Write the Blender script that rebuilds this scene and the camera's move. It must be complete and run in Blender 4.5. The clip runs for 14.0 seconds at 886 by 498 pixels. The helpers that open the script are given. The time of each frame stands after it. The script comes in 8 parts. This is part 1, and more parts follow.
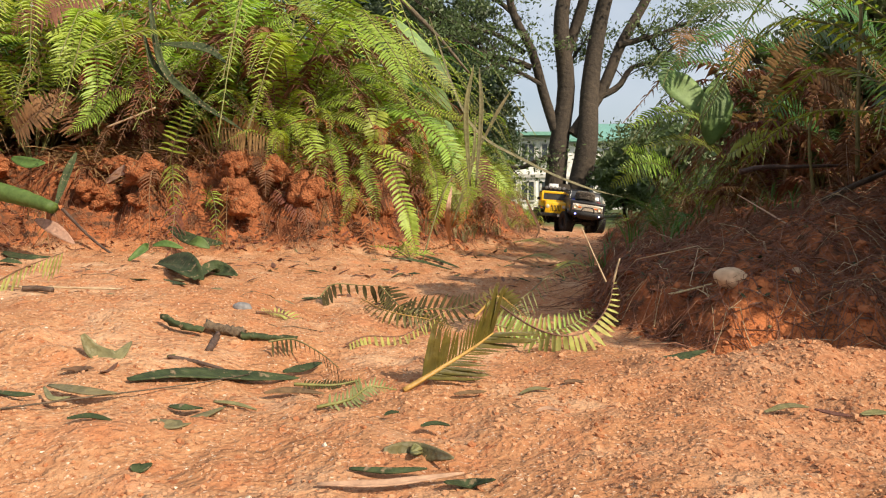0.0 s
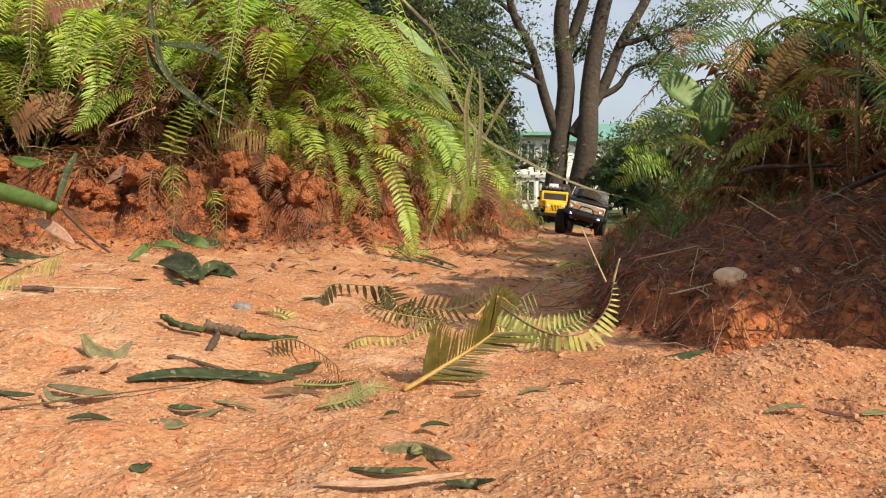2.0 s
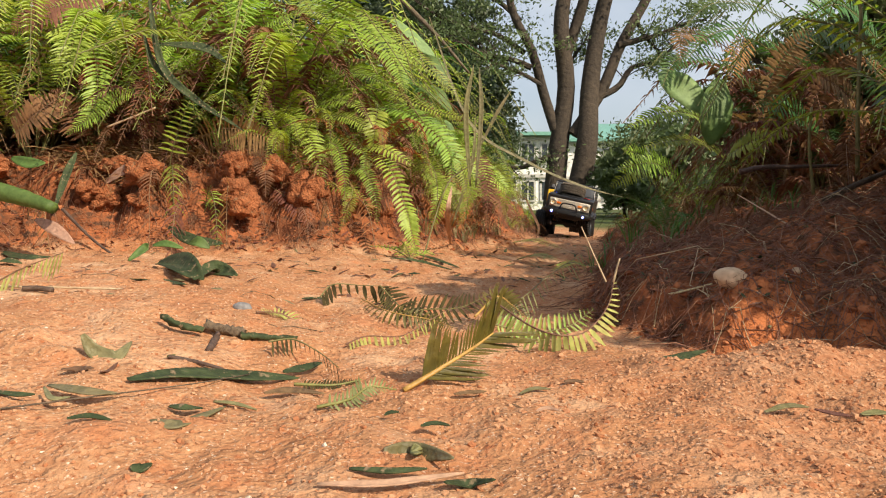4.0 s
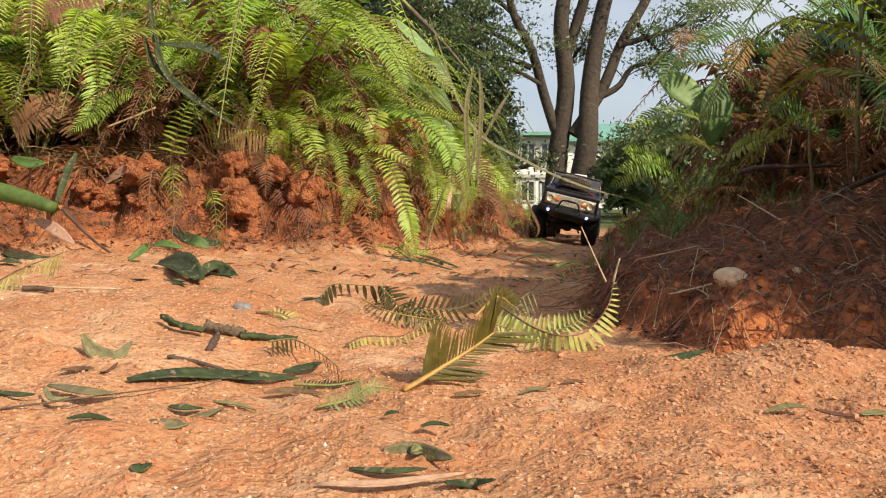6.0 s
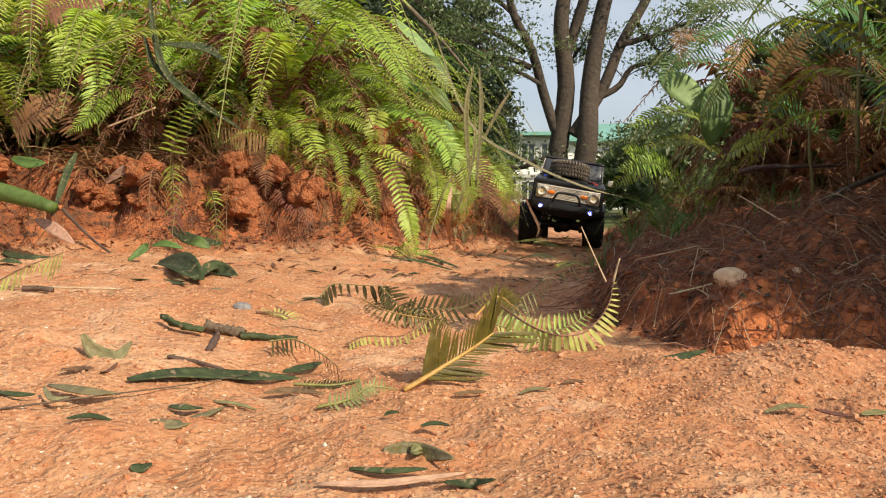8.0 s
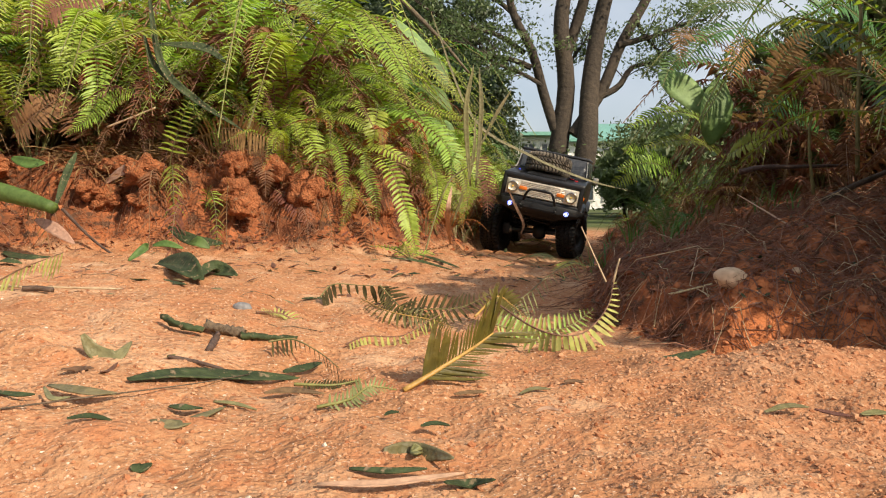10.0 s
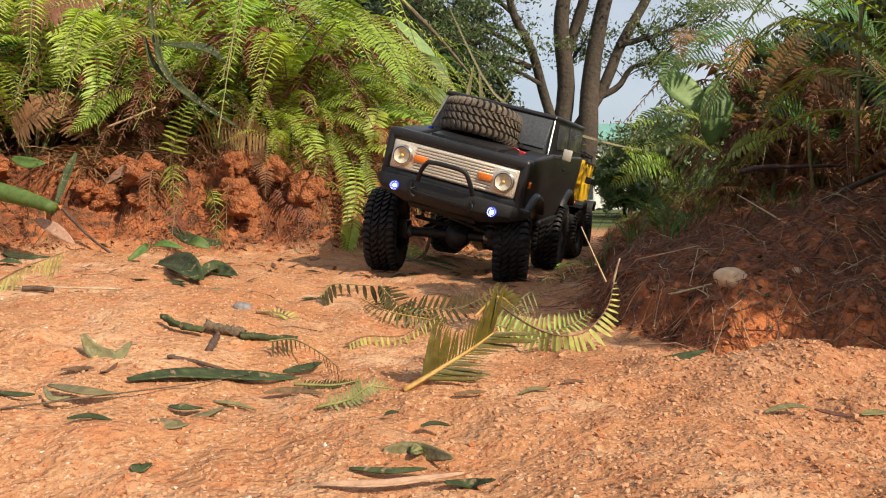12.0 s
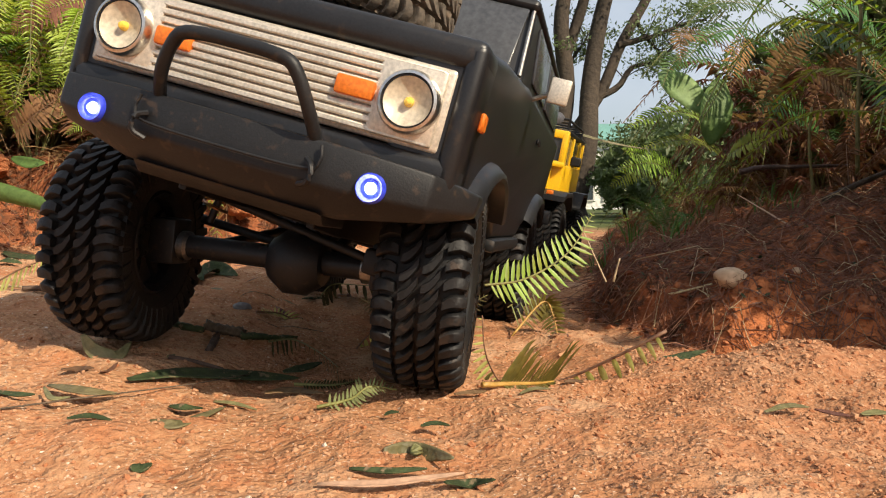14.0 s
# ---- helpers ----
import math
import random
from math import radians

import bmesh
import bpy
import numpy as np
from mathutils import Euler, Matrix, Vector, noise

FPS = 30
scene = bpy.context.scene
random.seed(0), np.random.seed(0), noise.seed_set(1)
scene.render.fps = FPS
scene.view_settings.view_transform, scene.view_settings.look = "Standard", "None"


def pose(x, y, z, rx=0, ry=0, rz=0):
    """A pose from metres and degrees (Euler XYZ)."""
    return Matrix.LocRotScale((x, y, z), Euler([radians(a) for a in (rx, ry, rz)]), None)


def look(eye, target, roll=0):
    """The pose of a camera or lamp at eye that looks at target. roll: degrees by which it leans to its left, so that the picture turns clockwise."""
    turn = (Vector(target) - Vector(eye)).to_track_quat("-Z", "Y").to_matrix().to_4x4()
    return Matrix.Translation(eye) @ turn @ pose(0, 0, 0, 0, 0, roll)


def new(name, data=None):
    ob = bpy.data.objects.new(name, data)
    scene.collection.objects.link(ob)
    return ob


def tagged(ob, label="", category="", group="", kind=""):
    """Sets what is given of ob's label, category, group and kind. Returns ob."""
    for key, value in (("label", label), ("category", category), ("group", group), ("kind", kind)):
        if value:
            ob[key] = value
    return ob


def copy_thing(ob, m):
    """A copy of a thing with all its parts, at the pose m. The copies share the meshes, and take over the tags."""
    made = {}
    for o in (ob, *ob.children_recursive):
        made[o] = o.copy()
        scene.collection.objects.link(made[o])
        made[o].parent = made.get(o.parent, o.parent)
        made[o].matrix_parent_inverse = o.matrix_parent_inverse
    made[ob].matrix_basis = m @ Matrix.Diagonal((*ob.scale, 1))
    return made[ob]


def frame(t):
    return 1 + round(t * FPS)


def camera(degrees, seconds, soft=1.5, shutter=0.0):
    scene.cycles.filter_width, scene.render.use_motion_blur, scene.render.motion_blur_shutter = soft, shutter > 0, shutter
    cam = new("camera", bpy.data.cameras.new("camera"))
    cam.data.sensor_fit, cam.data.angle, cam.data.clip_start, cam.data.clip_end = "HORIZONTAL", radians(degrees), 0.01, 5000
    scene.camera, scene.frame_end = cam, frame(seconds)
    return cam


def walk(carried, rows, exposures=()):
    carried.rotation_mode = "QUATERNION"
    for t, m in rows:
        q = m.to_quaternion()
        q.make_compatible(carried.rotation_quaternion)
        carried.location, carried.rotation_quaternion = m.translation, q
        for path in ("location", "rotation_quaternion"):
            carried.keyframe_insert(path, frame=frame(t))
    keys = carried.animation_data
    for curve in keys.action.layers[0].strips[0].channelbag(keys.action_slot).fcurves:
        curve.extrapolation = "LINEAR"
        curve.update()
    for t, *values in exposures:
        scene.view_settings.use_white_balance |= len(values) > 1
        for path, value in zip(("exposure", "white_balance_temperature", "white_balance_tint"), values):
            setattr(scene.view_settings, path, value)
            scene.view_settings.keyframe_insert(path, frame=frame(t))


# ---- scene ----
import functools

cam = camera(60, 14.0, soft=1.15)
EYE = look((0, 0, 0.10), (0, 10, 0.10 - 0.5523))
walk(cam, [(0, EYE), (14.0, EYE)], exposures=[(0, 0.40), (14.0, 0.40)])

# ---- sky and sun ----
SUN_EL, SUN_AZ = 37.0, -44.0      # azimuth measured from +x
world = bpy.data.worlds.new("world")
scene.world = world
world.use_nodes = True
wn = world.node_tree.nodes
sky = wn.new("ShaderNodeTexSky")
sky.sky_type = "NISHITA"
sky.sun_disc = False
sky.sun_elevation = radians(SUN_EL)
sky.sun_rotation = radians(90.0 - SUN_AZ)
sky.air_density, sky.dust_density, sky.ozone_density = 1.0, 3.2, 1.0
haze = wn.new("ShaderNodeTexNoise")      # thin broken cloud over the whole sky
haze.inputs["Scale"].default_value, haze.inputs["Detail"].default_value = 3.2, 5.0
thin = wn.new("ShaderNodeMapRange")
thin.inputs["From Min"].default_value, thin.inputs["From Max"].default_value = 0.36, 0.62
thin.inputs["To Min"].default_value, thin.inputs["To Max"].default_value = 0.25, 0.9
cloud = wn.new("ShaderNodeMix")
cloud.data_type = "RGBA"
cloud.inputs[7].default_value = (4.6, 4.9, 5.3, 1)
wl = world.node_tree.links
wl.new(wn.new("ShaderNodeTexCoord").outputs["Generated"], haze.inputs["Vector"])
wl.new(haze.outputs["Fac"], thin.inputs["Value"])
wl.new(thin.outputs["Result"], cloud.inputs[0])
wl.new(sky.outputs[0], cloud.inputs[6])
wl.new(cloud.outputs[2], wn["Background"].inputs[0])
wn["Background"].inputs[1].default_value = 0.12
sun = new("sun", bpy.data.lights.new("sun", "SUN"))
sun.data.energy, sun.data.angle, sun.data.color = 4.8, radians(0.6), (1.0, 0.865, 0.665)
sun_dir = Vector((math.cos(radians(SUN_EL)) * math.cos(radians(SUN_AZ)),
                  math.cos(radians(SUN_EL)) * math.sin(radians(SUN_AZ)), math.sin(radians(SUN_EL))))
sun.matrix_world = look(sun_dir * 30, (0, 0, 0))


# ---- materials ----
def nodes_of(name):
    m = bpy.data.materials.new(name)
    m.use_nodes = True
    return m, m.node_tree.nodes, m.node_tree.links


def ramp_noise(n, l, coord, scale, lo, hi, detail=4.0):
    t = n.new("ShaderNodeTexNoise")
    t.inputs["Scale"].default_value, t.inputs["Detail"].default_value = scale, detail
    l.new(coord, t.inputs["Vector"])
    r = n.new("ShaderNodeMapRange")
    r.inputs["From Min"].default_value, r.inputs["From Max"].default_value = lo, hi
    l.new(t.outputs["Fac"], r.inputs["Value"])
    return r.outputs["Result"]


def mix_col(n, l, fac, a, b):
    m = n.new("ShaderNodeMix")
    m.data_type = "RGBA"
    for sock, v in ((m.inputs[0], fac), (m.inputs[6], a), (m.inputs[7], b)):
        if isinstance(v, (int, float)):
            sock.default_value = v
        elif isinstance(v, tuple):
            sock.default_value = (*v, 1)
        else:
            l.new(v, sock)
    return m.outputs[2]


def surface(name, a, b, coarse, fine, rough=0.6, bump=0.3, bump_size=0.002, metal=0.0, spec=0.5,
            spots=None, leaf=0.0, jitter=0.0, coat=0.0, island=False):
    """Two colours mixed by a coarse and a fine noise, with bump; leaf: how much light goes through."""
    m, n, l = nodes_of(name)
    p = n["Principled BSDF"]
    co = n.new("ShaderNodeTexCoord").outputs["Object"]
    f1 = ramp_noise(n, l, co, coarse, 0.35, 0.65)
    col = mix_col(n, l, f1, a, b)
    f2 = ramp_noise(n, l, co, fine, 0.3, 0.7, 6.0)
    dark = mix_col(n, l, f2, tuple(c * 0.62 for c in a), tuple(min(1.0, c * 1.25) for c in b))
    col = mix_col(n, l, 0.5, col, dark)
    if spots:
        f3 = ramp_noise(n, l, co, spots[1], 0.60, 0.70, 3.0)
        col = mix_col(n, l, f3, col, spots[0])
    if island:
        geo = n.new("ShaderNodeNewGeometry")
        col = mix_col(n, l, geo.outputs["Random Per Island"], col, tuple(min(1.0, c * k) for c, k in zip(b, (1.0, 1.04, 1.08))))
        rnd = n.new("ShaderNodeMapRange")
        rnd.inputs["From Min"].default_value, rnd.inputs["From Max"].default_value = 0.0, 0.35
        rnd.inputs["To Min"].default_value, rnd.inputs["To Max"].default_value = 0.8, 0.0
        l.new(geo.outputs["Random Per Island"], rnd.inputs["Value"])
        col = mix_col(n, l, rnd.outputs["Result"], col, tuple(c * k for c, k in zip(a, (0.85, 0.68, 0.62))))
    if jitter:
        info = n.new("ShaderNodeObjectInfo")
        hsv = n.new("ShaderNodeHueSaturation")
        for k, lo, hi in (("Hue", 0.5 - 0.04 * jitter, 0.5 + 0.03 * jitter), ("Value", 1 - 0.35 * jitter, 1 + 0.3 * jitter)):
            r = n.new("ShaderNodeMapRange")
            r.inputs["To Min"].default_value, r.inputs["To Max"].default_value = lo, hi
            l.new(info.outputs["Random"], r.inputs["Value"])
            l.new(r.outputs["Result"], hsv.inputs[k])
        l.new(col, hsv.inputs["Color"])
        col = hsv.outputs["Color"]
    l.new(col, p.inputs["Base Color"])
    p.inputs["Roughness"].default_value, p.inputs["Metallic"].default_value = rough, metal
    p.inputs["Specular IOR Level"].default_value = spec
    p.inputs["Coat Weight"].default_value = coat
    if bump:
        bn = n.new("ShaderNodeBump")
        bn.inputs["Strength"].default_value, bn.inputs["Distance"].default_value = bump, bump_size
        l.new(f2, bn.inputs["Height"])
        l.new(bn.outputs[0], p.inputs["Normal"])
    if leaf:
        tr = n.new("ShaderNodeBsdfTranslucent")
        bright = n.new("ShaderNodeHueSaturation")
        bright.inputs["Saturation"].default_value, bright.inputs["Value"].default_value = 1.1, 1.5
        l.new(col, bright.inputs["Color"])
        l.new(bright.outputs["Color"], tr.inputs["Color"])
        mx = n.new("ShaderNodeMixShader")
        mx.inputs[0].default_value = leaf
        l.new(p.outputs[0], mx.inputs[1])
        l.new(tr.outputs[0], mx.inputs[2])
        l.new(mx.outputs[0], n["Material Output"].inputs["Surface"])
    return m


def glow(name, colour, power):
    m, n, l = nodes_of(name)
    p = n["Principled BSDF"]
    p.inputs["Emission Color"].default_value = (*colour, 1)
    p.inputs["Emission Strength"].default_value = power
    return m


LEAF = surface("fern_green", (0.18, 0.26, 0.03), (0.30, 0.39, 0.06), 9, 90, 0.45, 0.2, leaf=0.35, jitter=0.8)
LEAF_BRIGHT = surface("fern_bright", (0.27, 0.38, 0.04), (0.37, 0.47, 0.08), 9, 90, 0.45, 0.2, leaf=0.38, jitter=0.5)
# Much darker copy of the fern green: shade put into the leaf colour.
LEAF_SHADE = surface("fern_shade", (0.045, 0.11, 0.025), (0.09, 0.18, 0.035), 9, 90, 0.45, 0.2, leaf=0.3, jitter=0.8)
LEAF_DRY = surface("fern_dry", (0.14, 0.064, 0.029), (0.25, 0.125, 0.056), 12, 90, 0.8, 0.3, leaf=0.2, jitter=0.9)
LEAF_RUST = surface("fern_rust", (0.30, 0.10, 0.03), (0.36, 0.17, 0.06), 12, 90, 0.7, 0.3, leaf=0.3, jitter=0.5)
LEAF_PALE = surface("fern_pale", (0.30, 0.31, 0.075), (0.45, 0.43, 0.15), 20, 140, 0.7, 0.3, spec=0.2, leaf=0.25, jitter=0.4)
LEAF_GREY = surface("fern_greygreen", (0.17, 0.20, 0.075), (0.28, 0.30, 0.13), 20, 140, 0.7, 0.3, spec=0.2, leaf=0.25, jitter=0.3)
LEAF_WILT = surface("fern_wilted", (0.038, 0.034, 0.013), (0.085, 0.070, 0.028), 20, 140, 0.75, 0.3, spec=0.15, leaf=0.15, jitter=0.4)
LEAF_OLIVE = surface("fern_olive", (0.085, 0.075, 0.013), (0.15, 0.115, 0.02), 25, 140, 0.5, 0.3, leaf=0.3, jitter=0.2)
STEM = surface("fern_stem", (0.12, 0.13, 0.035), (0.22, 0.19, 0.06), 30, 160, 0.55, 0.3, jitter=0.5)
STEM_DRY = surface("fern_stem_dry", (0.14, 0.07, 0.035), (0.26, 0.15, 0.08), 30, 160, 0.7, 0.4, jitter=0.5)
STEM_GOLD = surface("fern_stem_gold", (0.36, 0.20, 0.04), (0.45, 0.27, 0.07), 40, 180, 0.5, 0.3)
BLADE_DARK = surface("leaf_dark", (0.020, 0.032, 0.012), (0.065, 0.085, 0.032), 25, 160, 0.7, 0.5, spec=0.3, spots=((0.24, 0.17, 0.10), 210), leaf=0.1)
BLADE_OLIVE = surface("leaf_olive", (0.13, 0.13, 0.045), (0.24, 0.21, 0.10), 30, 170, 0.55, 0.4, leaf=0.15, jitter=0.5)
BLADE_BROWN = surface("leaf_brown", (0.09, 0.04, 0.02), (0.20, 0.10, 0.055), 40, 200, 0.7, 0.5, leaf=0.1, jitter=0.8)
BLADE_TAN = surface("leaf_tan", (0.42, 0.25, 0.15), (0.52, 0.34, 0.22), 30, 170, 0.7, 0.4, leaf=0.15, jitter=0.4)
BLADE_GREEN = surface("leaf_green", (0.08, 0.15, 0.03), (0.13, 0.21, 0.05), 14, 120, 0.6, 0.3, leaf=0.3, jitter=0.3)
BLADE_LIGHT = surface("leaf_light", (0.20, 0.31, 0.11), (0.24, 0.35, 0.13), 14, 120, 0.6, 0.3, leaf=0.3)
TWIG = surface("twig_bark", (0.05, 0.032, 0.022), (0.13, 0.085, 0.055), 60, 300, 0.8, 0.8, 0.001, jitter=0.6)
STRAW = surface("straw", (0.42, 0.31, 0.17), (0.55, 0.43, 0.26), 40, 200, 0.65, 0.3, jitter=0.6)
ROOT = surface("fine_root", (0.17, 0.075, 0.04), (0.30, 0.15, 0.08), 60, 240, 0.8, 0.3, jitter=0.6)
PEBBLE = surface("pebble", (0.50, 0.33, 0.19), (0.62, 0.44, 0.28), 30, 200, 0.6, 0.3, 0.001)
GREY_STONE = surface("grey_stone", (0.13, 0.12, 0.12), (0.22, 0.21, 0.21), 60, 300, 0.8, 0.4, 0.001)
QUARTZ = surface("quartz_grit", (0.50, 0.36, 0.26), (0.62, 0.50, 0.40), 90, 400, 0.5, 0.3, jitter=0.5)
CRUMB = surface("clay_crumb", (0.36, 0.15, 0.066), (0.48, 0.255, 0.138), 160, 500, 0.9, 0.5, 0.001, spec=0.2, island=True)
BANK_CRUMB = surface("bank_crumb", (0.23, 0.075, 0.032), (0.40, 0.15, 0.065), 90, 400, 0.95, 0.5, 0.001, spec=0.15, island=True)
SOD = surface("root_bound_soil", (0.19, 0.066, 0.030), (0.40, 0.145, 0.060), 45, 260, 0.95, 0.8, 0.004, spec=0.15, spots=((0.24, 0.13, 0.07), 120))
BARK = surface("tree_bark", (0.028, 0.020, 0.014), (0.065, 0.047, 0.032), 1.2, 16, 0.9, 0.6, 0.014)
TREE_LEAF = surface("tree_leaf", (0.07, 0.10, 0.035), (0.13, 0.17, 0.06), 0.6, 9, 0.5, 0.0, leaf=0.3, jitter=0.4)
TREE_DARK = surface("tree_leaf_dark", (0.03, 0.055, 0.022), (0.07, 0.10, 0.04), 0.5, 9, 0.55, 0.0, leaf=0.2, jitter=0.5)
PLASTER = surface("white_plaster", (0.66, 0.65, 0.60), (0.80, 0.79, 0.75), 0.4, 6, 0.8, 0.2, 0.01)
ROOF_GREEN = surface("green_roof", (0.12, 0.30, 0.24), (0.18, 0.38, 0.31), 0.5, 8, 0.6, 0.2, 0.01)
GLASS_DARK = surface("dark_window", (0.03, 0.04, 0.045), (0.05, 0.06, 0.07), 0.8, 9, 0.12, 0.0)
CONCRETE = surface("concrete_trim", (0.38, 0.37, 0.34), (0.5, 0.49, 0.45), 0.6, 9, 0.85, 0.3, 0.01)

BODY_BLACK = surface("black_plastic", (0.009, 0.009, 0.010), (0.015, 0.015, 0.017), 40, 900, 0.38, 0.08, 0.0003, spec=0.4, spots=((0.03, 0.022, 0.018), 150))
TRIM_BLACK = surface("black_nylon", (0.007, 0.007, 0.008), (0.013, 0.013, 0.014), 60, 1200, 0.5, 0.15, 0.0003, spec=0.35, spots=((0.035, 0.024, 0.018), 190))
RUBBER = surface("tyre_rubber", (0.006, 0.006, 0.0065), (0.013, 0.012, 0.012), 70, 700, 0.55, 0.3, 0.0004, spec=0.3, spots=((0.04, 0.027, 0.02), 120))
RUBBER_DUSTY = surface("tyre_rubber_dusty", (0.05, 0.042, 0.034), (0.15, 0.12, 0.09), 45, 500, 0.85, 0.35, 0.0005, spots=((0.22, 0.17, 0.12), 90))
CHROME = surface("satin_chrome", (0.60, 0.57, 0.52), (0.72, 0.69, 0.64), 50, 600, 0.28, 0.08, 0.0003, metal=1.0)
STEEL = surface("dull_steel", (0.22, 0.21, 0.20), (0.36, 0.34, 0.32), 70, 500, 0.4, 0.1, 0.0003, metal=1.0)
AMBER = surface("amber_lens", (0.75, 0.16, 0.015), (0.85, 0.24, 0.03), 70, 500, 0.3, 0.1, 0.0003, leaf=0.2)
REFLECTOR = surface("lamp_bowl", (0.50, 0.44, 0.33), (0.62, 0.55, 0.43), 90, 500, 0.45, 0.1, 0.0005, metal=0.2)
GRILLE = surface("silver_grille", (0.58, 0.52, 0.43), (0.70, 0.63, 0.53), 60, 700, 0.36, 0.06, 0.0003, metal=0.45)
GRILLE_GAP = surface("grille_gap", (0.20, 0.17, 0.13), (0.30, 0.26, 0.21), 60, 700, 0.5, 0.06, 0.0003, metal=0.3)
BULB = surface("lamp_bulb", (0.85, 0.5, 0.06), (0.9, 0.62, 0.12), 90, 500, 0.25, 0.0)
SCREEN = surface("tinted_screen", (0.035, 0.037, 0.042), (0.055, 0.058, 0.064), 20, 300, 0.22, 0.05, 0.0003)
RED_PART = surface("red_plastic", (0.5, 0.015, 0.02), (0.6, 0.03, 0.035), 90, 500, 0.4, 0.0)
YELLOW = surface("yellow_plastic", (0.78, 0.42, 0.008), (0.85, 0.50, 0.015), 40, 600, 0.35, 0.05, 0.0003)
WHITE_PART = surface("white_plastic", (0.7, 0.7, 0.68), (0.8, 0.8, 0.78), 70, 500, 0.4, 0.05, 0.0003)
BLUE_RIM = surface("blue_lamp_housing", (0.03, 0.05, 0.55), (0.05, 0.08, 0.75), 90, 500, 0.25, 0.0)
COPPER = surface("copper_spring", (0.55, 0.28, 0.16), (0.65, 0.36, 0.22), 90, 500, 0.35, 0.05, 0.0003, metal=1.0)
LED = glow("white_led", (0.80, 0.84, 1.0), 14.0)


# ---- the lie of the land ----
LEFT_EDGE = [(-30, -2.0), (-3.0, 1.15), (-0.9, 1.28), (-0.5, 1.33), (-0.2, 1.38), (-0.09, 1.5), (-0.01, 1.7), (0.13, 2.05),
             (0.22, 2.6), (0.34, 3.2), (0.47, 4.0), (0.62, 5.2), (1.0, 9.0), (-4.0, 30.0)]
RIGHT_EDGE = [(30, -2.0), (3.0, 0.40), (0.6, 0.50), (0.30, 0.525), (0.19, 0.56), (0.145, 0.66), (0.18, 0.9), (0.25, 1.2),
              (0.36, 1.6), (0.47, 2.05), (0.56, 2.7), (0.70, 3.3), (0.98, 4.2), (1.25, 5.4), (2.2, 9.0), (8.0, 30.0)]


def lattice(i, j, seed):
    h = np.sin(i * 127.1 + j * 311.7 + seed * 74.7) * 43758.5453
    return h - np.floor(h)


def vnoise(x, y, size, seed=0):
    """Smooth value noise, -1 to 1, with cells of that size."""
    x, y = np.asarray(x, float) / size, np.asarray(y, float) / size
    i, j = np.floor(x), np.floor(y)
    u, v = x - i, y - j
    u, v = u * u * (3 - 2 * u), v * v * (3 - 2 * v)
    a, b = lattice(i, j, seed), lattice(i + 1, j, seed)
    c, d = lattice(i, j + 1, seed), lattice(i + 1, j + 1, seed)
    return 2 * ((a * (1 - u) + b * u) * (1 - v) + (c * (1 - u) + d * u) * v) - 1


def side_of(x, y, line):
    """Signed distance from a line of points: positive on its left hand."""
    best = np.full(np.shape(x), 1e9)
    sign = np.ones(np.shape(x))
    for (ax, ay), (bx, by) in zip(line, line[1:]):
        ex, ey = bx - ax, by - ay
        k = np.clip(((x - ax) * ex + (y - ay) * ey) / (ex * ex + ey * ey), 0, 1)
        d = np.hypot(x - ax - k * ex, y - ay - k * ey)
        s = np.where(ex * (y - ay) - ey * (x - ax) >= 0, 1.0, -1.0)
        sign = np.where(d < best, s, sign)
        best = np.minimum(best, d)
    return best * sign


def smooth(v, lo, hi):
    k = np.clip((v - lo) / (hi - lo), 0, 1)
    return k * k * (3 - 2 * k)


TRACK = ((0.0, -0.10), (0.5, -0.07), (0.8, -0.03), (1.2, 0.02), (1.6, 0.14), (2.1, 0.32), (2.7, 0.39), (3.3, 0.55), (4.3, 0.77), (6.0, 1.0))


def banks(x, y):
    wob = 0.045 * vnoise(x, y, 0.19, 5) + 0.022 * vnoise(x, y, 0.06, 6)
    return side_of(x, y, LEFT_EDGE) + wob, -side_of(x, y, RIGHT_EDGE) + 0.5 * wob


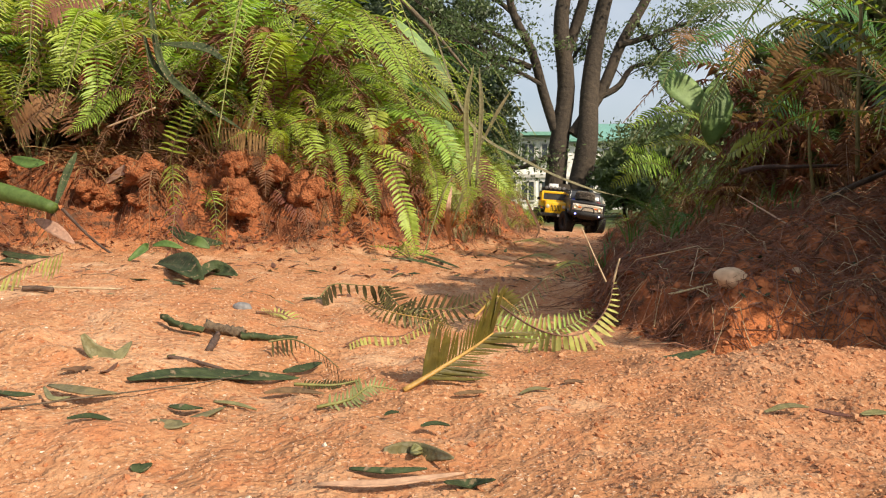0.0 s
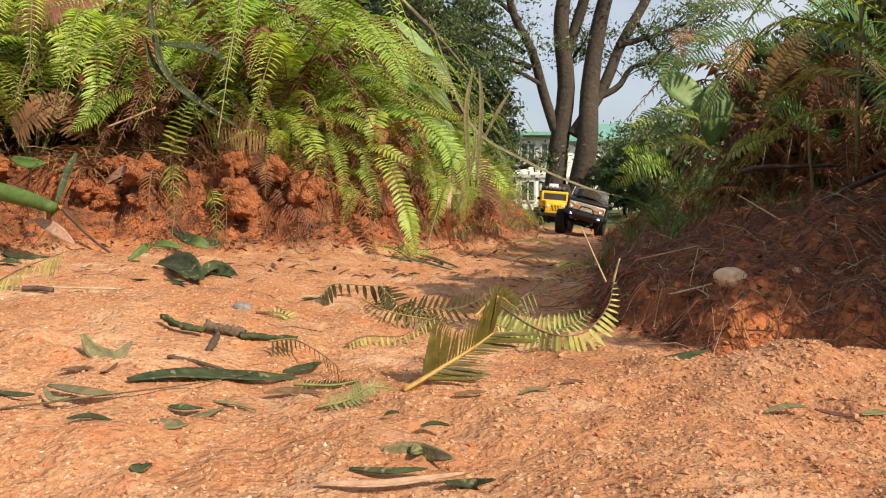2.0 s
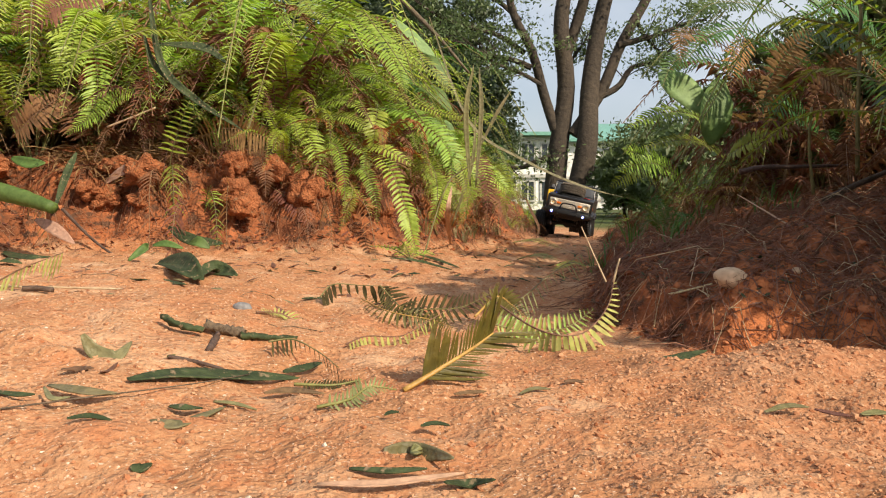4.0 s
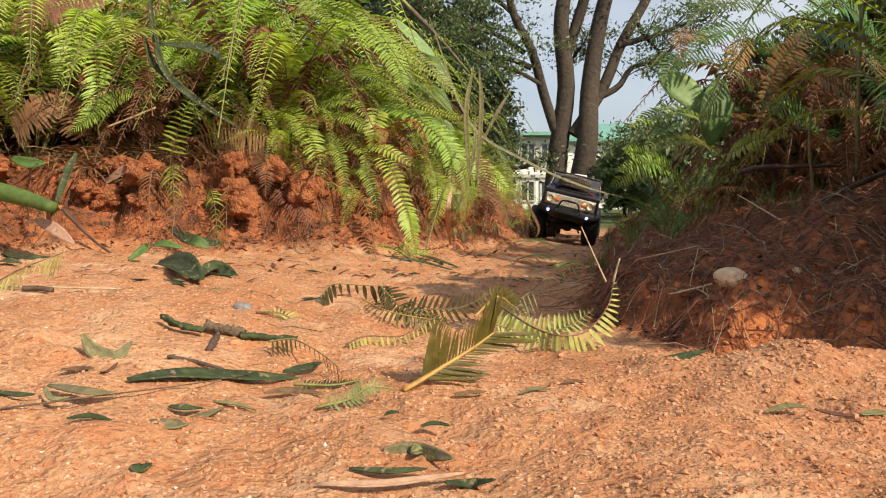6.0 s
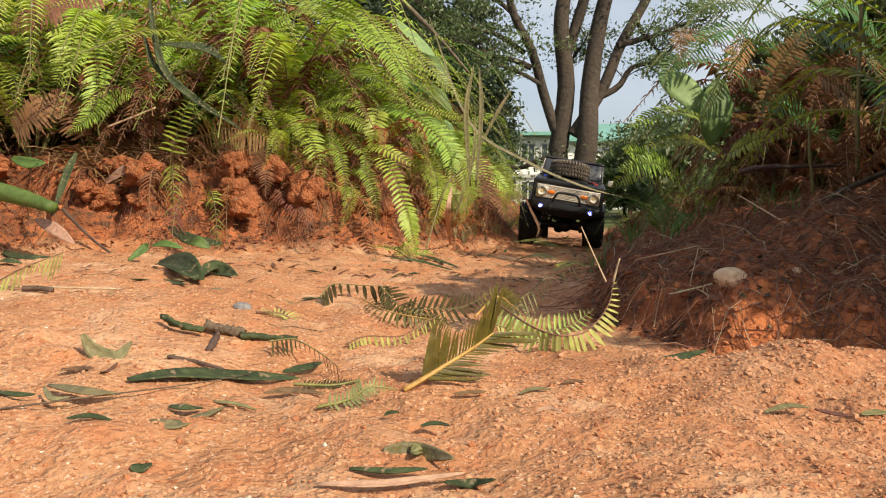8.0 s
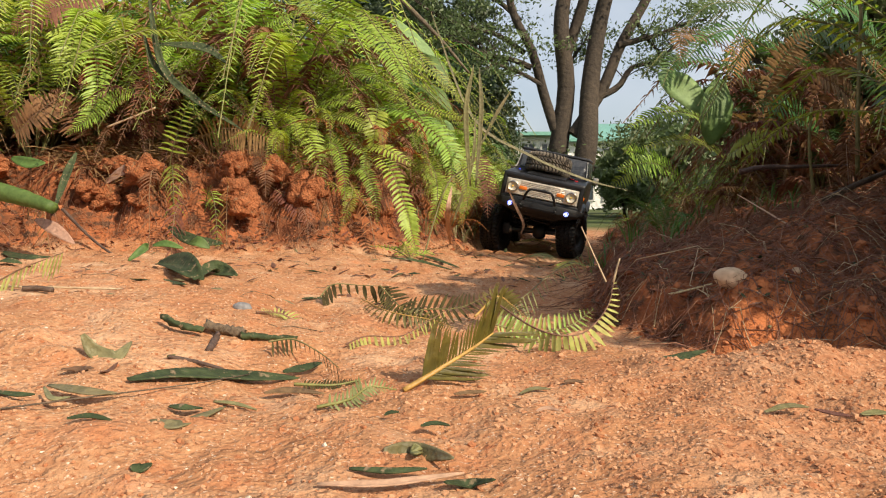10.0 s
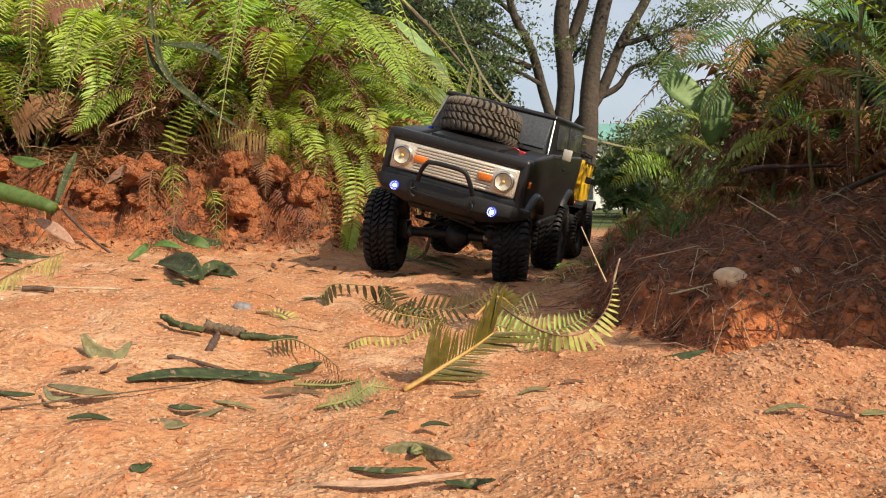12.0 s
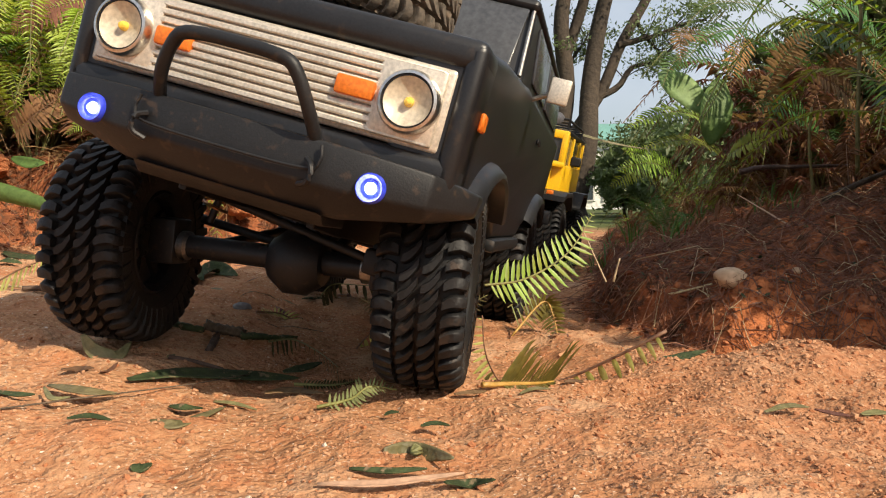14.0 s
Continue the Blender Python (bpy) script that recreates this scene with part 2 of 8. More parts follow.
def ground(x, y, fine=True):
    """Height of the ground at x, y."""
    x, y = np.asarray(x, float), np.asarray(y, float)
    left, right = banks(x, y)
    mid = np.interp(y, [p[0] for p in TRACK], [p[1] for p in TRACK])
    near = 1 - smooth(np.abs(y), 8, 20)
    z = -0.016 * np.clip(y - 1.0, 0, 3.6) - 0.085 * np.clip(x - mid, -0.25, 0.12) * near * smooth(y, 0.25, 0.6)
    z = z + 0.05 * smooth(left, -0.045, 0.07) + 0.10 * smooth(left, 0.025, 0.12) + 0.20 * np.clip(left - 0.1, 0, 1.2) * near
    z = z + 0.036 * smooth(right, 0, 0.035) + 0.27 * np.clip(right - 0.03, 0, 0.8) * near
    z = z + 0.022 * np.exp(-(((x - 0.25) / 0.11) ** 2 + ((y - 0.47) / 0.055) ** 2)) * (1 - smooth(right, -0.01, 0.02))
    z = z + 0.017 * smooth(-x, 0.075, 0.19) * smooth(y, 0.24, 0.36) * (1 - smooth(y, 0.62, 1.0))
    z = z - 0.010 * np.exp(-(((x - 0.02) / 0.06) ** 2 + ((y - 0.60) / 0.12) ** 2))
    z = z + 0.010 * vnoise(x, y, 0.31, 1) + 0.007 * vnoise(x, y, 0.11, 2)
    if fine:
        b = np.clip(smooth(left, -0.02, 0.08) + smooth(right, -0.02, 0.03), 0, 1)
        z = z + (0.0036 + 0.008 * b) * vnoise(x, y, 0.035, 3) + (0.0026 + 0.005 * b) * vnoise(x, y, 0.015, 4) + 0.0012 * vnoise(x, y, 0.0085, 7)
        niche = np.clip(vnoise(x, y, 0.085, 51), 0, 1) * smooth(left, 0.0, 0.04) * (1 - smooth(left, 0.10, 0.16))
        z = z - 0.055 * niche
    return z


# ---- small building tools ----
def mesh_from(name, verts, faces, mats, index=None, smooth_shade=True):
    me = bpy.data.meshes.new(name)
    me.from_pydata([tuple(v) for v in verts], [], faces)
    for m in mats:
        me.materials.append(m)
    if index is not None:
        me.polygons.foreach_set("material_index", index)
    if smooth_shade:
        me.polygons.foreach_set("use_smooth", [True] * len(me.polygons))
    me.update()
    return me


def part(name, bm, material, parent, label="", flat=False):
    """One bmesh as one mesh object under a thing or a part."""
    bmesh.ops.recalc_face_normals(bm, faces=bm.faces)
    me = bpy.data.meshes.new(name)
    bm.to_mesh(me)
    bm.free()
    me.materials.append(material)
    if not flat:
        me.polygons.foreach_set("use_smooth", [True] * len(me.polygons))
        me.set_sharp_from_angle(angle=radians(38))
    ob = new(name, me)
    ob.parent = parent
    return tagged(ob, label) if label else ob


def put_part(name, me, parent, m=None, label=""):
    ob = new(name, me)
    ob.parent = parent
    if m is not None:
        ob.matrix_basis = m
    return tagged(ob, label) if label else ob


def thing(name, label, category, group="", m=None):
    ob = new(name)
    ob.empty_display_size = 0.02
    if m is not None:
        ob.matrix_basis = m
    return tagged(ob, label, category, group)


def rbox(bm, x0, x1, y0, y1, z0, z1, r=0.0, seg=2, m=None):
    """A box with rounded edges, added to bm."""
    made = bmesh.ops.create_cube(bm, size=1.0)["verts"]
    for v in made:
        v.co = Vector(((x0 + x1) / 2 + v.co.x * (x1 - x0), (y0 + y1) / 2 + v.co.y * (y1 - y0), (z0 + z1) / 2 + v.co.z * (z1 - z0)))
    if r:
        edges = list({e for v in made for e in v.link_edges})
        out = bmesh.ops.bevel(bm, geom=edges, offset=r, segments=seg, affect="EDGES", profile=0.5)
        made = list({v for f in out["faces"] for v in f.verts} | {v for v in made if v.is_valid})
    if m is not None:
        for v in made:
            v.co = m @ v.co
    return made


def tube(bm, pts, r0, r1=None, sides=8, caps=True):
    """A tube along a row of points, tapering from r0 to r1."""
    r1 = r0 if r1 is None else r1
    pts = [Vector(p) for p in pts]
    rings = []
    up = Vector((0.31, 0.17, 0.94))
    for i, p in enumerate(pts):
        t = (pts[min(i + 1, len(pts) - 1)] - pts[max(i - 1, 0)]).normalized()
        a = t.cross(up)
        a = a.normalized() if a.length > 1e-4 else t.orthogonal().normalized()
        b = t.cross(a)
        r = r0 + (r1 - r0) * i / max(1, len(pts) - 1)
        rings.append([bm.verts.new(p + (a * math.cos(q) + b * math.sin(q)) * r) for q in [2 * math.pi * k / sides for k in range(sides)]])
    for a, b in zip(rings, rings[1:]):
        for k in range(sides):
            bm.faces.new((a[k], a[(k + 1) % sides], b[(k + 1) % sides], b[k]))
    if caps:
        bm.faces.new(rings[0])
        bm.faces.new(rings[-1])


def prism(bm, outline, x0, x1, bevel=0.0, seg=2):
    """An outline in the y-z plane drawn out from x0 to x1."""
    a = [bm.verts.new((x0, y, z)) for y, z in outline]
    b = [bm.verts.new((x1, y, z)) for y, z in outline]
    n = len(outline)
    fa, fb = bm.faces.new(a), bm.faces.new(b[::-1])
    for k in range(n):
        bm.faces.new((a[k], b[k], b[(k + 1) % n], a[(k + 1) % n]))
    bmesh.ops.recalc_face_normals(bm, faces=bm.faces)
    if bevel:
        bmesh.ops.bevel(bm, geom=list(set(fa.edges) | set(fb.edges)), offset=bevel, segments=seg, affect="EDGES", profile=0.5)


def lathe(bm, profile, steps=32, m=None):
    """A profile of (radius, x) turned about the x axis."""
    rings = []
    for k in range(steps):
        q = 2 * math.pi * k / steps
        ring = [Vector((x, r * math.cos(q), r * math.sin(q))) for r, x in profile]
        rings.append([bm.verts.new(m @ v if m else v) for v in ring])
    for k in range(steps):
        a, b = rings[k], rings[(k + 1) % steps]
        for j in range(len(profile) - 1):
            bm.faces.new((a[j], a[j + 1], b[j + 1], b[j]))


def spline(points, n):
    """n + 1 points of a smooth line through the given ones."""
    p = [Vector(q) for q in points]
    p = [p[0] * 2 - p[1]] + p + [p[-1] * 2 - p[-2]]
    out = []
    spans = len(p) - 3
    for k in range(n + 1):
        s = min(k / n * spans, spans - 1e-6)
        i = int(s)
        t = s - i
        a, b, c, d = p[i:i + 4]
        out.append(0.5 * (2 * b + (c - a) * t + (2 * a - 5 * b + 4 * c - d) * t * t + (3 * b - a - 3 * c + d) * t ** 3))
    return out


# ---- the ground ----
def spread(dense, step, ends, grow):
    a = list(np.arange(dense[0], dense[1], step))
    lo, hi, s = [], [], step
    x = dense[0]
    while x > ends[0]:
        s *= grow
        x -= s
        lo.append(x)
    s, x = step, a[-1]
    while x < ends[1]:
        s *= grow
        x += s
        hi.append(x)
    return np.array(lo[::-1] + a + hi)


def ground_material():
    m, n, l = nodes_of("red_sandy_soil")
    p = n["Principled BSDF"]
    co = n.new("ShaderNodeTexCoord").outputs["Object"]
    at = n.new("ShaderNodeAttribute")
    at.attribute_name = "bank"
    patch = ramp_noise(n, l, co, 7, 0.35, 0.68)
    sand = mix_col(n, l, patch, (0.40, 0.188, 0.085), (0.51, 0.305, 0.17))
    grain = ramp_noise(n, l, co, 330, 0.30, 0.70, 3.0)
    sand = mix_col(n, l, grain, (0.33, 0.145, 0.066), sand)
    grit = ramp_noise(n, l, co, 520, 0.62, 0.72, 2.0)
    sand = mix_col(n, l, grit, sand, (0.62, 0.47, 0.35))
    clump = ramp_noise(n, l, co, 45, 0.50, 0.80, 3.0)
    sand = mix_col(n, l, clump, sand, (0.44, 0.175, 0.078))
    chalk = ramp_noise(n, l, co, 14, 0.52, 0.78, 3.0)
    sand = mix_col(n, l, chalk, sand, (0.58, 0.37, 0.225))
    fleck = ramp_noise(n, l, co, 190, 0.62, 0.70, 3.0)
    sand = mix_col(n, l, fleck, sand, (0.27, 0.10, 0.045))
    damp = ramp_noise(n, l, co, 11, 0.58, 0.75)
    sand = mix_col(n, l, damp, sand, (0.40, 0.165, 0.075))
    heap = n.new("ShaderNodeAttribute")
    heap.attribute_name = "heap"
    sand = mix_col(n, l, heap.outputs["Fac"], sand, mix_col(n, l, grain, (0.26, 0.095, 0.042), (0.44, 0.20, 0.10)))
    clod = ramp_noise(n, l, co, 26, 0.35, 0.65, 6.0)
    soil = mix_col(n, l, clod, (0.13, 0.046, 0.021), (0.36, 0.122, 0.049))
    litter = ramp_noise(n, l, co, 75, 0.52, 0.62, 5.0)
    soil = mix_col(n, l, litter, soil, (0.10, 0.048, 0.028))
    bare = ramp_noise(n, l, co, 5.5, 0.58, 0.66, 3.0)
    soil = mix_col(n, l, bare, soil, (0.47, 0.16, 0.060))
    edge = n.new("ShaderNodeMath")
    edge.operation = "MULTIPLY_ADD"
    j = ramp_noise(n, l, co, 38, 0.2, 0.8, 5.0)
    l.new(at.outputs["Fac"], edge.inputs[0])
    edge.inputs[1].default_value = 2.0
    sub = n.new("ShaderNodeMath")
    sub.operation = "SUBTRACT"
    l.new(edge.outputs[0], sub.inputs[0])
    l.new(j, sub.inputs[1])
    sub.use_clamp = True
    col = mix_col(n, l, sub.outputs[0], sand, soil)
    far = n.new("ShaderNodeAttribute")
    far.attribute_name = "grass"
    gr = mix_col(n, l, ramp_noise(n, l, co, 1.5, 0.3, 0.7), (0.05, 0.075, 0.02), (0.12, 0.13, 0.05))
    col = mix_col(n, l, far.outputs["Fac"], col, gr)
    l.new(col, p.inputs["Base Color"])
    p.inputs["Roughness"].default_value, p.inputs["Specular IOR Level"].default_value = 0.92, 0.18
    b1 = n.new("ShaderNodeBump")
    b1.inputs["Strength"].default_value, b1.inputs["Distance"].default_value = 0.7, 0.0013
    l.new(grain, b1.inputs["Height"])
    b2 = n.new("ShaderNodeBump")
    b2.inputs["Strength"].default_value, b2.inputs["Distance"].default_value = 0.6, 0.0036
    l.new(ramp_noise(n, l, co, 160, 0.2, 0.8, 4.0), b2.inputs["Height"])
    l.new(b1.outputs[0], b2.inputs["Normal"])
    l.new(b2.outputs[0], p.inputs["Normal"])
    return m


SOIL = ground_material()


def build_ground():
    xs = spread((-0.95, 0.75), 0.0048, (-900, 900), 1.10)
    ys = spread((0.20, 1.75), 0.0045, (-300, 1200), 1.07)
    X, Y = np.meshgrid(xs, ys)
    Z = ground(X, Y)
    left, right = banks(X, Y)
    nx, ny = len(xs), len(ys)
    verts = np.stack([X, Y, Z], -1).reshape(-1, 3)
    k = (np.arange(ny - 1)[:, None] * nx + np.arange(nx - 1)).reshape(-1)
    faces = np.stack([k, k + 1, k + nx + 1, k + nx], -1)
    me = bpy.data.meshes.new("ground")
    me.vertices.add(len(verts))
    me.vertices.foreach_set("co", verts.reshape(-1))
    me.loops.add(faces.size)
    me.loops.foreach_set("vertex_index", faces.reshape(-1).astype(np.int32))
    me.polygons.add(len(faces))
    me.polygons.foreach_set("loop_start", np.arange(0, faces.size, 4, dtype=np.int32))
    me.polygons.foreach_set("use_smooth", np.ones(len(faces), dtype=bool))
    me.update(calc_edges=True)
    bank = np.clip(smooth(left, -0.03, 0.05) + smooth(right, -0.02, 0.02), 0, 1)
    grass = smooth(np.hypot(X, Y) + 0.8 * vnoise(X, Y, 1.3, 41), 5.2, 6.6)
    heap = 0.75 * np.exp(-(((X - 0.27) / 0.16) ** 2 + ((Y - 0.40) / 0.14) ** 2)) * (0.75 + 0.5 * vnoise(X, Y, 0.045, 43))
    for name, data in (("bank", bank), ("grass", grass), ("heap", np.clip(heap, 0, 1))):
        a = me.attributes.new(name, "FLOAT", "POINT")
        a.data.foreach_set("value", data.reshape(-1))
    me.materials.append(SOIL)
    return tagged(new("ground", me), "dry orange sandy soil of a rutted footpath between banks", "ground", kind="structure")


build_ground()


def gz(x, y):
    return float(ground(x, y))


# ---- loose crumbs and grit ----
def crumbs(name, label, count, box, size, mat, rule, seed):
    """Many small angular lumps lying on the ground, joined."""
    rng = np.random.default_rng(seed)
    x = rng.uniform(box[0], box[1], count * 3)
    y = box[2] + (box[3] - box[2]) * rng.random(count * 3) ** box[4]
    keep = rule(x, y, rng.random(len(x)))
    x, y = x[keep][:count], y[keep][:count]
    n = len(x)
    z = ground(x, y)
    r = size[0] * (size[1] / size[0]) ** (rng.random(n) ** 2.6)
    g = (1 + 5 ** 0.5) / 2
    base = np.array([(-1, g, 0), (1, g, 0), (-1, -g, 0), (1, -g, 0), (0, -1, g), (0, 1, g), (0, -1, -g), (0, 1, -g), (g, 0, -1), (g, 0, 1), (-g, 0, -1), (-g, 0, 1)]) / 1.9
    base[:, 2] *= 0.75
    face = np.array([(0, 11, 5), (0, 5, 1), (0, 1, 7), (0, 7, 10), (0, 10, 11), (1, 5, 9), (5, 11, 4), (11, 10, 2), (10, 7, 6), (7, 1, 8),
                     (3, 9, 4), (3, 4, 2), (3, 2, 6), (3, 6, 8), (3, 8, 9), (4, 9, 5), (2, 4, 11), (6, 2, 10), (8, 6, 7), (9, 8, 1)])
    q = rng.uniform(0, 6.28, n)
    v = base[None] * rng.uniform(0.7, 1.25, (n, 12, 1)) + rng.normal(0, 0.13, (n, 12, 3))
    co, si = np.cos(q)[:, None], np.sin(q)[:, None]
    v = np.stack([v[..., 0] * co - v[..., 1] * si, v[..., 0] * si + v[..., 1] * co, v[..., 2]], -1) * r[:, None, None]
    v = v + np.stack([x, y, z + r * 0.02], -1)[:, None]
    f = (face[None] + 12 * np.arange(n)[:, None, None]).reshape(-1, 3)
    me = mesh_from(name, v.reshape(-1, 3).tolist(), f.tolist(), [mat], smooth_shade=False)
    return tagged(new(name, me), label, "soil", kind="stuff")


def on_path(x, y, u):
    left, right = banks(x, y)
    return (left < 0.01) & (right < 0.005) & (np.abs(x) < 0.66 * y + 0.1) & (vnoise(x, y, 0.09, 21) * 0.6 + 0.6 > u * 1.1)


def on_bank(x, y, u):
    left, right = banks(x, y)
    return ((left > -0.03) & (left < 0.35) | (right > -0.01) & (right < 0.5)) & (np.abs(x) < 0.66 * y + 0.1)


def on_mound(x, y, u):
    left, right = banks(x, y)
    return (right < 0.0) & (np.exp(-(((x - 0.24) / 0.16) ** 2 + ((y - 0.42) / 0.13) ** 2)) > u)


crumbs("soil_crumbs", "small orange crumbs of dry sandy clay", 44000, (-0.9, 0.7, 0.22, 1.7, 1.25), (0.0004, 0.0017), CRUMB, on_path, 3)
crumbs("quartz_grit", "pale quartz grit scattered over the soil", 700, (-0.9, 0.7, 0.22, 1.6, 1.3), (0.0003, 0.0014), QUARTZ, on_path, 4)
crumbs("bank_crumbs", "red clay crumbs fallen down the banks", 15000, (-1.1, 1.0, 0.5, 2.6, 1.2), (0.0009, 0.0060), BANK_CRUMB, on_bank, 5)
crumbs("mound_crumbs", "coarse crumbs on a low heap of sandy soil", 5200, (-0.02, 0.5, 0.25, 0.58, 1.0), (0.0005, 0.0024), CRUMB, on_mound, 6)


def near_bank(x, y, u):
    left, right = banks(x, y)
    return (right > -0.015) & (right < 0.32) & (vnoise(x, y, 0.06, 61) * 0.6 + 0.6 > u)


crumbs("bank_crumbs", "loose red clods and crumbs on the shaded bank", 9000, (0.10, 0.62, 0.50, 1.1, 1.2), (0.0004, 0.0028), BANK_CRUMB, near_bank, 8)


# ---- the toy crawler trucks; each faces -y, and stands on z = 0 ----
TYRE_R, TYRE_W = 0.0590, 0.044
FRONT_Y, REAR_Y, WHEEL_X = 0.090, 0.398, 0.0915


def tyre_mesh(name, mat, radius=TYRE_R, width=TYRE_W, lugs=40):
    """A tyre about the x axis: curved shoulder bars and two rows of small hooked blocks."""
    w, core = width / 2, radius - 0.0056
    bm = bmesh.new()
    lathe(bm, [(0.029, -w * 0.72), (0.032, -w * 0.90), (0.042, -w * 1.0), (core - 0.006, -w * 0.98), (core - 0.001, -w * 0.86), (core, -w * 0.5),
               (core, 0), (core, w * 0.5), (core - 0.001, w * 0.86), (core - 0.006, w * 0.98), (0.042, w), (0.032, w * 0.90), (0.029, w * 0.72)], 48)
    bm.verts.index_update()
    verts = [v.co.copy() for v in bm.verts]
    faces = [tuple(v.index for v in f.verts) for f in bm.faces]
    bm.free()
    pitch = 2 * math.pi / lugs

    def block(x0, x1, half, h, bend, skew, turn, fall=0.0):
        o = len(verts)
        for j in range(5):
            f = j / 4
            x = x0 + (x1 - x0) * f
            mid = bend * math.sin(math.pi * f) + skew * (f - 0.5)
            hh = h - fall * f ** 3
            lo = half * (0.8 if j in (0, 4) else 1.0)
            for y, z in ((-lo, -0.004), (-lo * 0.97, hh - 0.0009), (-lo * 0.74, hh), (lo * 0.74, hh), (lo * 0.97, hh - 0.0009), (lo, -0.004)):
                q = turn + (mid + y) / core
                r = core + z
                verts.append(Vector((x, r * math.sin(q), r * math.cos(q))))
        for j in range(4):
            for k in range(5):
                i = o + 6 * j + k
                faces.append((i, i + 1, i + 7, i + 6))
        faces.append(tuple(o + k for k in range(6)))
        faces.append(tuple(o + 24 + k for k in range(5, -1, -1)))
        return o

    def web(row):
        """The moulded floor between the blocks of one row, tied to the carcass."""
        for o, n in zip(row, row[1:] + row[:1]):
            faces.extend((o + 6 * j + 5, o + 6 * j + 11, n + 6 * j + 6, n + 6 * j) for j in range(4))
        faces.append((row[0], row[0] + 6, 5))

    bars, hooks = {-1: [], 1: []}, {-1: [], 1: []}
    for k in range(lugs):
        for side in (-1, 1):
            q = pitch * (k + (0.5 if side > 0 else 0.0))
            bars[side].append(block(side * w * 0.53, side * w * 1.03, 0.0029, 0.0054, 0.0017, 0.0012 * side, q, 0.0042))
            hooks[side].append(block(side * w * 0.05, side * w * 0.43, 0.0026, 0.0056, -0.0016, 0.0075 * side, q + pitch * 0.10))
            m = Matrix.Rotation(-q, 4, "X")
            o = len(verts)
            for z, d in ((core - 0.0145, 0.0002), (core - 0.004, 0.0012)):
                for y in (-0.0026, 0.0026):
                    verts.extend((m @ Vector((side * (w * 0.97), y, z)), m @ Vector((side * (w * 0.99 + d), y * 0.85, z))))
            faces.extend(((o, o + 1, o + 5, o + 4), (o + 2, o + 3, o + 7, o + 6), (o + 1, o + 3, o + 7, o + 5), (o + 4, o + 5, o + 7, o + 6), (o, o + 1, o + 3, o + 2), (o + 5, o + 7, bars[side][-1] + 24)))
    for row in (*bars.values(), *hooks.values()):
        web(row)
    me = mesh_from(name, verts, faces, [mat])
    bm = bmesh.new()
    bm.from_mesh(me)
    bmesh.ops.recalc_face_normals(bm, faces=bm.faces)
    bm.to_mesh(me)
    bm.free()
    me.set_sharp_from_angle(angle=radians(50))
    return me


def rim_mesh(name, mat):
    bm = bmesh.new()
    w = TYRE_W / 2
    lathe(bm, [(0.0305, -w * 0.8), (0.0285, -w * 0.74), (0.0275, -w * 0.3), (0.0275, w * 0.3), (0.0285, w * 0.74), (0.0305, w * 0.8), (0.029, w * 0.86), (0.0262, w * 0.7), (0.0262, -w * 0.75), (0.0305, -w * 0.8)], 28)
    for side in (-1, 1):
        lathe(bm, [(0.0001, side * w * 0.42), (0.009, side * w * 0.42), (0.011, side * w * 0.30), (0.027, side * w * 0.34)], 28)
        for k in range(8):
            rbox(bm, side * w * 0.30 - 0.001, side * w * 0.30 + 0.003, -0.0028, 0.0028, 0.010, 0.0265, m=Matrix.Rotation(k * math.pi / 4, 4, "X"))
        for k in range(6):
            m = Matrix.Rotation(k * math.pi / 3, 4, "X")
            rbox(bm, side * w * 0.40 - 0.0015, side * w * 0.40 + 0.0015, -0.001, 0.001, 0.006, 0.008, m=m)
    bmesh.ops.recalc_face_normals(bm, faces=bm.faces)
    me = bpy.data.meshes.new(name)
    bm.to_mesh(me)
    bm.free()
    me.materials.append(mat)
    return me


TYRE_ME = tyre_mesh("tyre", RUBBER)
TYRE_SPARE = tyre_mesh("spare_tyre", RUBBER_DUSTY, 0.0555, 0.043, 38)
RIM_ME = rim_mesh("rim", TRIM_BLACK)


def wheels_for(truck):
    made = {}
    for axle, y in (("front", FRONT_Y), ("rear", REAR_Y)):
        for side in (-1, 1):
            w = put_part("wheel", TYRE_ME, truck, Matrix.Translation((side * WHEEL_X, y, TYRE_R)), "black rubber tyre with chunky muddy tread")
            put_part("rim", RIM_ME, w, label="dark spoked wheel rim")
            made[axle, side] = w
    return made


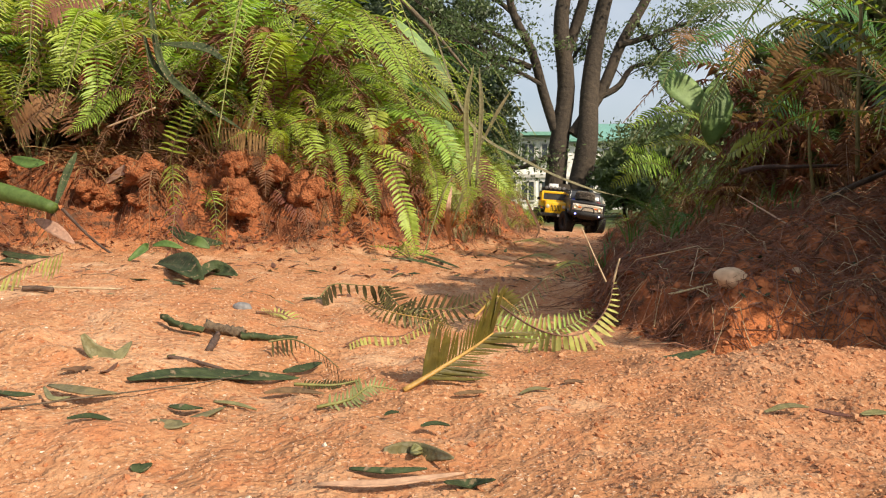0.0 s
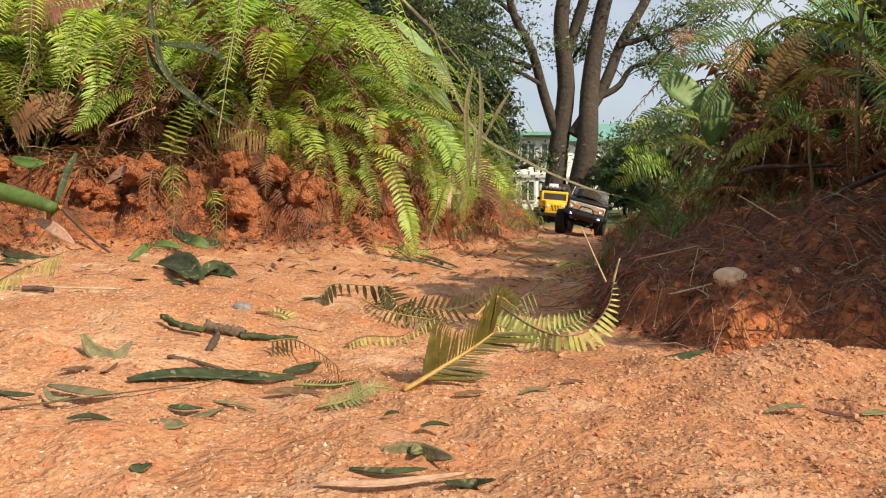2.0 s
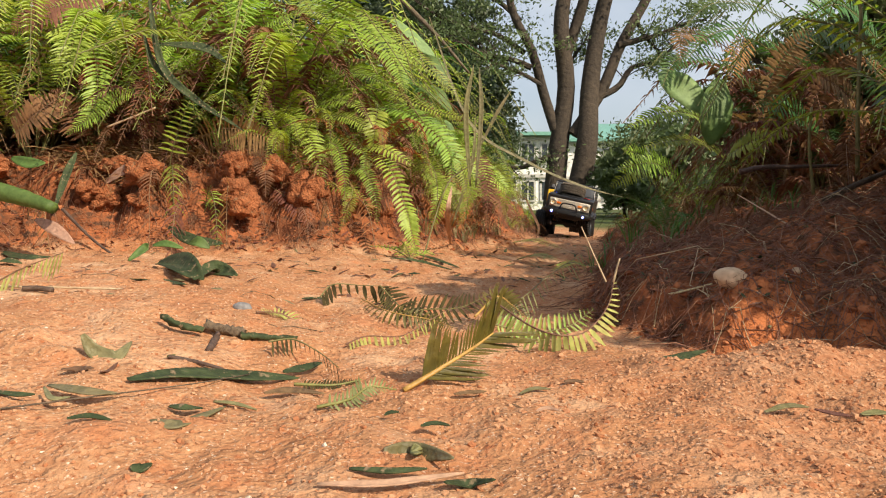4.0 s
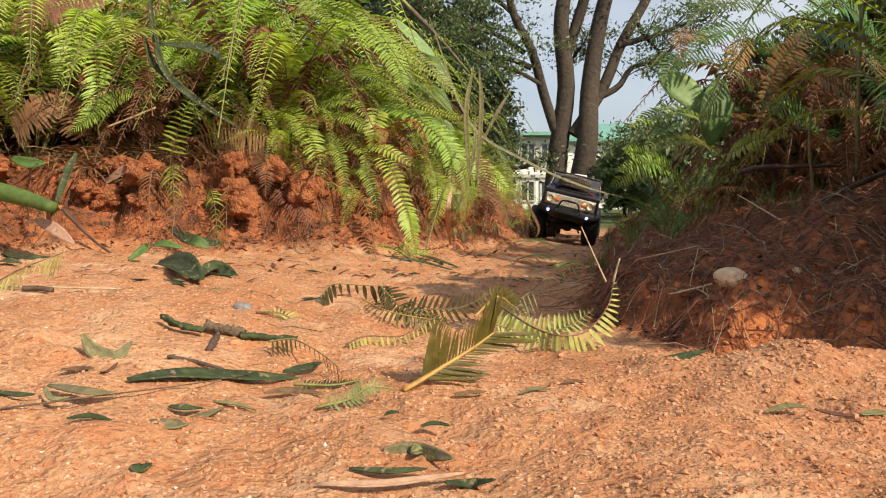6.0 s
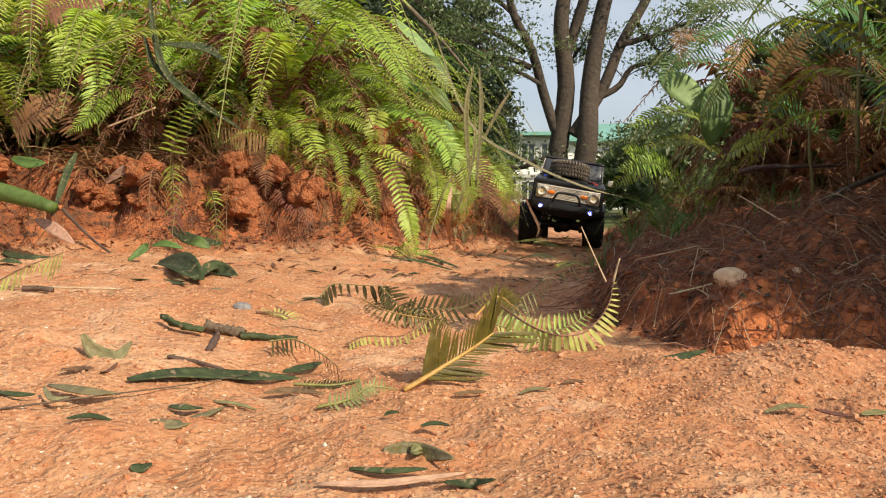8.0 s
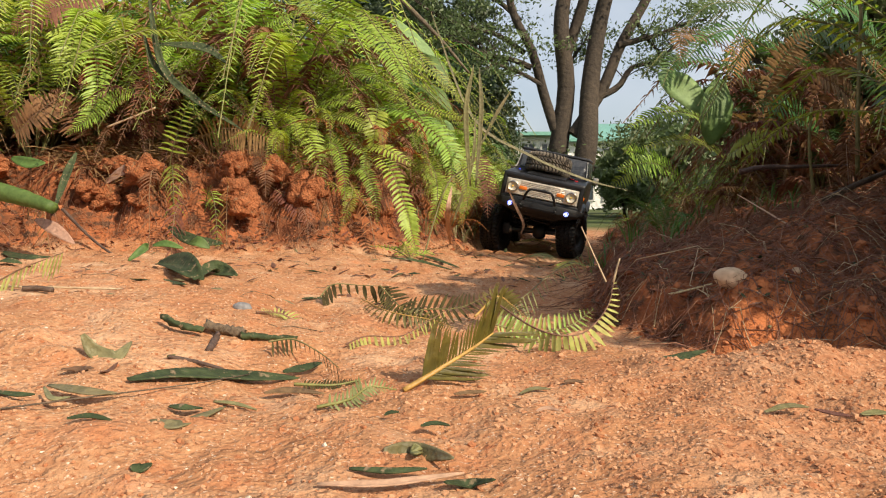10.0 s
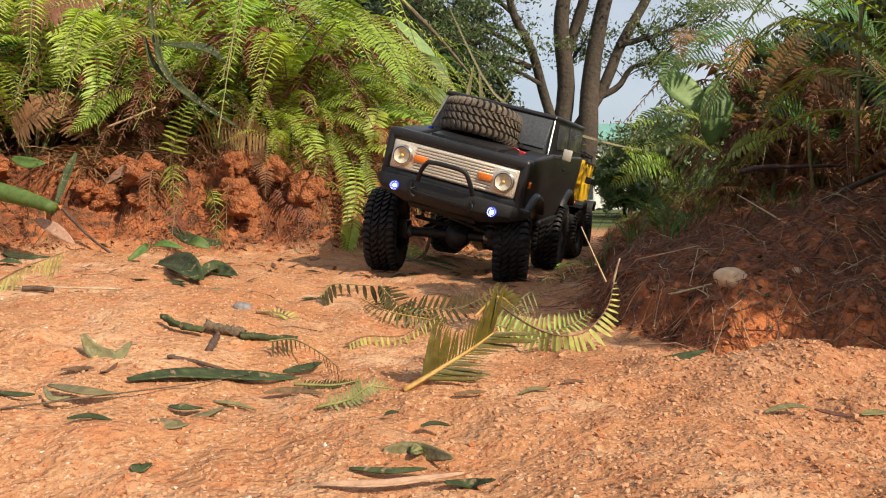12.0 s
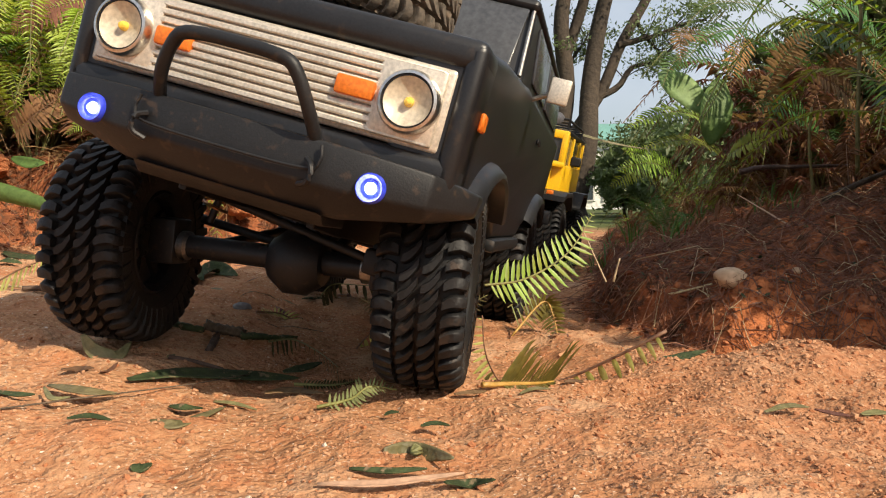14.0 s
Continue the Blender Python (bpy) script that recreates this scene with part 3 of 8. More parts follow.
def running_gear(truck):
    """Frame rails, axles, links, shock absorbers and gearbox below the body; gives back the axles."""
    axles = {}
    for side in (-1, 1):
        bm = bmesh.new()
        prism(bm, [(0.015, 0.098), (0.46, 0.098), (0.46, 0.086), (0.40, 0.078), (0.30, 0.072), (0.15, 0.072), (0.05, 0.080), (0.015, 0.084)], side * 0.033 - 0.002, side * 0.033 + 0.002, 0.0005, 1)
        part("frame_rail", bm, TRIM_BLACK, truck)
    for y, off in ((FRONT_Y, 0.014), (REAR_Y, -0.010)):
        bm = bmesh.new()
        tube(bm, [(-0.076, y, 0.057), (0.076, y, 0.057)], 0.0068, sides=14)
        lathe(bm, [(0.0001, -0.016), (0.012, -0.015), (0.0185, -0.006), (0.0185, 0.006), (0.012, 0.015), (0.0001, 0.016)], 20, Matrix.Translation((off, y, 0.056)))
        for side in (-1, 1):
            rbox(bm, side * 0.066 - 0.008, side * 0.066 + 0.008, y - 0.010, y + 0.010, 0.046, 0.072, 0.002)
        axle = axles["front" if y == FRONT_Y else "rear"] = part("axle", bm, TRIM_BLACK, truck, "black axle housing with differential")
        for side in (-1, 1):
            bm = bmesh.new()
            lathe(bm, [(0.0001, -0.006), (0.0085, -0.006), (0.0085, 0.004), (0.006, 0.006), (0.0001, 0.006)], 18, Matrix.Translation((side * 0.058, y, 0.057)))
            part("axle_hub", bm, STEEL, axle, "dull steel hub ring")
        for side in (-1, 1):
            bm = bmesh.new()
            top = Vector((side * 0.047, y + 0.012, 0.142))
            low = Vector((side * 0.056, y + 0.004, 0.062))
            tube(bm, [top, top.lerp(low, 0.5)], 0.0062, sides=14)
            tube(bm, [top.lerp(low, 0.4), low], 0.0022, sides=10)
            shock = part("shock_absorber", bm, TRIM_BLACK, truck)
            bm = bmesh.new()
            coil = []
            for k in range(7 * 12 + 1):
                c = top.lerp(low, 0.18 + 0.72 * k / 84)
                q = 2 * math.pi * k / 12
                coil.append(c + Vector((math.cos(q) * 0.0078, math.sin(q) * 0.0078, 0)))
            tube(bm, coil, 0.0009, sides=5)
            part("spring", bm, COPPER, shock, "bare metal coil spring")
            bm = bmesh.new()
            tube(bm, [(side * 0.050, y + (0.012 if y < 0.2 else -0.012), 0.050), (side * 0.034, 0.19 if y < 0.2 else 0.29, 0.066)], 0.0032, sides=10)
            part("suspension_link", bm, TRIM_BLACK, truck)
    bm = bmesh.new()
    tube(bm, [(-0.070, FRONT_Y + 0.022, 0.060), (0.070, FRONT_Y + 0.022, 0.060)], 0.0028, sides=10)
    part("steering_rod", bm, TRIM_BLACK, truck)
    bm = bmesh.new()
    tube(bm, [(-0.060, FRONT_Y - 0.004, 0.080), (0.050, FRONT_Y - 0.010, 0.070)], 0.0026, sides=10)
    rbox(bm, 0.044, 0.056, FRONT_Y - 0.016, FRONT_Y - 0.004, 0.063, 0.077, 0.002)
    part("drag_link", bm, TRIM_BLACK, truck)
    bm = bmesh.new()
    rbox(bm, -0.021, 0.019, 0.10, 0.185, 0.076, 0.118, 0.004)
    rbox(bm, -0.030, 0.030, 0.19, 0.29, 0.064, 0.100, 0.005)
    lathe(bm, [(0.0001, -0.03), (0.017, -0.03), (0.017, 0.03), (0.0001, 0.03)], 20, Matrix.Translation((0, 0.13, 0.105)) @ Matrix.Rotation(math.pi / 2, 4, "Z"))
    part("gearbox", bm, TRIM_BLACK, truck)
    bm = bmesh.new()
    rbox(bm, -0.030, 0.012, 0.035, 0.058, 0.086, 0.116, 0.002)
    part("steering_servo", bm, TRIM_BLACK, truck)
    for a, b in (((0.014, 0.105, 0.058), (0.0, 0.20, 0.078)), ((-0.010, 0.385, 0.058), (0.0, 0.28, 0.078))):
        bm = bmesh.new()
        tube(bm, [a, b], 0.0038, sides=10)
        part("drive_shaft", bm, TRIM_BLACK, truck)
    bm = bmesh.new()
    rbox(bm, -0.0465, 0.0465, 0.030, 0.445, 0.098, 0.102, 0.001)
    part("floor_pan", bm, TRIM_BLACK, truck)
    return axles


def arch(cy, r, z0, n=11):
    """Points over a wheel opening, from front to back."""
    out = []
    for k in range(n):
        q = math.pi * (1 - k / (n - 1))
        z = 0.058 + r * 1.06 * math.sin(q) ** 0.8
        out.append((cy + r * math.cos(q), max(z, z0)))
    return out


def black_truck():
    truck = thing("toy_truck", "matte black toy crawler truck with chrome grille and bull bar", "toy truck")
    wheels = wheels_for(truck)
    axles = running_gear(truck)
    # lower body with its wheel openings
    side_line = ([(0.000, 0.118), (0.0, 0.172), (0.010, 0.180), (0.060, 0.186), (0.140, 0.190), (0.160, 0.192), (0.468, 0.192), (0.474, 0.185), (0.474, 0.118), (0.462, 0.104)]
                 + [(y, z) for y, z in reversed(arch(REAR_Y, 0.066, 0.104))]
                 + [(0.315, 0.094), (0.172, 0.094)]
                 + [(y, z) for y, z in reversed(arch(FRONT_Y, 0.068, 0.104))] + [(0.012, 0.106)])
    for side in (-1, 1):
        bm = bmesh.new()
        prism(bm, side_line, side * 0.0945, side * 0.0600, 0.0055, 3)
        part("body_side", bm, BODY_BLACK, truck)
    bm = bmesh.new()
    prism(bm, [(0.020, 0.173), (0.060, 0.182), (0.140, 0.1865), (0.140, 0.182), (0.060, 0.177), (0.020, 0.168)], -0.062, 0.062, 0.0008, 1)
    prism(bm, [(0.0195, 0.185), (0.055, 0.1895), (0.138, 0.193), (0.138, 0.184), (0.0195, 0.176)], -0.046, 0.046, 0.003, 2)
    part("bonnet", bm, BODY_BLACK, truck)
    # nose: a thin lip round the grille
    bm = bmesh.new()
    rbox(bm, -0.0946, 0.0946, -0.0020, 0.030, 0.1672, 0.1815, 0.0050, 3)
    rbox(bm, -0.0946, 0.0946, -0.0020, 0.022, 0.1155, 0.1300, 0.0042, 3)
    for s in (-1, 1):
        rbox(bm, min(s * 0.0945, s * 0.0850), max(s * 0.0945, s * 0.0850), -0.0020, 0.030, 0.116, 0.180, 0.004, 3)
    part("nose", bm, BODY_BLACK, truck)
    bm = bmesh.new()
    rbox(bm, -0.0845, 0.0845, -0.0010, 0.006, 0.1304, 0.1668, 0.0022, 3)
    grille = part("grille", bm, GRILLE, truck, "silver grille panel with thin ribs")
    bm = bmesh.new()
    rbox(bm, -0.0800, 0.0800, -0.0018, 0.002, 0.1330, 0.1645, 0.0004, 1)
    part("grille_recess", bm, GRILLE_GAP, grille)
    for k in range(9):
        bm = bmesh.new()
        z = 0.1338 + k * 0.00373
        rbox(bm, -0.0798, 0.0798, -0.0034, 0.001, z - 0.0014, z + 0.0014, 0.0006, 1)
        part("grille_rib", bm, GRILLE, grille)
    for s in (-1, 1):
        bm = bmesh.new()
        rbox(bm, min(s * 0.0515, s * 0.0815), max(s * 0.0515, s * 0.0815), -0.0036, 0.002, 0.1322, 0.1652, 0.0020, 2)
        part("lamp_surround", bm, GRILLE, grille)
    for s in (-1, 1):
        m = Matrix.Translation((s * 0.0682, -0.0035, 0.1485)) @ Matrix.Rotation(-math.pi / 2, 4, "Z") @ Matrix.Diagonal((1.0, 0.76, 0.76, 1.0))
        bm = bmesh.new()
        lathe(bm, [(0.0180, -0.001), (0.0178, 0.0030), (0.0166, 0.0052), (0.0150, 0.0056), (0.0146, 0.0044), (0.0146, 0.0)], 36, m)
        lamp = part("headlight", bm, CHROME, truck, "round headlight in a silver ring")
        # black ring that stands for the dark groove inside the chrome
        bm = bmesh.new()
        lathe(bm, [(0.0146, 0.0006), (0.0146, 0.0050), (0.0139, 0.0050), (0.0136, 0.0006)], 36, m)
        part("lamp_groove", bm, TRIM_BLACK, lamp, "thin black ring for the dark groove round the lens")
        bm = bmesh.new()
        lathe(bm, [(0.0137, 0.0046), (0.0110, 0.0030), (0.006, 0.0014), (0.0001, 0.0010)], 26, m)
        part("reflector", bm, REFLECTOR, lamp)
        bm = bmesh.new()
        lathe(bm, [(0.0030, 0.000), (0.0028, 0.0026), (0.0018, 0.0042), (0.0001, 0.0046)], 14, m)
        part("bulb", bm, BULB, lamp, "yellow bulb")
        bm = bmesh.new()
        rbox(bm, s * 0.0435 - 0.0088, s * 0.0435 + 0.0088, -0.0062, 0.002, 0.1448, 0.1530, 0.0012, 2)
        part("turn_signal", bm, AMBER, truck, "amber turn signal")
        bm = bmesh.new()
        rbox(bm, s * 0.0955 - 0.0014, s * 0.0955 + 0.0014, 0.018, 0.027, 0.146, 0.1545, 0.001, 1)
        part("side_marker", bm, AMBER, truck, "amber side marker")
        # flared lips of the wheel openings
        for cy, r in ((FRONT_Y, 0.068), (REAR_Y, 0.066)):
            bm = bmesh.new()
            rim = [p for p in arch(cy, r + 0.001, 0.0, 25) if p[1] > 0.104]
            rows = []
            for y, z in rim:
                out = Vector((0, y - cy, z - 0.060)).normalized()
                rows.append([bm.verts.new(Vector((s * x, y, z)) + out * k) for x, k in ((0.0925, 0.0075), (0.0975, 0.0062), (0.1020, 0.0030), (0.1030, 0.0004), (0.1018, -0.0016), (0.0925, -0.0020))])
            for p, q in zip(rows, rows[1:]):
                for k in range(5):
                    bm.faces.new((p[k], p[k + 1], q[k + 1], q[k]))
            part("arch_flare", bm, BODY_BLACK, truck)
        bm = bmesh.new()
        rbox(bm, min(s * 0.060, s * 0.052), max(s * 0.060, s * 0.052), 0.01, 0.16, 0.100, 0.170, 0.001, 1)
        part("inner_arch", bm, TRIM_BLACK, truck)
        # door mirror on a short arm
        if s > 0:
            bm = bmesh.new()
            tube(bm, [(s * 0.092, 0.175, 0.186), (s * 0.106, 0.170, 0.193)], 0.0016, sides=8)
            mirror = part("mirror_arm", bm, CHROME, truck, "silver mirror arm")
            bm = bmesh.new()
            rbox(bm, s * 0.110 - 0.0065, s * 0.110 + 0.0065, 0.167, 0.171, 0.187, 0.203, 0.0012, 2)
            part("mirror", bm, GRILLE, mirror, "silver door mirror")
        bm = bmesh.new()
        rbox(bm, s * 0.0958 - 0.001, s * 0.0958 + 0.001, 0.262, 0.282, 0.168, 0.172, 0.0008, 1)
        part("door_handle", bm, TRIM_BLACK, truck)
        bm = bmesh.new()
        rbox(bm, min(s * 0.098, s * 0.086), max(s * 0.098, s * 0.086), 0.172, 0.315, 0.086, 0.095, 0.003, 2)
        part("rock_slider", bm, TRIM_BLACK, truck)
    # cabin
    z0, z1 = 0.190, 0.2435
    fy0, fy1, by0, by1 = 0.140, 0.168, 0.470, 0.462
    x0, x1 = 0.090, 0.083
    bm = bmesh.new()
    low = [bm.verts.new(v) for v in ((-x0, fy0, z0), (x0, fy0, z0), (x0, by0, z0), (-x0, by0, z0))]
    top = [bm.verts.new(v) for v in ((-x1, fy1, z1 - 0.004), (x1, fy1, z1 - 0.004), (x1, by1, z1 - 0.004), (-x1, by1, z1 - 0.004))]
    for k in range(4):
        bm.faces.new((low[k], low[(k + 1) % 4], top[(k + 1) % 4], top[k]))
    bm.faces.new(low[::-1])
    bm.faces.new(top)
    bmesh.ops.bevel(bm, geom=[e for e in bm.edges if abs(e.verts[0].co.z - e.verts[1].co.z) > 0.02], offset=0.004, segments=3, affect="EDGES", profile=0.5)
    part("cabin", bm, BODY_BLACK, truck)
    bm = bmesh.new()
    rbox(bm, -x1 - 0.002, x1 + 0.002, fy1 - 0.006, by1 + 0.003, z1 - 0.006, z1 + 0.002, 0.004, 3)
    part("roof", bm, BODY_BLACK, truck, "flat matte black roof")
    slope = Matrix.Translation((0, (fy0 + fy1) / 2, (z0 + z1) / 2)) @ Matrix.Rotation(-math.atan2(fy1 - fy0, z1 - z0), 4, "X")
    bm = bmesh.new()
    rbox(bm, -0.079, 0.079, -0.0022, 0.001, -0.0235, 0.0235, 0.001, 2, m=slope)
    screen = part("windscreen", bm, SCREEN, truck, "dark tinted windscreen")
    for s in (-1, 1):
        bm = bmesh.new()
        tube(bm, [(s * 0.0875, fy0 - 0.002, z0 + 0.003), (s * 0.0815, fy1 - 0.004, z1 - 0.006)], 0.0014, sides=8)
        part("screen_trim", bm, STEEL, screen, "thin bright screen trim")
        bm = bmesh.new()
        tube(bm, [(s * 0.052, fy0 - 0.0025, z0 + 0.003), (s * 0.020, fy0 + 0.006, z0 + 0.022)], 0.001, sides=6)
        part("wiper", bm, TRIM_BLACK, screen)
        lean = Matrix.Rotation(-s * math.atan2(x0 - x1, z1 - z0), 4, "Y")
        for a, b in ((0.190, 0.285), (0.300, 0.445)):
            bm = bmesh.new()
            m = Matrix.Translation((s * ((x0 + x1) / 2 + 0.0006), (a + b) / 2, 0.2175)) @ lean
            rbox(bm, -0.001, 0.001, (a - b) / 2, (b - a) / 2, -0.019, 0.017, 0.0008, 2, m=m)
            part("side_window", bm, SCREEN, truck, "dark tinted side window")
    bm = bmesh.new()
    rbox(bm, -0.07, 0.07, 0.466, 0.470, 0.198, 0.232, 0.001, 2)
    part("rear_window", bm, SCREEN, truck)
    bm = bmesh.new()
    rbox(bm, -0.086, 0.086, 0.455, 0.474, 0.100, 0.190, 0.004, 2)
    part("tailgate", bm, BODY_BLACK, truck)
    bm = bmesh.new()
    rbox(bm, -0.088, 0.088, 0.474, 0.488, 0.098, 0.114, 0.004, 2)
    part("rear_bumper", bm, TRIM_BLACK, truck)
    # front bumper with end caps swept back
    bm = bmesh.new()
    half = ((-0.1045, 0.017, 0.1190, 0.1105, 0.1085), (-0.088, -0.008, 0.1225, 0.1080, 0.1015), (-0.052, -0.017, 0.1235, 0.1055, 0.0930), (0.0, -0.018, 0.1235, 0.1050, 0.0915))
    stations = half + tuple((-x, y, a, b, c) for x, y, a, b, c in half[-2::-1])
    rings = []
    for x, y, zt, zm, zb in stations:
        back = y + (0.012 if abs(x) > 0.1 else 0.024)
        rings.append([bm.verts.new(p) for p in ((x, back, zt), (x, y, zt), (x, y - 0.0012, zm), (x * 0.985, y + (zm - zb) * 0.8, zb), (x * 0.985, back, zb))])
    for p, q in zip(rings, rings[1:]):
        for k in range(5):
            bm.faces.new((p[k], p[(k + 1) % 5], q[(k + 1) % 5], q[k]))
    bm.faces.new(rings[0])
    bm.faces.new(rings[-1])
    bmesh.ops.recalc_face_normals(bm, faces=bm.faces)
    sharp = [e for e in bm.edges if e.calc_face_angle(0) > 0.25]
    bmesh.ops.bevel(bm, geom=sharp, offset=0.0014, segments=2, affect="EDGES", profile=0.5)
    part("front_bumper", bm, TRIM_BLACK, truck, "scuffed matte black front bumper")
    bumper = truck.children[-1]
    bm = bmesh.new()
    prism(bm, [(-0.010, 0.0935), (-0.004, 0.0880), (0.024, 0.0870), (0.024, 0.0935)], -0.046, 0.046, 0.002, 2)
    part("skid_plate", bm, TRIM_BLACK, bumper)
    bm = bmesh.new()
    tube(bm, spline([(-0.042, -0.0195, 0.1215), (-0.043, -0.0200, 0.115), (-0.037, -0.0200, 0.1105), (0.0, -0.0205, 0.1095), (0.037, -0.0200, 0.1105), (0.043, -0.0200, 0.115), (0.042, -0.0195, 0.1215)], 30), 0.0008, sides=6)
    part("pressed_rib", bm, TRIM_BLACK, bumper)
    for s in (-1, 1):
        bm = bmesh.new()
        ring = spline([(s * 0.037, -0.019, 0.1145), (s * 0.041, -0.022, 0.112), (s * 0.041, -0.022, 0.106), (s * 0.036, -0.019, 0.1035)], 8)
        tube(bm, ring, 0.0013, sides=7)
        part("tow_shackle", bm, TRIM_BLACK, bumper)
        m = Matrix.Translation((s * 0.0655, -0.0160, 0.1100)) @ Matrix.Rotation(-math.pi / 2, 4, "Z")
        bm = bmesh.new()
        lathe(bm, [(0.0064, -0.004), (0.0064, -0.0016), (0.0056, -0.0004), (0.0042, -0.0026), (0.0030, -0.003), (0.0001, -0.003)], 22, m @ Matrix.Translation((0.003, 0, 0)))
        lamp = part("bumper_lamp", bm, BLUE_RIM, bumper, "small round lamp in a blue housing")
        bm = bmesh.new()
        lathe(bm, [(0.0026, -0.0002), (0.0020, 0.0014), (0.0001, 0.0020)], 16, m)
        part("led", bm, LED, lamp, "lit white lamp")
    bm = bmesh.new()
    bar = spline([(-0.0375, -0.012, 0.120), (-0.034, -0.022, 0.133), (-0.028, -0.028, 0.1455), (-0.021, -0.030, 0.1505),
                  (0.0, -0.030, 0.1515), (0.021, -0.030, 0.1505), (0.028, -0.028, 0.1455), (0.034, -0.022, 0.133), (0.0375, -0.012, 0.120)], 36)
    tube(bm, bar, 0.0029, sides=12)
    part("bull_bar", bm, TRIM_BLACK, truck, "black tubular bull bar")
    # spare wheel lying on the bonnet
    m = Matrix.Translation((-0.007, 0.106, 0.2105)) @ Matrix.Rotation(radians(-9), 4, "X") @ Matrix.Rotation(math.pi / 2, 4, "Y")
    spare = put_part("spare_tyre", TYRE_SPARE, truck, m, "dusty spare tyre with chunky tread")
    put_part("rim", RIM_ME, spare)
    bm = bmesh.new()
    rbox(bm, 0.0655, 0.0735, 0.055, 0.062, 0.184, 0.1885, 0.001, 1)
    tube(bm, spline([(0.066, 0.060, 0.187), (0.060, 0.058, 0.190), (0.052, 0.064, 0.189)], 8), 0.0008, sides=6)
    part("bonnet_pin", bm, RED_PART, truck, "small red bonnet pin")
    bm = bmesh.new()
    rbox(bm, -0.074, -0.068, 0.085, 0.093, 0.186, 0.191, 0.001, 1)
    part("bonnet_pin", bm, BLUE_RIM, truck, "small blue bonnet pin")
    return truck, wheels, axles


def yellow_truck():
    truck = thing("toy_truck", "yellow toy crawler truck with black fenders and roof lamps", "toy truck")
    wheels = wheels_for(truck)
    axles = running_gear(truck)
    bm = bmesh.new()
    prism(bm, [(0.012, 0.112), (0.012, 0.172), (0.030, 0.178), (0.160, 0.184), (0.160, 0.104), (0.030, 0.104)], -0.058, 0.058, 0.004, 2)
    part("bonnet", bm, YELLOW, truck)
    bm = bmesh.new()
    prism(bm, [(0.160, 0.098), (0.160, 0.186), (0.455, 0.186), (0.455, 0.104), (0.43, 0.098)], -0.078, 0.078, 0.004, 2)
    part("tub", bm, YELLOW, truck)
    bm = bmesh.new()
    rbox(bm, -0.060, 0.060, 0.006, 0.016, 0.112, 0.174, 0.003, 2)
    grille = part("grille", bm, YELLOW, truck)
    for k in range(7):
        bm = bmesh.new()
        x = (k - 3) * 0.0085
        rbox(bm, x - 0.0022, x + 0.0022, 0.0045, 0.008, 0.124, 0.160, 0.001, 1)
        part("grille_slot", bm, TRIM_BLACK, grille)
    for s in (-1, 1):
        m = Matrix.Translation((s * 0.046, 0.006, 0.150)) @ Matrix.Rotation(-math.pi / 2, 4, "Z")
        bm = bmesh.new()
        lathe(bm, [(0.0105, -0.002), (0.0105, 0.002), (0.006, 0.004), (0.0001, 0.005)], 20, m)
        part("headlight", bm, REFLECTOR, truck, "round headlight")
        bm = bmesh.new()
        prism(bm, [(0.020, 0.128), (0.020, 0.136), (0.045, 0.142), (0.135, 0.142), (0.165, 0.118), (0.165, 0.110), (0.130, 0.134), (0.050, 0.134)], s * 0.057, s * 0.105, 0.002, 2)
        part("front_fender", bm, TRIM_BLACK, truck, "black flared fender")
        bm = bmesh.new()
        prism(bm, [(0.325, 0.112), (0.350, 0.140), (0.445, 0.140), (0.460, 0.112), (0.440, 0.132), (0.355, 0.132)], s * 0.077, s * 0.105, 0.002, 2)
        part("rear_fender", bm, TRIM_BLACK, truck, "black flared fender")
        bm = bmesh.new()
        rbox(bm, s * 0.080 - 0.005, s * 0.080 + 0.005, 0.021, 0.03, 0.1365, 0.1425, 0.001, 1)
        part("turn_signal", bm, AMBER, truck, "amber turn signal")
        bm = bmesh.new()
        rbox(bm, s * 0.094 - 0.009, s * 0.094 + 0.009, 0.172, 0.178, 0.186, 0.202, 0.002, 1)
        part("mirror", bm, TRIM_BLACK, truck)
        # cabin side with window openings
        for a, b, c, d in ((0.160, 0.172, 0.186, 0.236), (0.255, 0.262, 0.186, 0.236), (0.370, 0.378, 0.186, 0.236), (0.445, 0.453, 0.186, 0.236)):
            bm = bmesh.new()
            rbox(bm, min(s * 0.0775, s * 0.069), max(s * 0.0775, s * 0.069), a, b + 0.002, c - 0.003, d, 0.001, 1)
            part("pillar", bm, YELLOW, truck)
        bm = bmesh.new()
        rbox(bm, s * 0.072 - 0.001, s * 0.072 + 0.001, 0.172, 0.447, 0.186, 0.236, 0.0005, 1)
        part("side_window", bm, SCREEN, truck, "dark tinted side window")
    # windscreen in its yellow frame
    bm = bmesh.new()
    rbox(bm, -0.078, 0.078, 0.150, 0.160, 0.228, 0.242, 0.003, 2)
    rbox(bm, -0.078, 0.078, 0.148, 0.160, 0.180, 0.190, 0.003, 2)
    for s in (-1, 1):
        rbox(bm, min(s * 0.078, s * 0.067), max(s * 0.078, s * 0.067), 0.149, 0.1605, 0.184, 0.238, 0.003, 2)
    part("screen_frame", bm, YELLOW, truck)
    bm = bmesh.new()
    rbox(bm, -0.070, 0.070, 0.1535, 0.1565, 0.186, 0.232, 0.0008, 1)
    part("windscreen", bm, SCREEN, truck, "dark tinted windscreen")
    bm = bmesh.new()
    rbox(bm, -0.078, 0.078, 0.160, 0.456, 0.236, 0.244, 0.003, 2)
    part("roof", bm, TRIM_BLACK, truck)
    # roof rack with its lamps
    rack_bm = bmesh.new()
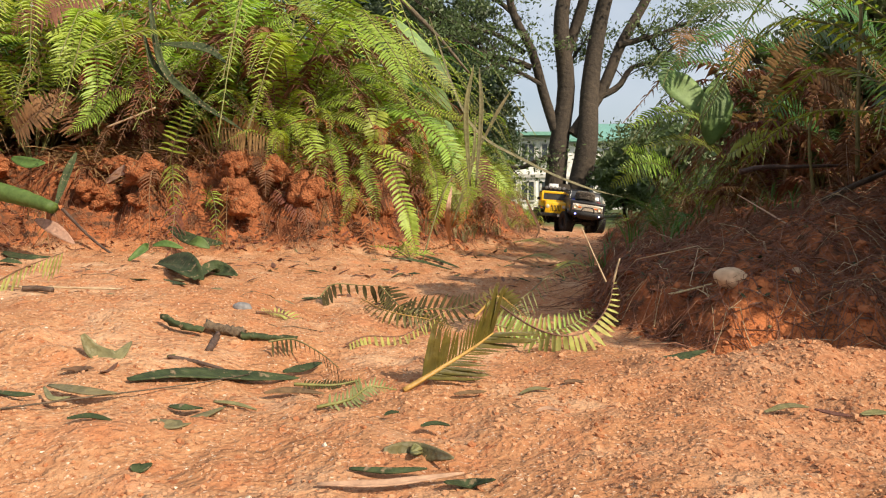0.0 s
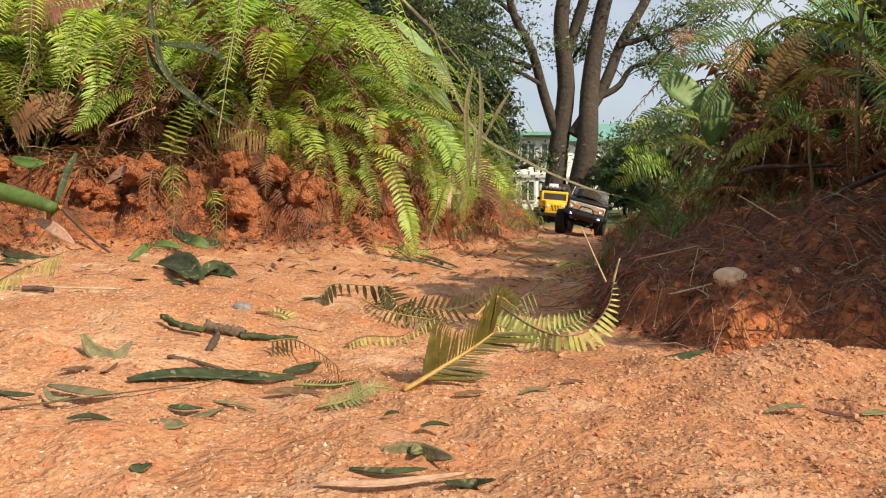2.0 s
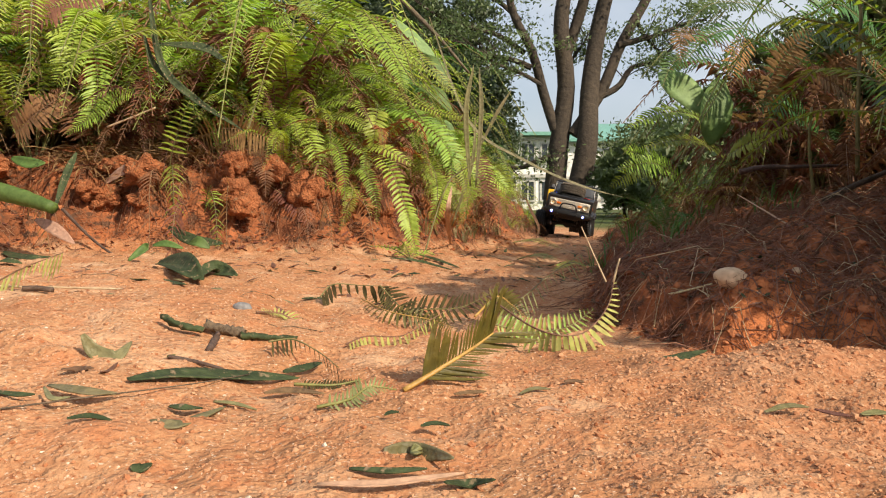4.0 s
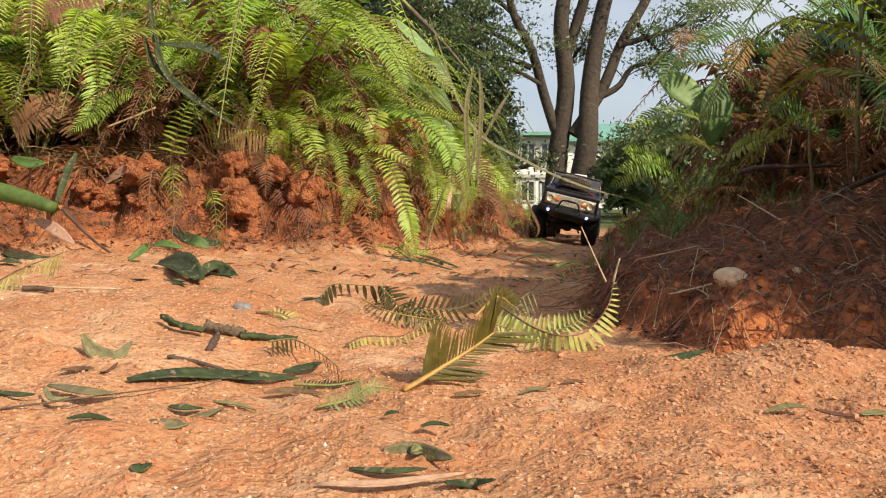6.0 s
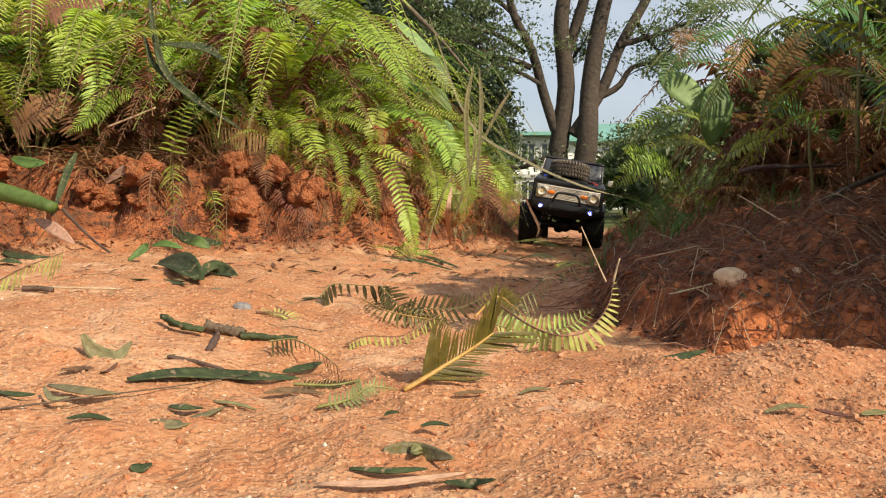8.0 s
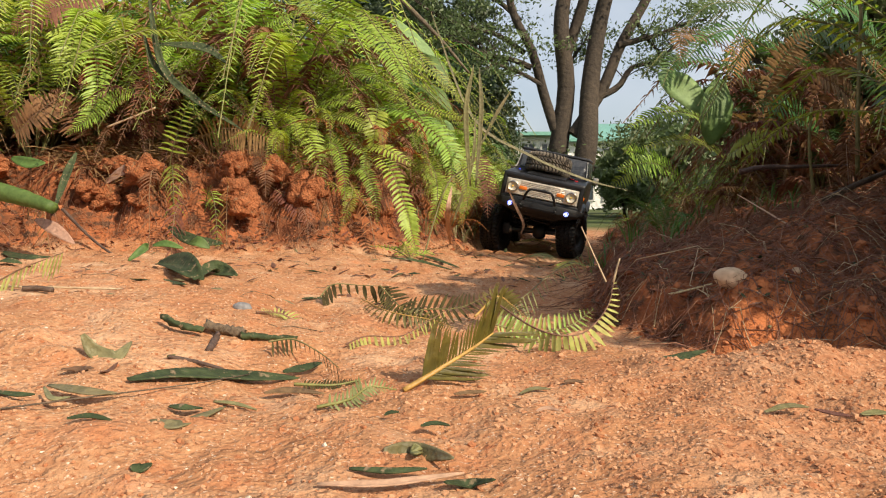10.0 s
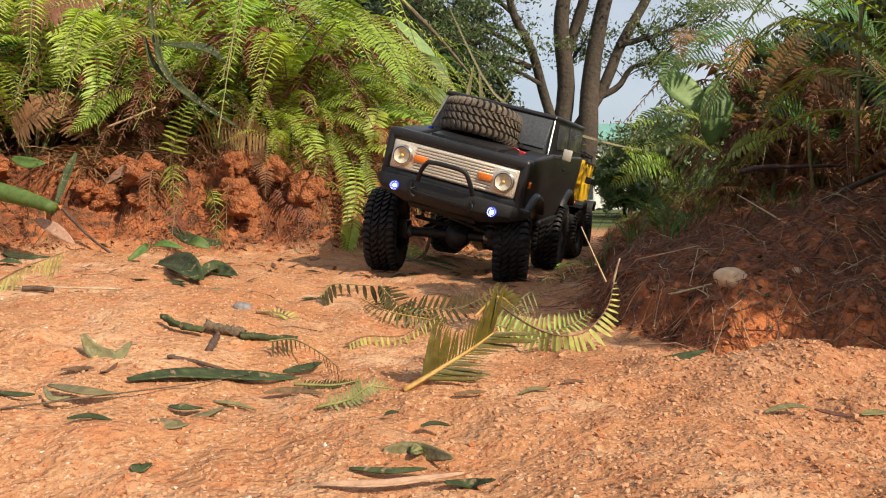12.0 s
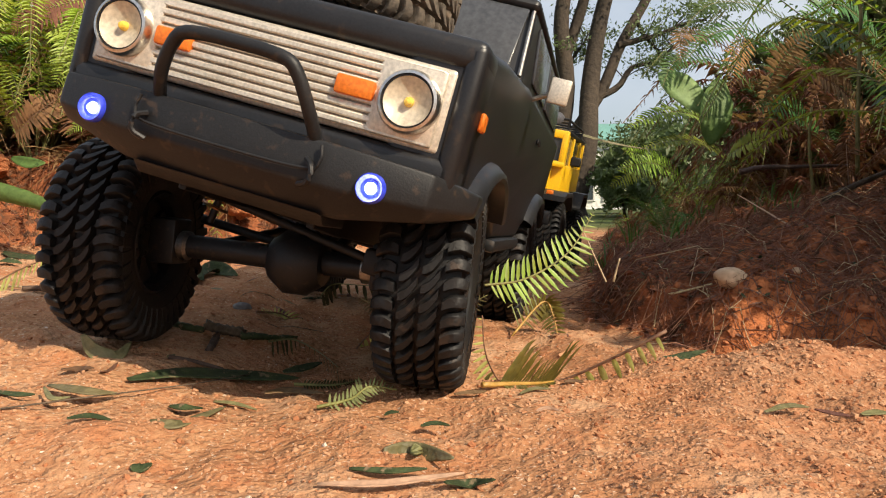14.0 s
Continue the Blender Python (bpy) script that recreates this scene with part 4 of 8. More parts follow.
    for x in (-0.07, 0.07):
        tube(rack_bm, [(x, 0.17, 0.262), (x, 0.44, 0.262)], 0.0022, sides=8)
        for y in (0.18, 0.30, 0.43):
            tube(rack_bm, [(x, y, 0.242), (x, y, 0.262)], 0.0018, sides=8)
    for y in (0.17, 0.24, 0.31, 0.38, 0.44):
        tube(rack_bm, [(-0.07, y, 0.256), (0.07, y, 0.256)], 0.0018, sides=8)
    tube(rack_bm, [(-0.07, 0.17, 0.262), (0.07, 0.17, 0.262)], 0.0022, sides=8)
    rack = part("roof_rack", rack_bm, TRIM_BLACK, truck, "black roof rack")
    for k in range(5):
        m = Matrix.Translation(((k - 2) * 0.026, 0.166, 0.262)) @ Matrix.Rotation(-math.pi / 2, 4, "Z")
        bm = bmesh.new()
        lathe(bm, [(0.004, -0.008), (0.0095, -0.004), (0.0095, 0.002), (0.0001, 0.003)], 18, m)
        part("roof_lamp", bm, STEEL, rack, "round roof lamp")
    bm = bmesh.new()
    rbox(bm, -0.035, 0.02, 0.20, 0.27, 0.262, 0.288, 0.003, 2)
    part("rack_load", bm, WHITE_PART, rack, "white box on the roof rack")
    bm = bmesh.new()
    rbox(bm, -0.092, 0.092, -0.012, 0.006, 0.092, 0.112, 0.004, 2)
    bumper = part("front_bumper", bm, TRIM_BLACK, truck, "black steel bumper")
    bm = bmesh.new()
    rbox(bm, 0.012, 0.044, -0.0155, -0.012, 0.094, 0.106, 0.0006, 1)
    part("plate", bm, WHITE_PART, bumper, "small white plate")
    bm = bmesh.new()
    tube(bm, [(0, 0.47, 0.15), (0, 0.49, 0.15)], 0.02, sides=20)
    part("spare_hub", bm, TRIM_BLACK, truck)
    return truck, wheels, axles


BLACK, BLACK_WHEELS, BLACK_AXLES = black_truck()
GOLD, GOLD_WHEELS, GOLD_AXLES = yellow_truck()


# ---- ferns ----
def leaf_profile(t, kind):
    """Length of the leaflets along a frond."""
    if kind == "sword":
        return min(1.0, 0.45 + t * 3.0) * (1 - max(0.0, (t - 0.55) / 0.45) ** 1.6 * 0.88)
    if kind == "one":
        return 0.75 + 0.25 * math.sin(t * 9)
    return min(1.0, 0.25 + t * 2.4) * (1.02 - t ** 1.5)


def frond_meshes(points, width, pairs, face, leaf_mat, stem_mat, seed=0, kind="sword", thick=0.0011, bare=0.10, fold=0.25, sweep=0.30, droop=0.25, ratio=0.17, ragged=0.12, sides=(-1, 1), joined=False, split=False, aim=None):
    """The leaflets and the stem of one frond that follows the points. joined: one simple mesh; split: each leaflet a mesh of its own; aim: where the leaflets point."""
    rng = random.Random(seed)
    line = spline(points, 40)
    face = Vector(face).normalized()
    verts, faces, single, nodes = [], [], [], []
    for k in range(pairs):
        t = bare + (1 - bare) * (k + 0.5) / pairs
        s = t * 40
        i = min(39, int(s))
        p = line[i].lerp(line[i + 1], s - i)
        tan = (line[min(40, i + 2)] - line[max(0, i - 1)]).normalized()
        side = tan.cross(face)
        if side.length < 1e-3:
            continue
        side.normalize()
        up = side.cross(tan).normalized()
        if not joined and not split:
            nodes.append((len(verts), tan * width * 0.02 + up * 0.0003))
            verts.append(p)
        for sg in sides:
            if rng.random() < 0.05 * ragged * 10:
                if rng.random() < 0.25:
                    continue
            ln = width * leaf_profile(t, kind) * (1 + rng.uniform(-ragged, ragged))
            a = sweep + 0.55 * max(0.0, t - 0.6) + rng.uniform(-0.10, 0.10)
            d = (side * sg * math.cos(a) + tan * math.sin(a)).normalized()
            if aim is not None:
                d = (Vector(aim[sg] if isinstance(aim, dict) else aim).normalized() + tan * (a - 0.3) * 0.6 + up * rng.uniform(-0.15, 0.15)).normalized()
            d = (d + up * (fold + rng.uniform(-0.10, 0.10))).normalized()
            w = tan * (ln * ratio * 0.5)
            w = w - d * w.dot(d)
            lift = d.cross(w).normalized() * (ln * ratio * 0.10)
            down = Vector((0, 0, -1)) * ln * droop * rng.uniform(0.6, 1.4)
            base = len(verts)
            if joined:
                c = p + d * (ln * 0.45) + down * 0.2
                verts += [p, c + w * 0.95 + lift, p + d * ln + down, c - w * 0.95 + lift]
                faces += [(base, base + 1, base + 2), (base, base + 2, base + 3)]
                continue
            leaf = []
            for f, ww in ((0.0, 0.55), (0.25, 1.0), (0.62, 0.86), (0.88, 0.42)):
                c = p + d * (ln * f) + down * (f * f)
                leaf += [c + w * ww + lift, c, c - w * ww + lift]
            leaf.append(p + d * ln + down + tan * ln * 0.06)
            quads = [q for o in (0, 3, 6) for q in ((o, o + 1, o + 4, o + 3), (o + 1, o + 2, o + 5, o + 4))] + [(9, 10, 12), (10, 11, 12)]
            if split:
                single.append(mesh_from("leaflet", leaf, quads, [leaf_mat]))
                continue
            # both leaflets of a pair grow from one point of the midrib
            where = [base, nodes[-1][0]] + list(range(base + 1, base + 12))
            verts += leaf[:1] + leaf[2:]
            faces += [tuple(where[q] for q in quad) for quad in quads]
    if joined:
        index = [0] * len(faces)
        for k in range(8):
            p, q = line[k * 5], line[(k + 1) * 5]
            a = (q - p).orthogonal().normalized() * thick * (1.2 - 0.1 * k)
            b = (q - p).normalized().cross(a)
            o = len(verts)
            for c in (p, q):
                verts += [c + a, c + b, c - a, c - b]
            faces += [(o, o + 1, o + 5, o + 4), (o + 1, o + 2, o + 6, o + 5), (o + 2, o + 3, o + 7, o + 6), (o + 3, o, o + 4, o + 7)]
            index += [1] * 4
        return mesh_from("frond", verts, faces, [leaf_mat, stem_mat], index)
    for (i, off), (j, _) in zip(nodes, nodes[1:]):
        verts.append(verts[i] + off)
        faces.append((i, j, len(verts) - 1))
    leaves = single if split else [mesh_from("frond_blade", verts, faces, [leaf_mat])]
    bm = bmesh.new()
    tube(bm, line[::2], thick, thick * 0.35, sides=5)
    bmesh.ops.recalc_face_normals(bm, faces=bm.faces)
    stem = bpy.data.meshes.new("stem")
    bm.to_mesh(stem)
    bm.free()
    stem.materials.append(stem_mat)
    stem.polygons.foreach_set("use_smooth", [True] * len(stem.polygons))
    return leaves, stem


FROND_KINDS = {
    "green": (LEAF, STEM, "long green fern frond arching over the bank", "ferns of the bank"),
    "bright": (LEAF_BRIGHT, STEM, "bright young fern frond in the sun", "ferns of the bank"),
    "deep": (LEAF_SHADE, STEM, "dark green fern frond in the shade", "ferns of the bank"),
    "dry": (LEAF_DRY, STEM_DRY, "withered brown fern frond", "withered ferns"),
    "rust": (LEAF_RUST, STEM_DRY, "rust-coloured dying fern frond", "withered ferns"),
    "pale": (LEAF_PALE, STEM_DRY, "pale wilted fern frond lying on the soil", "fallen fronds"),
    "grey": (LEAF_GREY, STEM, "grey-green wilted fern frond lying on the path", "fallen fronds"),
    "wilt": (LEAF_WILT, STEM, "dark wilted fern frond lying on the soil", "fallen fronds"),
    "olive": (LEAF_OLIVE, STEM_GOLD, "olive fern frond tip with a golden stem", "fallen fronds"),
}


def frond(colour, points, width, pairs, face=(0.35, -0.8, 0.5), seed=0, **more):
    leaf_mat, stem_mat, label, group = FROND_KINDS[colour]
    base = Vector(points[0])
    top = thing("fern_frond", label, "fern frond", group, Matrix.Translation(base))
    leaves, stem = frond_meshes([Vector(p) - base for p in points], width, pairs, face, leaf_mat, stem_mat, seed, **more)
    for me in leaves:
        put_part("leaflet" if more.get("split") else "frond_blade", me, top)
    put_part("stem", stem, top)
    return top


def fern_template(colour, count, reach, seed, upright=0.6):
    """A whole fern: fronds that rise from one root and arch outwards."""
    rng = random.Random(seed)
    leaf_mat, stem_mat, _, _ = FROND_KINDS[colour]
    label = {"green": "green fern growing from the clay bank", "bright": "bright green young fern in the sun", "deep": "dark green fern in deep shade",
             "dry": "withered brown fern with curled fronds", "rust": "rust-coloured fern dying on the bank"}[colour]
    top = thing("fern", label, "fern", "ferns along the path")
    for k in range(count):
        q = 2 * math.pi * k / count + rng.uniform(-0.4, 0.4)
        out = Vector((math.cos(q), math.sin(q), 0))
        r = reach * rng.uniform(0.65, 1.15)
        u = upright * rng.uniform(0.7, 1.3)
        sideways = Vector((-out.y, out.x, 0)) * rng.uniform(-0.22, 0.22) * r
        pts = [Vector((0, 0, -0.01)), out * r * 0.22 + Vector((0, 0, r * 0.55 * u)), out * r * 0.6 + sideways * 0.5 + Vector((0, 0, r * 0.78 * u)), out * r + sideways + Vector((0, 0, r * (0.50 * u - rng.uniform(0, 0.35))))]
        face = (Vector((0, 0, 1)) + out * 0.4).normalized()
        dry = colour in ("dry", "rust")
        leaves = frond_meshes(pts, reach * rng.uniform(0.07, 0.10), 40, face, leaf_mat, stem_mat, seed * 31 + k, bare=0.2, joined=True,
                                    droop=0.7 if dry else 0.3, ragged=0.35 if dry else 0.14, fold=0.35 if dry else 0.1)
        put_part("frond", leaves, top)
    return top


def plant_all():
    """Ferns over both banks, thick where the path's edges are overgrown."""
    kinds = {}
    for colour, n, reach, up in (("green", 11, 0.34, 0.85), ("green", 10, 0.27, 0.75), ("bright", 10, 0.27, 0.85), ("deep", 11, 0.30, 0.85), ("dry", 10, 0.26, 0.6), ("dry", 9, 0.30, 0.9), ("rust", 8, 0.24, 0.7)):
        kinds.setdefault(colour, []).append(fern_template(colour, n, reach, len(kinds) * 7 + n, up))
    used = set()
    far = []

    def set_fern(colour, x, y, size, tilt=0.0, turn=None, rng=random):
        src = rng.choice(kinds[colour])
        m = Matrix.Translation((x, y, gz(x, y) - 0.004)) @ Matrix.Rotation(tilt, 4, "Y") @ Matrix.Rotation(rng.uniform(0, 6.28) if turn is None else turn, 4, "Z")
        if y > 2.15 or abs(x) > 0.62 * y + 0.22:
            far.append((src, m @ Matrix.Scale(size, 4)))
            return
        if src.name in used:
            ob = copy_thing(src, m)
        else:
            used.add(src.name)
            ob = src
            ob.matrix_basis = m
        ob.scale = (size, size, size)

    rng = random.Random(11)
    placed = []

    def far_enough(x, y, gap):
        return all((x - a) ** 2 + (y - b) ** 2 > gap * gap for a, b in placed)

    # the sunny bank
    tries = 0
    while len(placed) < 250 and tries < 16000:
        tries += 1
        x, y = rng.uniform(-1.7, 0.5), rng.uniform(1.45, 4.6)
        d = float(banks(x, y)[0])
        if d < (0.06 if x < -0.40 else 0.0) or d > 1.35 or not far_enough(x, y, 0.06 + 0.05 * d):
            continue
        placed.append((x, y))
        low = d < 0.2
        colour = rng.choices(["green", "bright", "deep", "dry", "rust"], [5, 3.6, 1.6, 4.5 if low else 3.2, 1.0])[0]
        size = rng.uniform(0.32, 0.5) if d < 0.06 else rng.uniform(0.55, 0.85) if low else rng.uniform(0.8, 1.25)
        size *= 1.0 if y < 2.2 else max(0.55, 1.0 - 0.25 * (y - 2.2))
        set_fern(colour, x, y, size, 0.25 if low else 0.0, rng=rng)
    # tall growth that stands behind the lip of the sunny bank
    for k in range(150):
        y = 1.62 + 1.5 * rng.random() ** 1.3
        x = rng.uniform(-0.72 * y - 0.1, -0.30 + 0.13 * (y - 1.6))
        d = float(banks(x, y)[0])
        if d < 0.25:
            continue
        colour = rng.choices(["green", "bright", "deep", "dry", "rust"], [3, 3.4, 0.6, 4.5, 1.4])[0]
        set_fern(colour, x, y, rng.uniform(1.15, 1.75), 0.1, rng=rng)
    # the shaded bank
    placed.clear()
    tries = 0
    while len(placed) < 230 and tries < 16000:
        tries += 1
        x, y = rng.uniform(0.25, 2.4), rng.uniform(0.45, 4.8)
        d = float(banks(x, y)[1])
        if d < (0.26 if y < 1.15 else 0.09) or d > 1.5 or not far_enough(x, y, 0.085) or (y < 1.15 and x < 0.58 * y + 0.09):
            continue
        placed.append((x, y))
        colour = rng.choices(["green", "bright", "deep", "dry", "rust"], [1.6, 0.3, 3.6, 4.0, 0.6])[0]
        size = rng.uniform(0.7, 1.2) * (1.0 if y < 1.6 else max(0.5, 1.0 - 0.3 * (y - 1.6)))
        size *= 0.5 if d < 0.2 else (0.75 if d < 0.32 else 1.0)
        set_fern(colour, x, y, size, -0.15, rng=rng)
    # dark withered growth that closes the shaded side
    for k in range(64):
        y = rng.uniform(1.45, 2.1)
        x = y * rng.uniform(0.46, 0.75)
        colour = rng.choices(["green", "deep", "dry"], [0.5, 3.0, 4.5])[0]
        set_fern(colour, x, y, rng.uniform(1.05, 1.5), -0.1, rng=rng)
    # the farther ones, joined
    verts, faces, index, mats = [], [], [], []
    for src, m in far:
        for child in src.children:
            me = child.data
            for mat in me.materials:
                if mat not in mats:
                    mats.append(mat)
            slot = [mats.index(mat) for mat in me.materials]
            o = len(verts)
            verts += [m @ v.co for v in me.vertices]
            faces += [tuple(o + i for i in p.vertices) for p in me.polygons]
            index += [slot[p.material_index] for p in me.polygons]
    tagged(new("far_ferns", mesh_from("far_ferns", verts, faces, mats, index)), "thick growth of green and withered ferns farther along the banks", "ferns", kind="stuff")
    for many in kinds.values():
        for src in many:
            if src.name not in used:
                set_aside = (-0.9, 1.9) if src["label"].startswith("green") else (0.9, 1.5)
                src.matrix_basis = Matrix.Translation((*set_aside, gz(*set_aside)))


def overhang():
    """Withered fronds and roots that hang over the lip of the sunny bank."""
    rng = random.Random(23)
    made = 0
    while made < 64:
        x, y = rng.uniform(-1.1, 0.35), rng.uniform(1.3, 2.9)
        d = float(banks(x, y)[0])
        if not 0.03 < d < 0.17:
            continue
        made += 1
        z = gz(x, y)
        dx, dy = rng.uniform(-0.03, 0.09), -rng.uniform(0.05, 0.12)
        ln = rng.uniform(0.7, 1.3)
        colour = rng.choices(["dry", "rust", "green"], [6, 1, 1.3])[0]
        frond(colour, [(x, y, z - 0.01), (x + dx * 0.4, y + dy * 0.5, z + 0.035 * ln), (x + dx * 0.8, y + dy * 0.9, z + 0.01), (x + dx, y + dy * 1.05, z - 0.09 * ln)],
              0.017 * ln, 26, (rng.uniform(-0.9, 0.9), -0.8, rng.uniform(-0.3, 0.8)), seed=made, droop=rng.uniform(0.2, 1.0), ragged=0.5, fold=rng.uniform(-0.3, 0.6), ratio=rng.uniform(0.09, 0.15))



def lip_mat():
    """A ragged mat of dead stalks and leaf bits that overhangs the sunny bank's lip."""
    rng = random.Random(77)
    verts, faces = [], []
    made = 0
    while made < 1500:
        x, y = rng.uniform(-1.1, 0.3), rng.uniform(1.25, 2.7)
        d = float(banks(x, y)[0])
        if not 0.08 < d < 0.19 or vnoise(x, y, 0.16, 71) < (0.25 if x < -0.35 else -0.35):
            continue
        made += 1
        z = float(ground(x, y, False)) + rng.uniform(0.0, 0.03)
        ln = rng.uniform(0.03, 0.10)
        side, hang = rng.uniform(-1.6, 1.8), rng.uniform(0.0, 0.8)
        way = Vector((side, -1.0, 0)).normalized()
        r = rng.uniform(0.0006, 0.0016)
        across = Vector((way.y, -way.x, rng.uniform(-0.6, 0.6))).normalized() * r
        o = len(verts)
        for k in range(4):
            f = k / 3
            p = Vector((x, y, z)) + way * ln * f + Vector((0, 0, 0.02 * f - ln * hang * f * f))
            wide = across * (0.5, 1.6, 1.3, 0.2)[k]
            verts += [p - wide, p + Vector((0, 0, r * 0.6)), p + wide]
        for k in range(3):
            i = o + 3 * k
            faces += [(i, i + 1, i + 4, i + 3), (i + 1, i + 2, i + 5, i + 4)]
    tagged(new("dead_fern_mat", mesh_from("dead_fern_mat", verts, faces, [LEAF_DRY])), "mat of dead brown fern stalks overhanging the clay bank", "plant litter", kind="stuff")


def sod():
    """Root-bound lumps of soil that stand out over the hollows of the sunny bank."""
    rng = random.Random(91)
    bm = bmesh.new()
    bmesh.ops.create_icosphere(bm, subdivisions=4, radius=1.0)
    bm.verts.index_update()
    ball = [v.co.copy() for v in bm.verts]
    tris = [tuple(v.index for v in f.verts) for f in bm.faces]
    bm.free()
    verts, faces = [], []
    made = 0
    while made < 20:
        x, y = rng.uniform(-1.0, 0.16), rng.uniform(1.25, 2.1)
        d = float(banks(x, y)[0])
        if not 0.055 < d < 0.11:
            continue
        made += 1
        size = Vector((rng.uniform(0.016, 0.042), rng.uniform(0.018, 0.034), rng.uniform(0.014, 0.030)))
        at = Vector((x + rng.uniform(-0.01, 0.02), y - 0.022, float(ground(x, y + 0.05, False)) - rng.uniform(0.0, 0.075)))
        o = len(verts)
        off = Vector((made * 3.1, made * 1.7, 0))
        for v in ball:
            k = 1 + 0.65 * noise.noise(v * 1.4 + off) + 0.3 * noise.noise(v * 3.6 + off) + 0.10 * noise.noise(v * 11 + off)
            verts.append(at + Vector((v.x * size.x, v.y * size.y, v.z * size.z)) * k)
        faces += [tuple(o + i for i in t) for t in tris]
    tagged(new("sod_lumps", mesh_from("sod_lumps", verts, faces, [SOD])), "root-bound lumps of brown soil jutting from the clay bank", "soil", kind="stuff")


plant_all()
overhang()
sod()
lip_mat()

# single fronds, from root to tip
frond('green', [(-0.453, 1.620, 0.401), (-0.376, 1.550, 0.444), (-0.287, 1.500, 0.474), (-0.220, 1.450, 0.453), (-0.188, 1.420, 0.379)], 0.0225, 46, seed=1)
frond('green', [(-0.387, 1.700, 0.526), (-0.260, 1.600, 0.515), (-0.157, 1.500, 0.449), (-0.091, 1.450, 0.370), (-0.070, 1.420, 0.308)], 0.0370, 48, seed=2)
frond('green', [(-0.284, 1.750, 0.538), (-0.178, 1.700, 0.514), (-0.089, 1.650, 0.442), (-0.016, 1.600, 0.375), (0.040, 1.600, 0.311)], 0.0305, 46, seed=3)
frond('bright', [(-0.228, 1.700, 0.380), (-0.110, 1.600, 0.334), (-0.005, 1.550, 0.288), (0.083, 1.500, 0.265), (0.142, 1.480, 0.195)], 0.0198, 59, seed=4, kind='taper')
frond('bright', [(-0.378, 1.600, 0.305), (-0.289, 1.500, 0.276), (-0.242, 1.450, 0.207), (-0.223, 1.430, 0.127)], 0.0292, 39, seed=5)
frond('green', [(-0.368, 1.600, 0.247), (-0.286, 1.480, 0.199), (-0.253, 1.440, 0.149), (-0.234, 1.420, 0.098)], 0.0205, 34, seed=6)
HANGING = frond('bright', [(-0.147, 1.500, 0.214), (-0.095, 1.380, 0.167), (-0.065, 1.340, 0.096), (-0.055, 1.330, 0.057), (-0.045, 1.330, 0.016)], 0.0205, 34, (0.15, -0.9, 0.3), seed=7, ratio=0.27)
frond('bright', [(-0.127, 1.500, 0.298), (-0.128, 1.460, 0.250), (-0.133, 1.460, 0.211)], 0.0254, 13, seed=8, ratio=0.3)
frond('bright', [(-0.169, 1.500, 0.211), (-0.115, 1.440, 0.209), (-0.051, 1.420, 0.174)], 0.0200, 18, seed=9, ratio=0.3)
frond('green', [(-0.318, 1.650, 0.359), (-0.208, 1.550, 0.366), (-0.146, 1.500, 0.352), (-0.091, 1.480, 0.322)], 0.0213, 36, seed=10)
frond('bright', [(-0.336, 1.620, 0.279), (-0.237, 1.520, 0.301), (-0.177, 1.480, 0.301), (-0.137, 1.450, 0.260)], 0.0227, 32, seed=11)
frond('bright', [(-0.313, 1.620, 0.267), (-0.224, 1.500, 0.276), (-0.164, 1.460, 0.261), (-0.126, 1.450, 0.223)], 0.0208, 32, seed=12)
frond('green', [(-0.286, 1.600, 0.247), (-0.202, 1.500, 0.233), (-0.148, 1.450, 0.197), (-0.151, 1.430, 0.148)], 0.0189, 32, seed=13)
frond('bright', [(-0.711, 1.600, 0.569), (-0.718, 1.480, 0.481), (-0.677, 1.420, 0.395), (-0.700, 1.400, 0.318)], 0.0441, 39, seed=14)
frond('bright', [(-0.673, 1.620, 0.564), (-0.690, 1.500, 0.476), (-0.633, 1.420, 0.354), (-0.633, 1.400, 0.275), (-0.672, 1.380, 0.229)], 0.0303, 50, seed=15)
frond('bright', [(-0.704, 1.450, 0.249), (-0.637, 1.420, 0.267), (-0.571, 1.400, 0.305), (-0.487, 1.380, 0.292)], 0.0195, 39, seed=16)
frond('bright', [(-0.664, 1.420, 0.430), (-0.620, 1.400, 0.396), (-0.590, 1.400, 0.373), (-0.543, 1.390, 0.334)], 0.0073, 29, seed=17, kind='taper')
frond('bright', [(-0.490, 1.400, 0.094), (-0.490, 1.380, 0.167), (-0.467, 1.370, 0.241), (-0.442, 1.370, 0.301)], 0.0270, 13, seed=18, bare=0.45, ratio=0.16)
frond('dry', [(-0.487, 1.500, 0.227), (-0.404, 1.420, 0.243), (-0.342, 1.400, 0.233), (-0.284, 1.390, 0.210)], 0.0357, 26, (0, -0.95, -0.1), seed=19)
frond('dry', [(-0.783, 1.400, 0.224), (-0.730, 1.380, 0.262), (-0.683, 1.400, 0.305)], 0.0410, 20, seed=20)
frond('dry', [(-0.634, 1.500, 0.508), (-0.709, 1.420, 0.464), (-0.777, 1.400, 0.416)], 0.0382, 28, seed=21)
frond('dry', [(-0.673, 1.450, 0.212), (-0.688, 1.420, 0.282), (-0.708, 1.400, 0.310)], 0.0314, 20, seed=22)
frond('bright', [(-0.425, 1.500, 0.347), (-0.402, 1.460, 0.393), (-0.391, 1.450, 0.453)], 0.0220, 20, seed=23)
frond('bright', [(-0.397, 1.500, 0.422), (-0.333, 1.460, 0.429), (-0.267, 1.450, 0.463)], 0.0203, 25, seed=24)
frond('green', [(-0.579, 1.500, 0.314), (-0.562, 1.480, 0.386), (-0.564, 1.480, 0.471)], 0.0171, 29, seed=25)
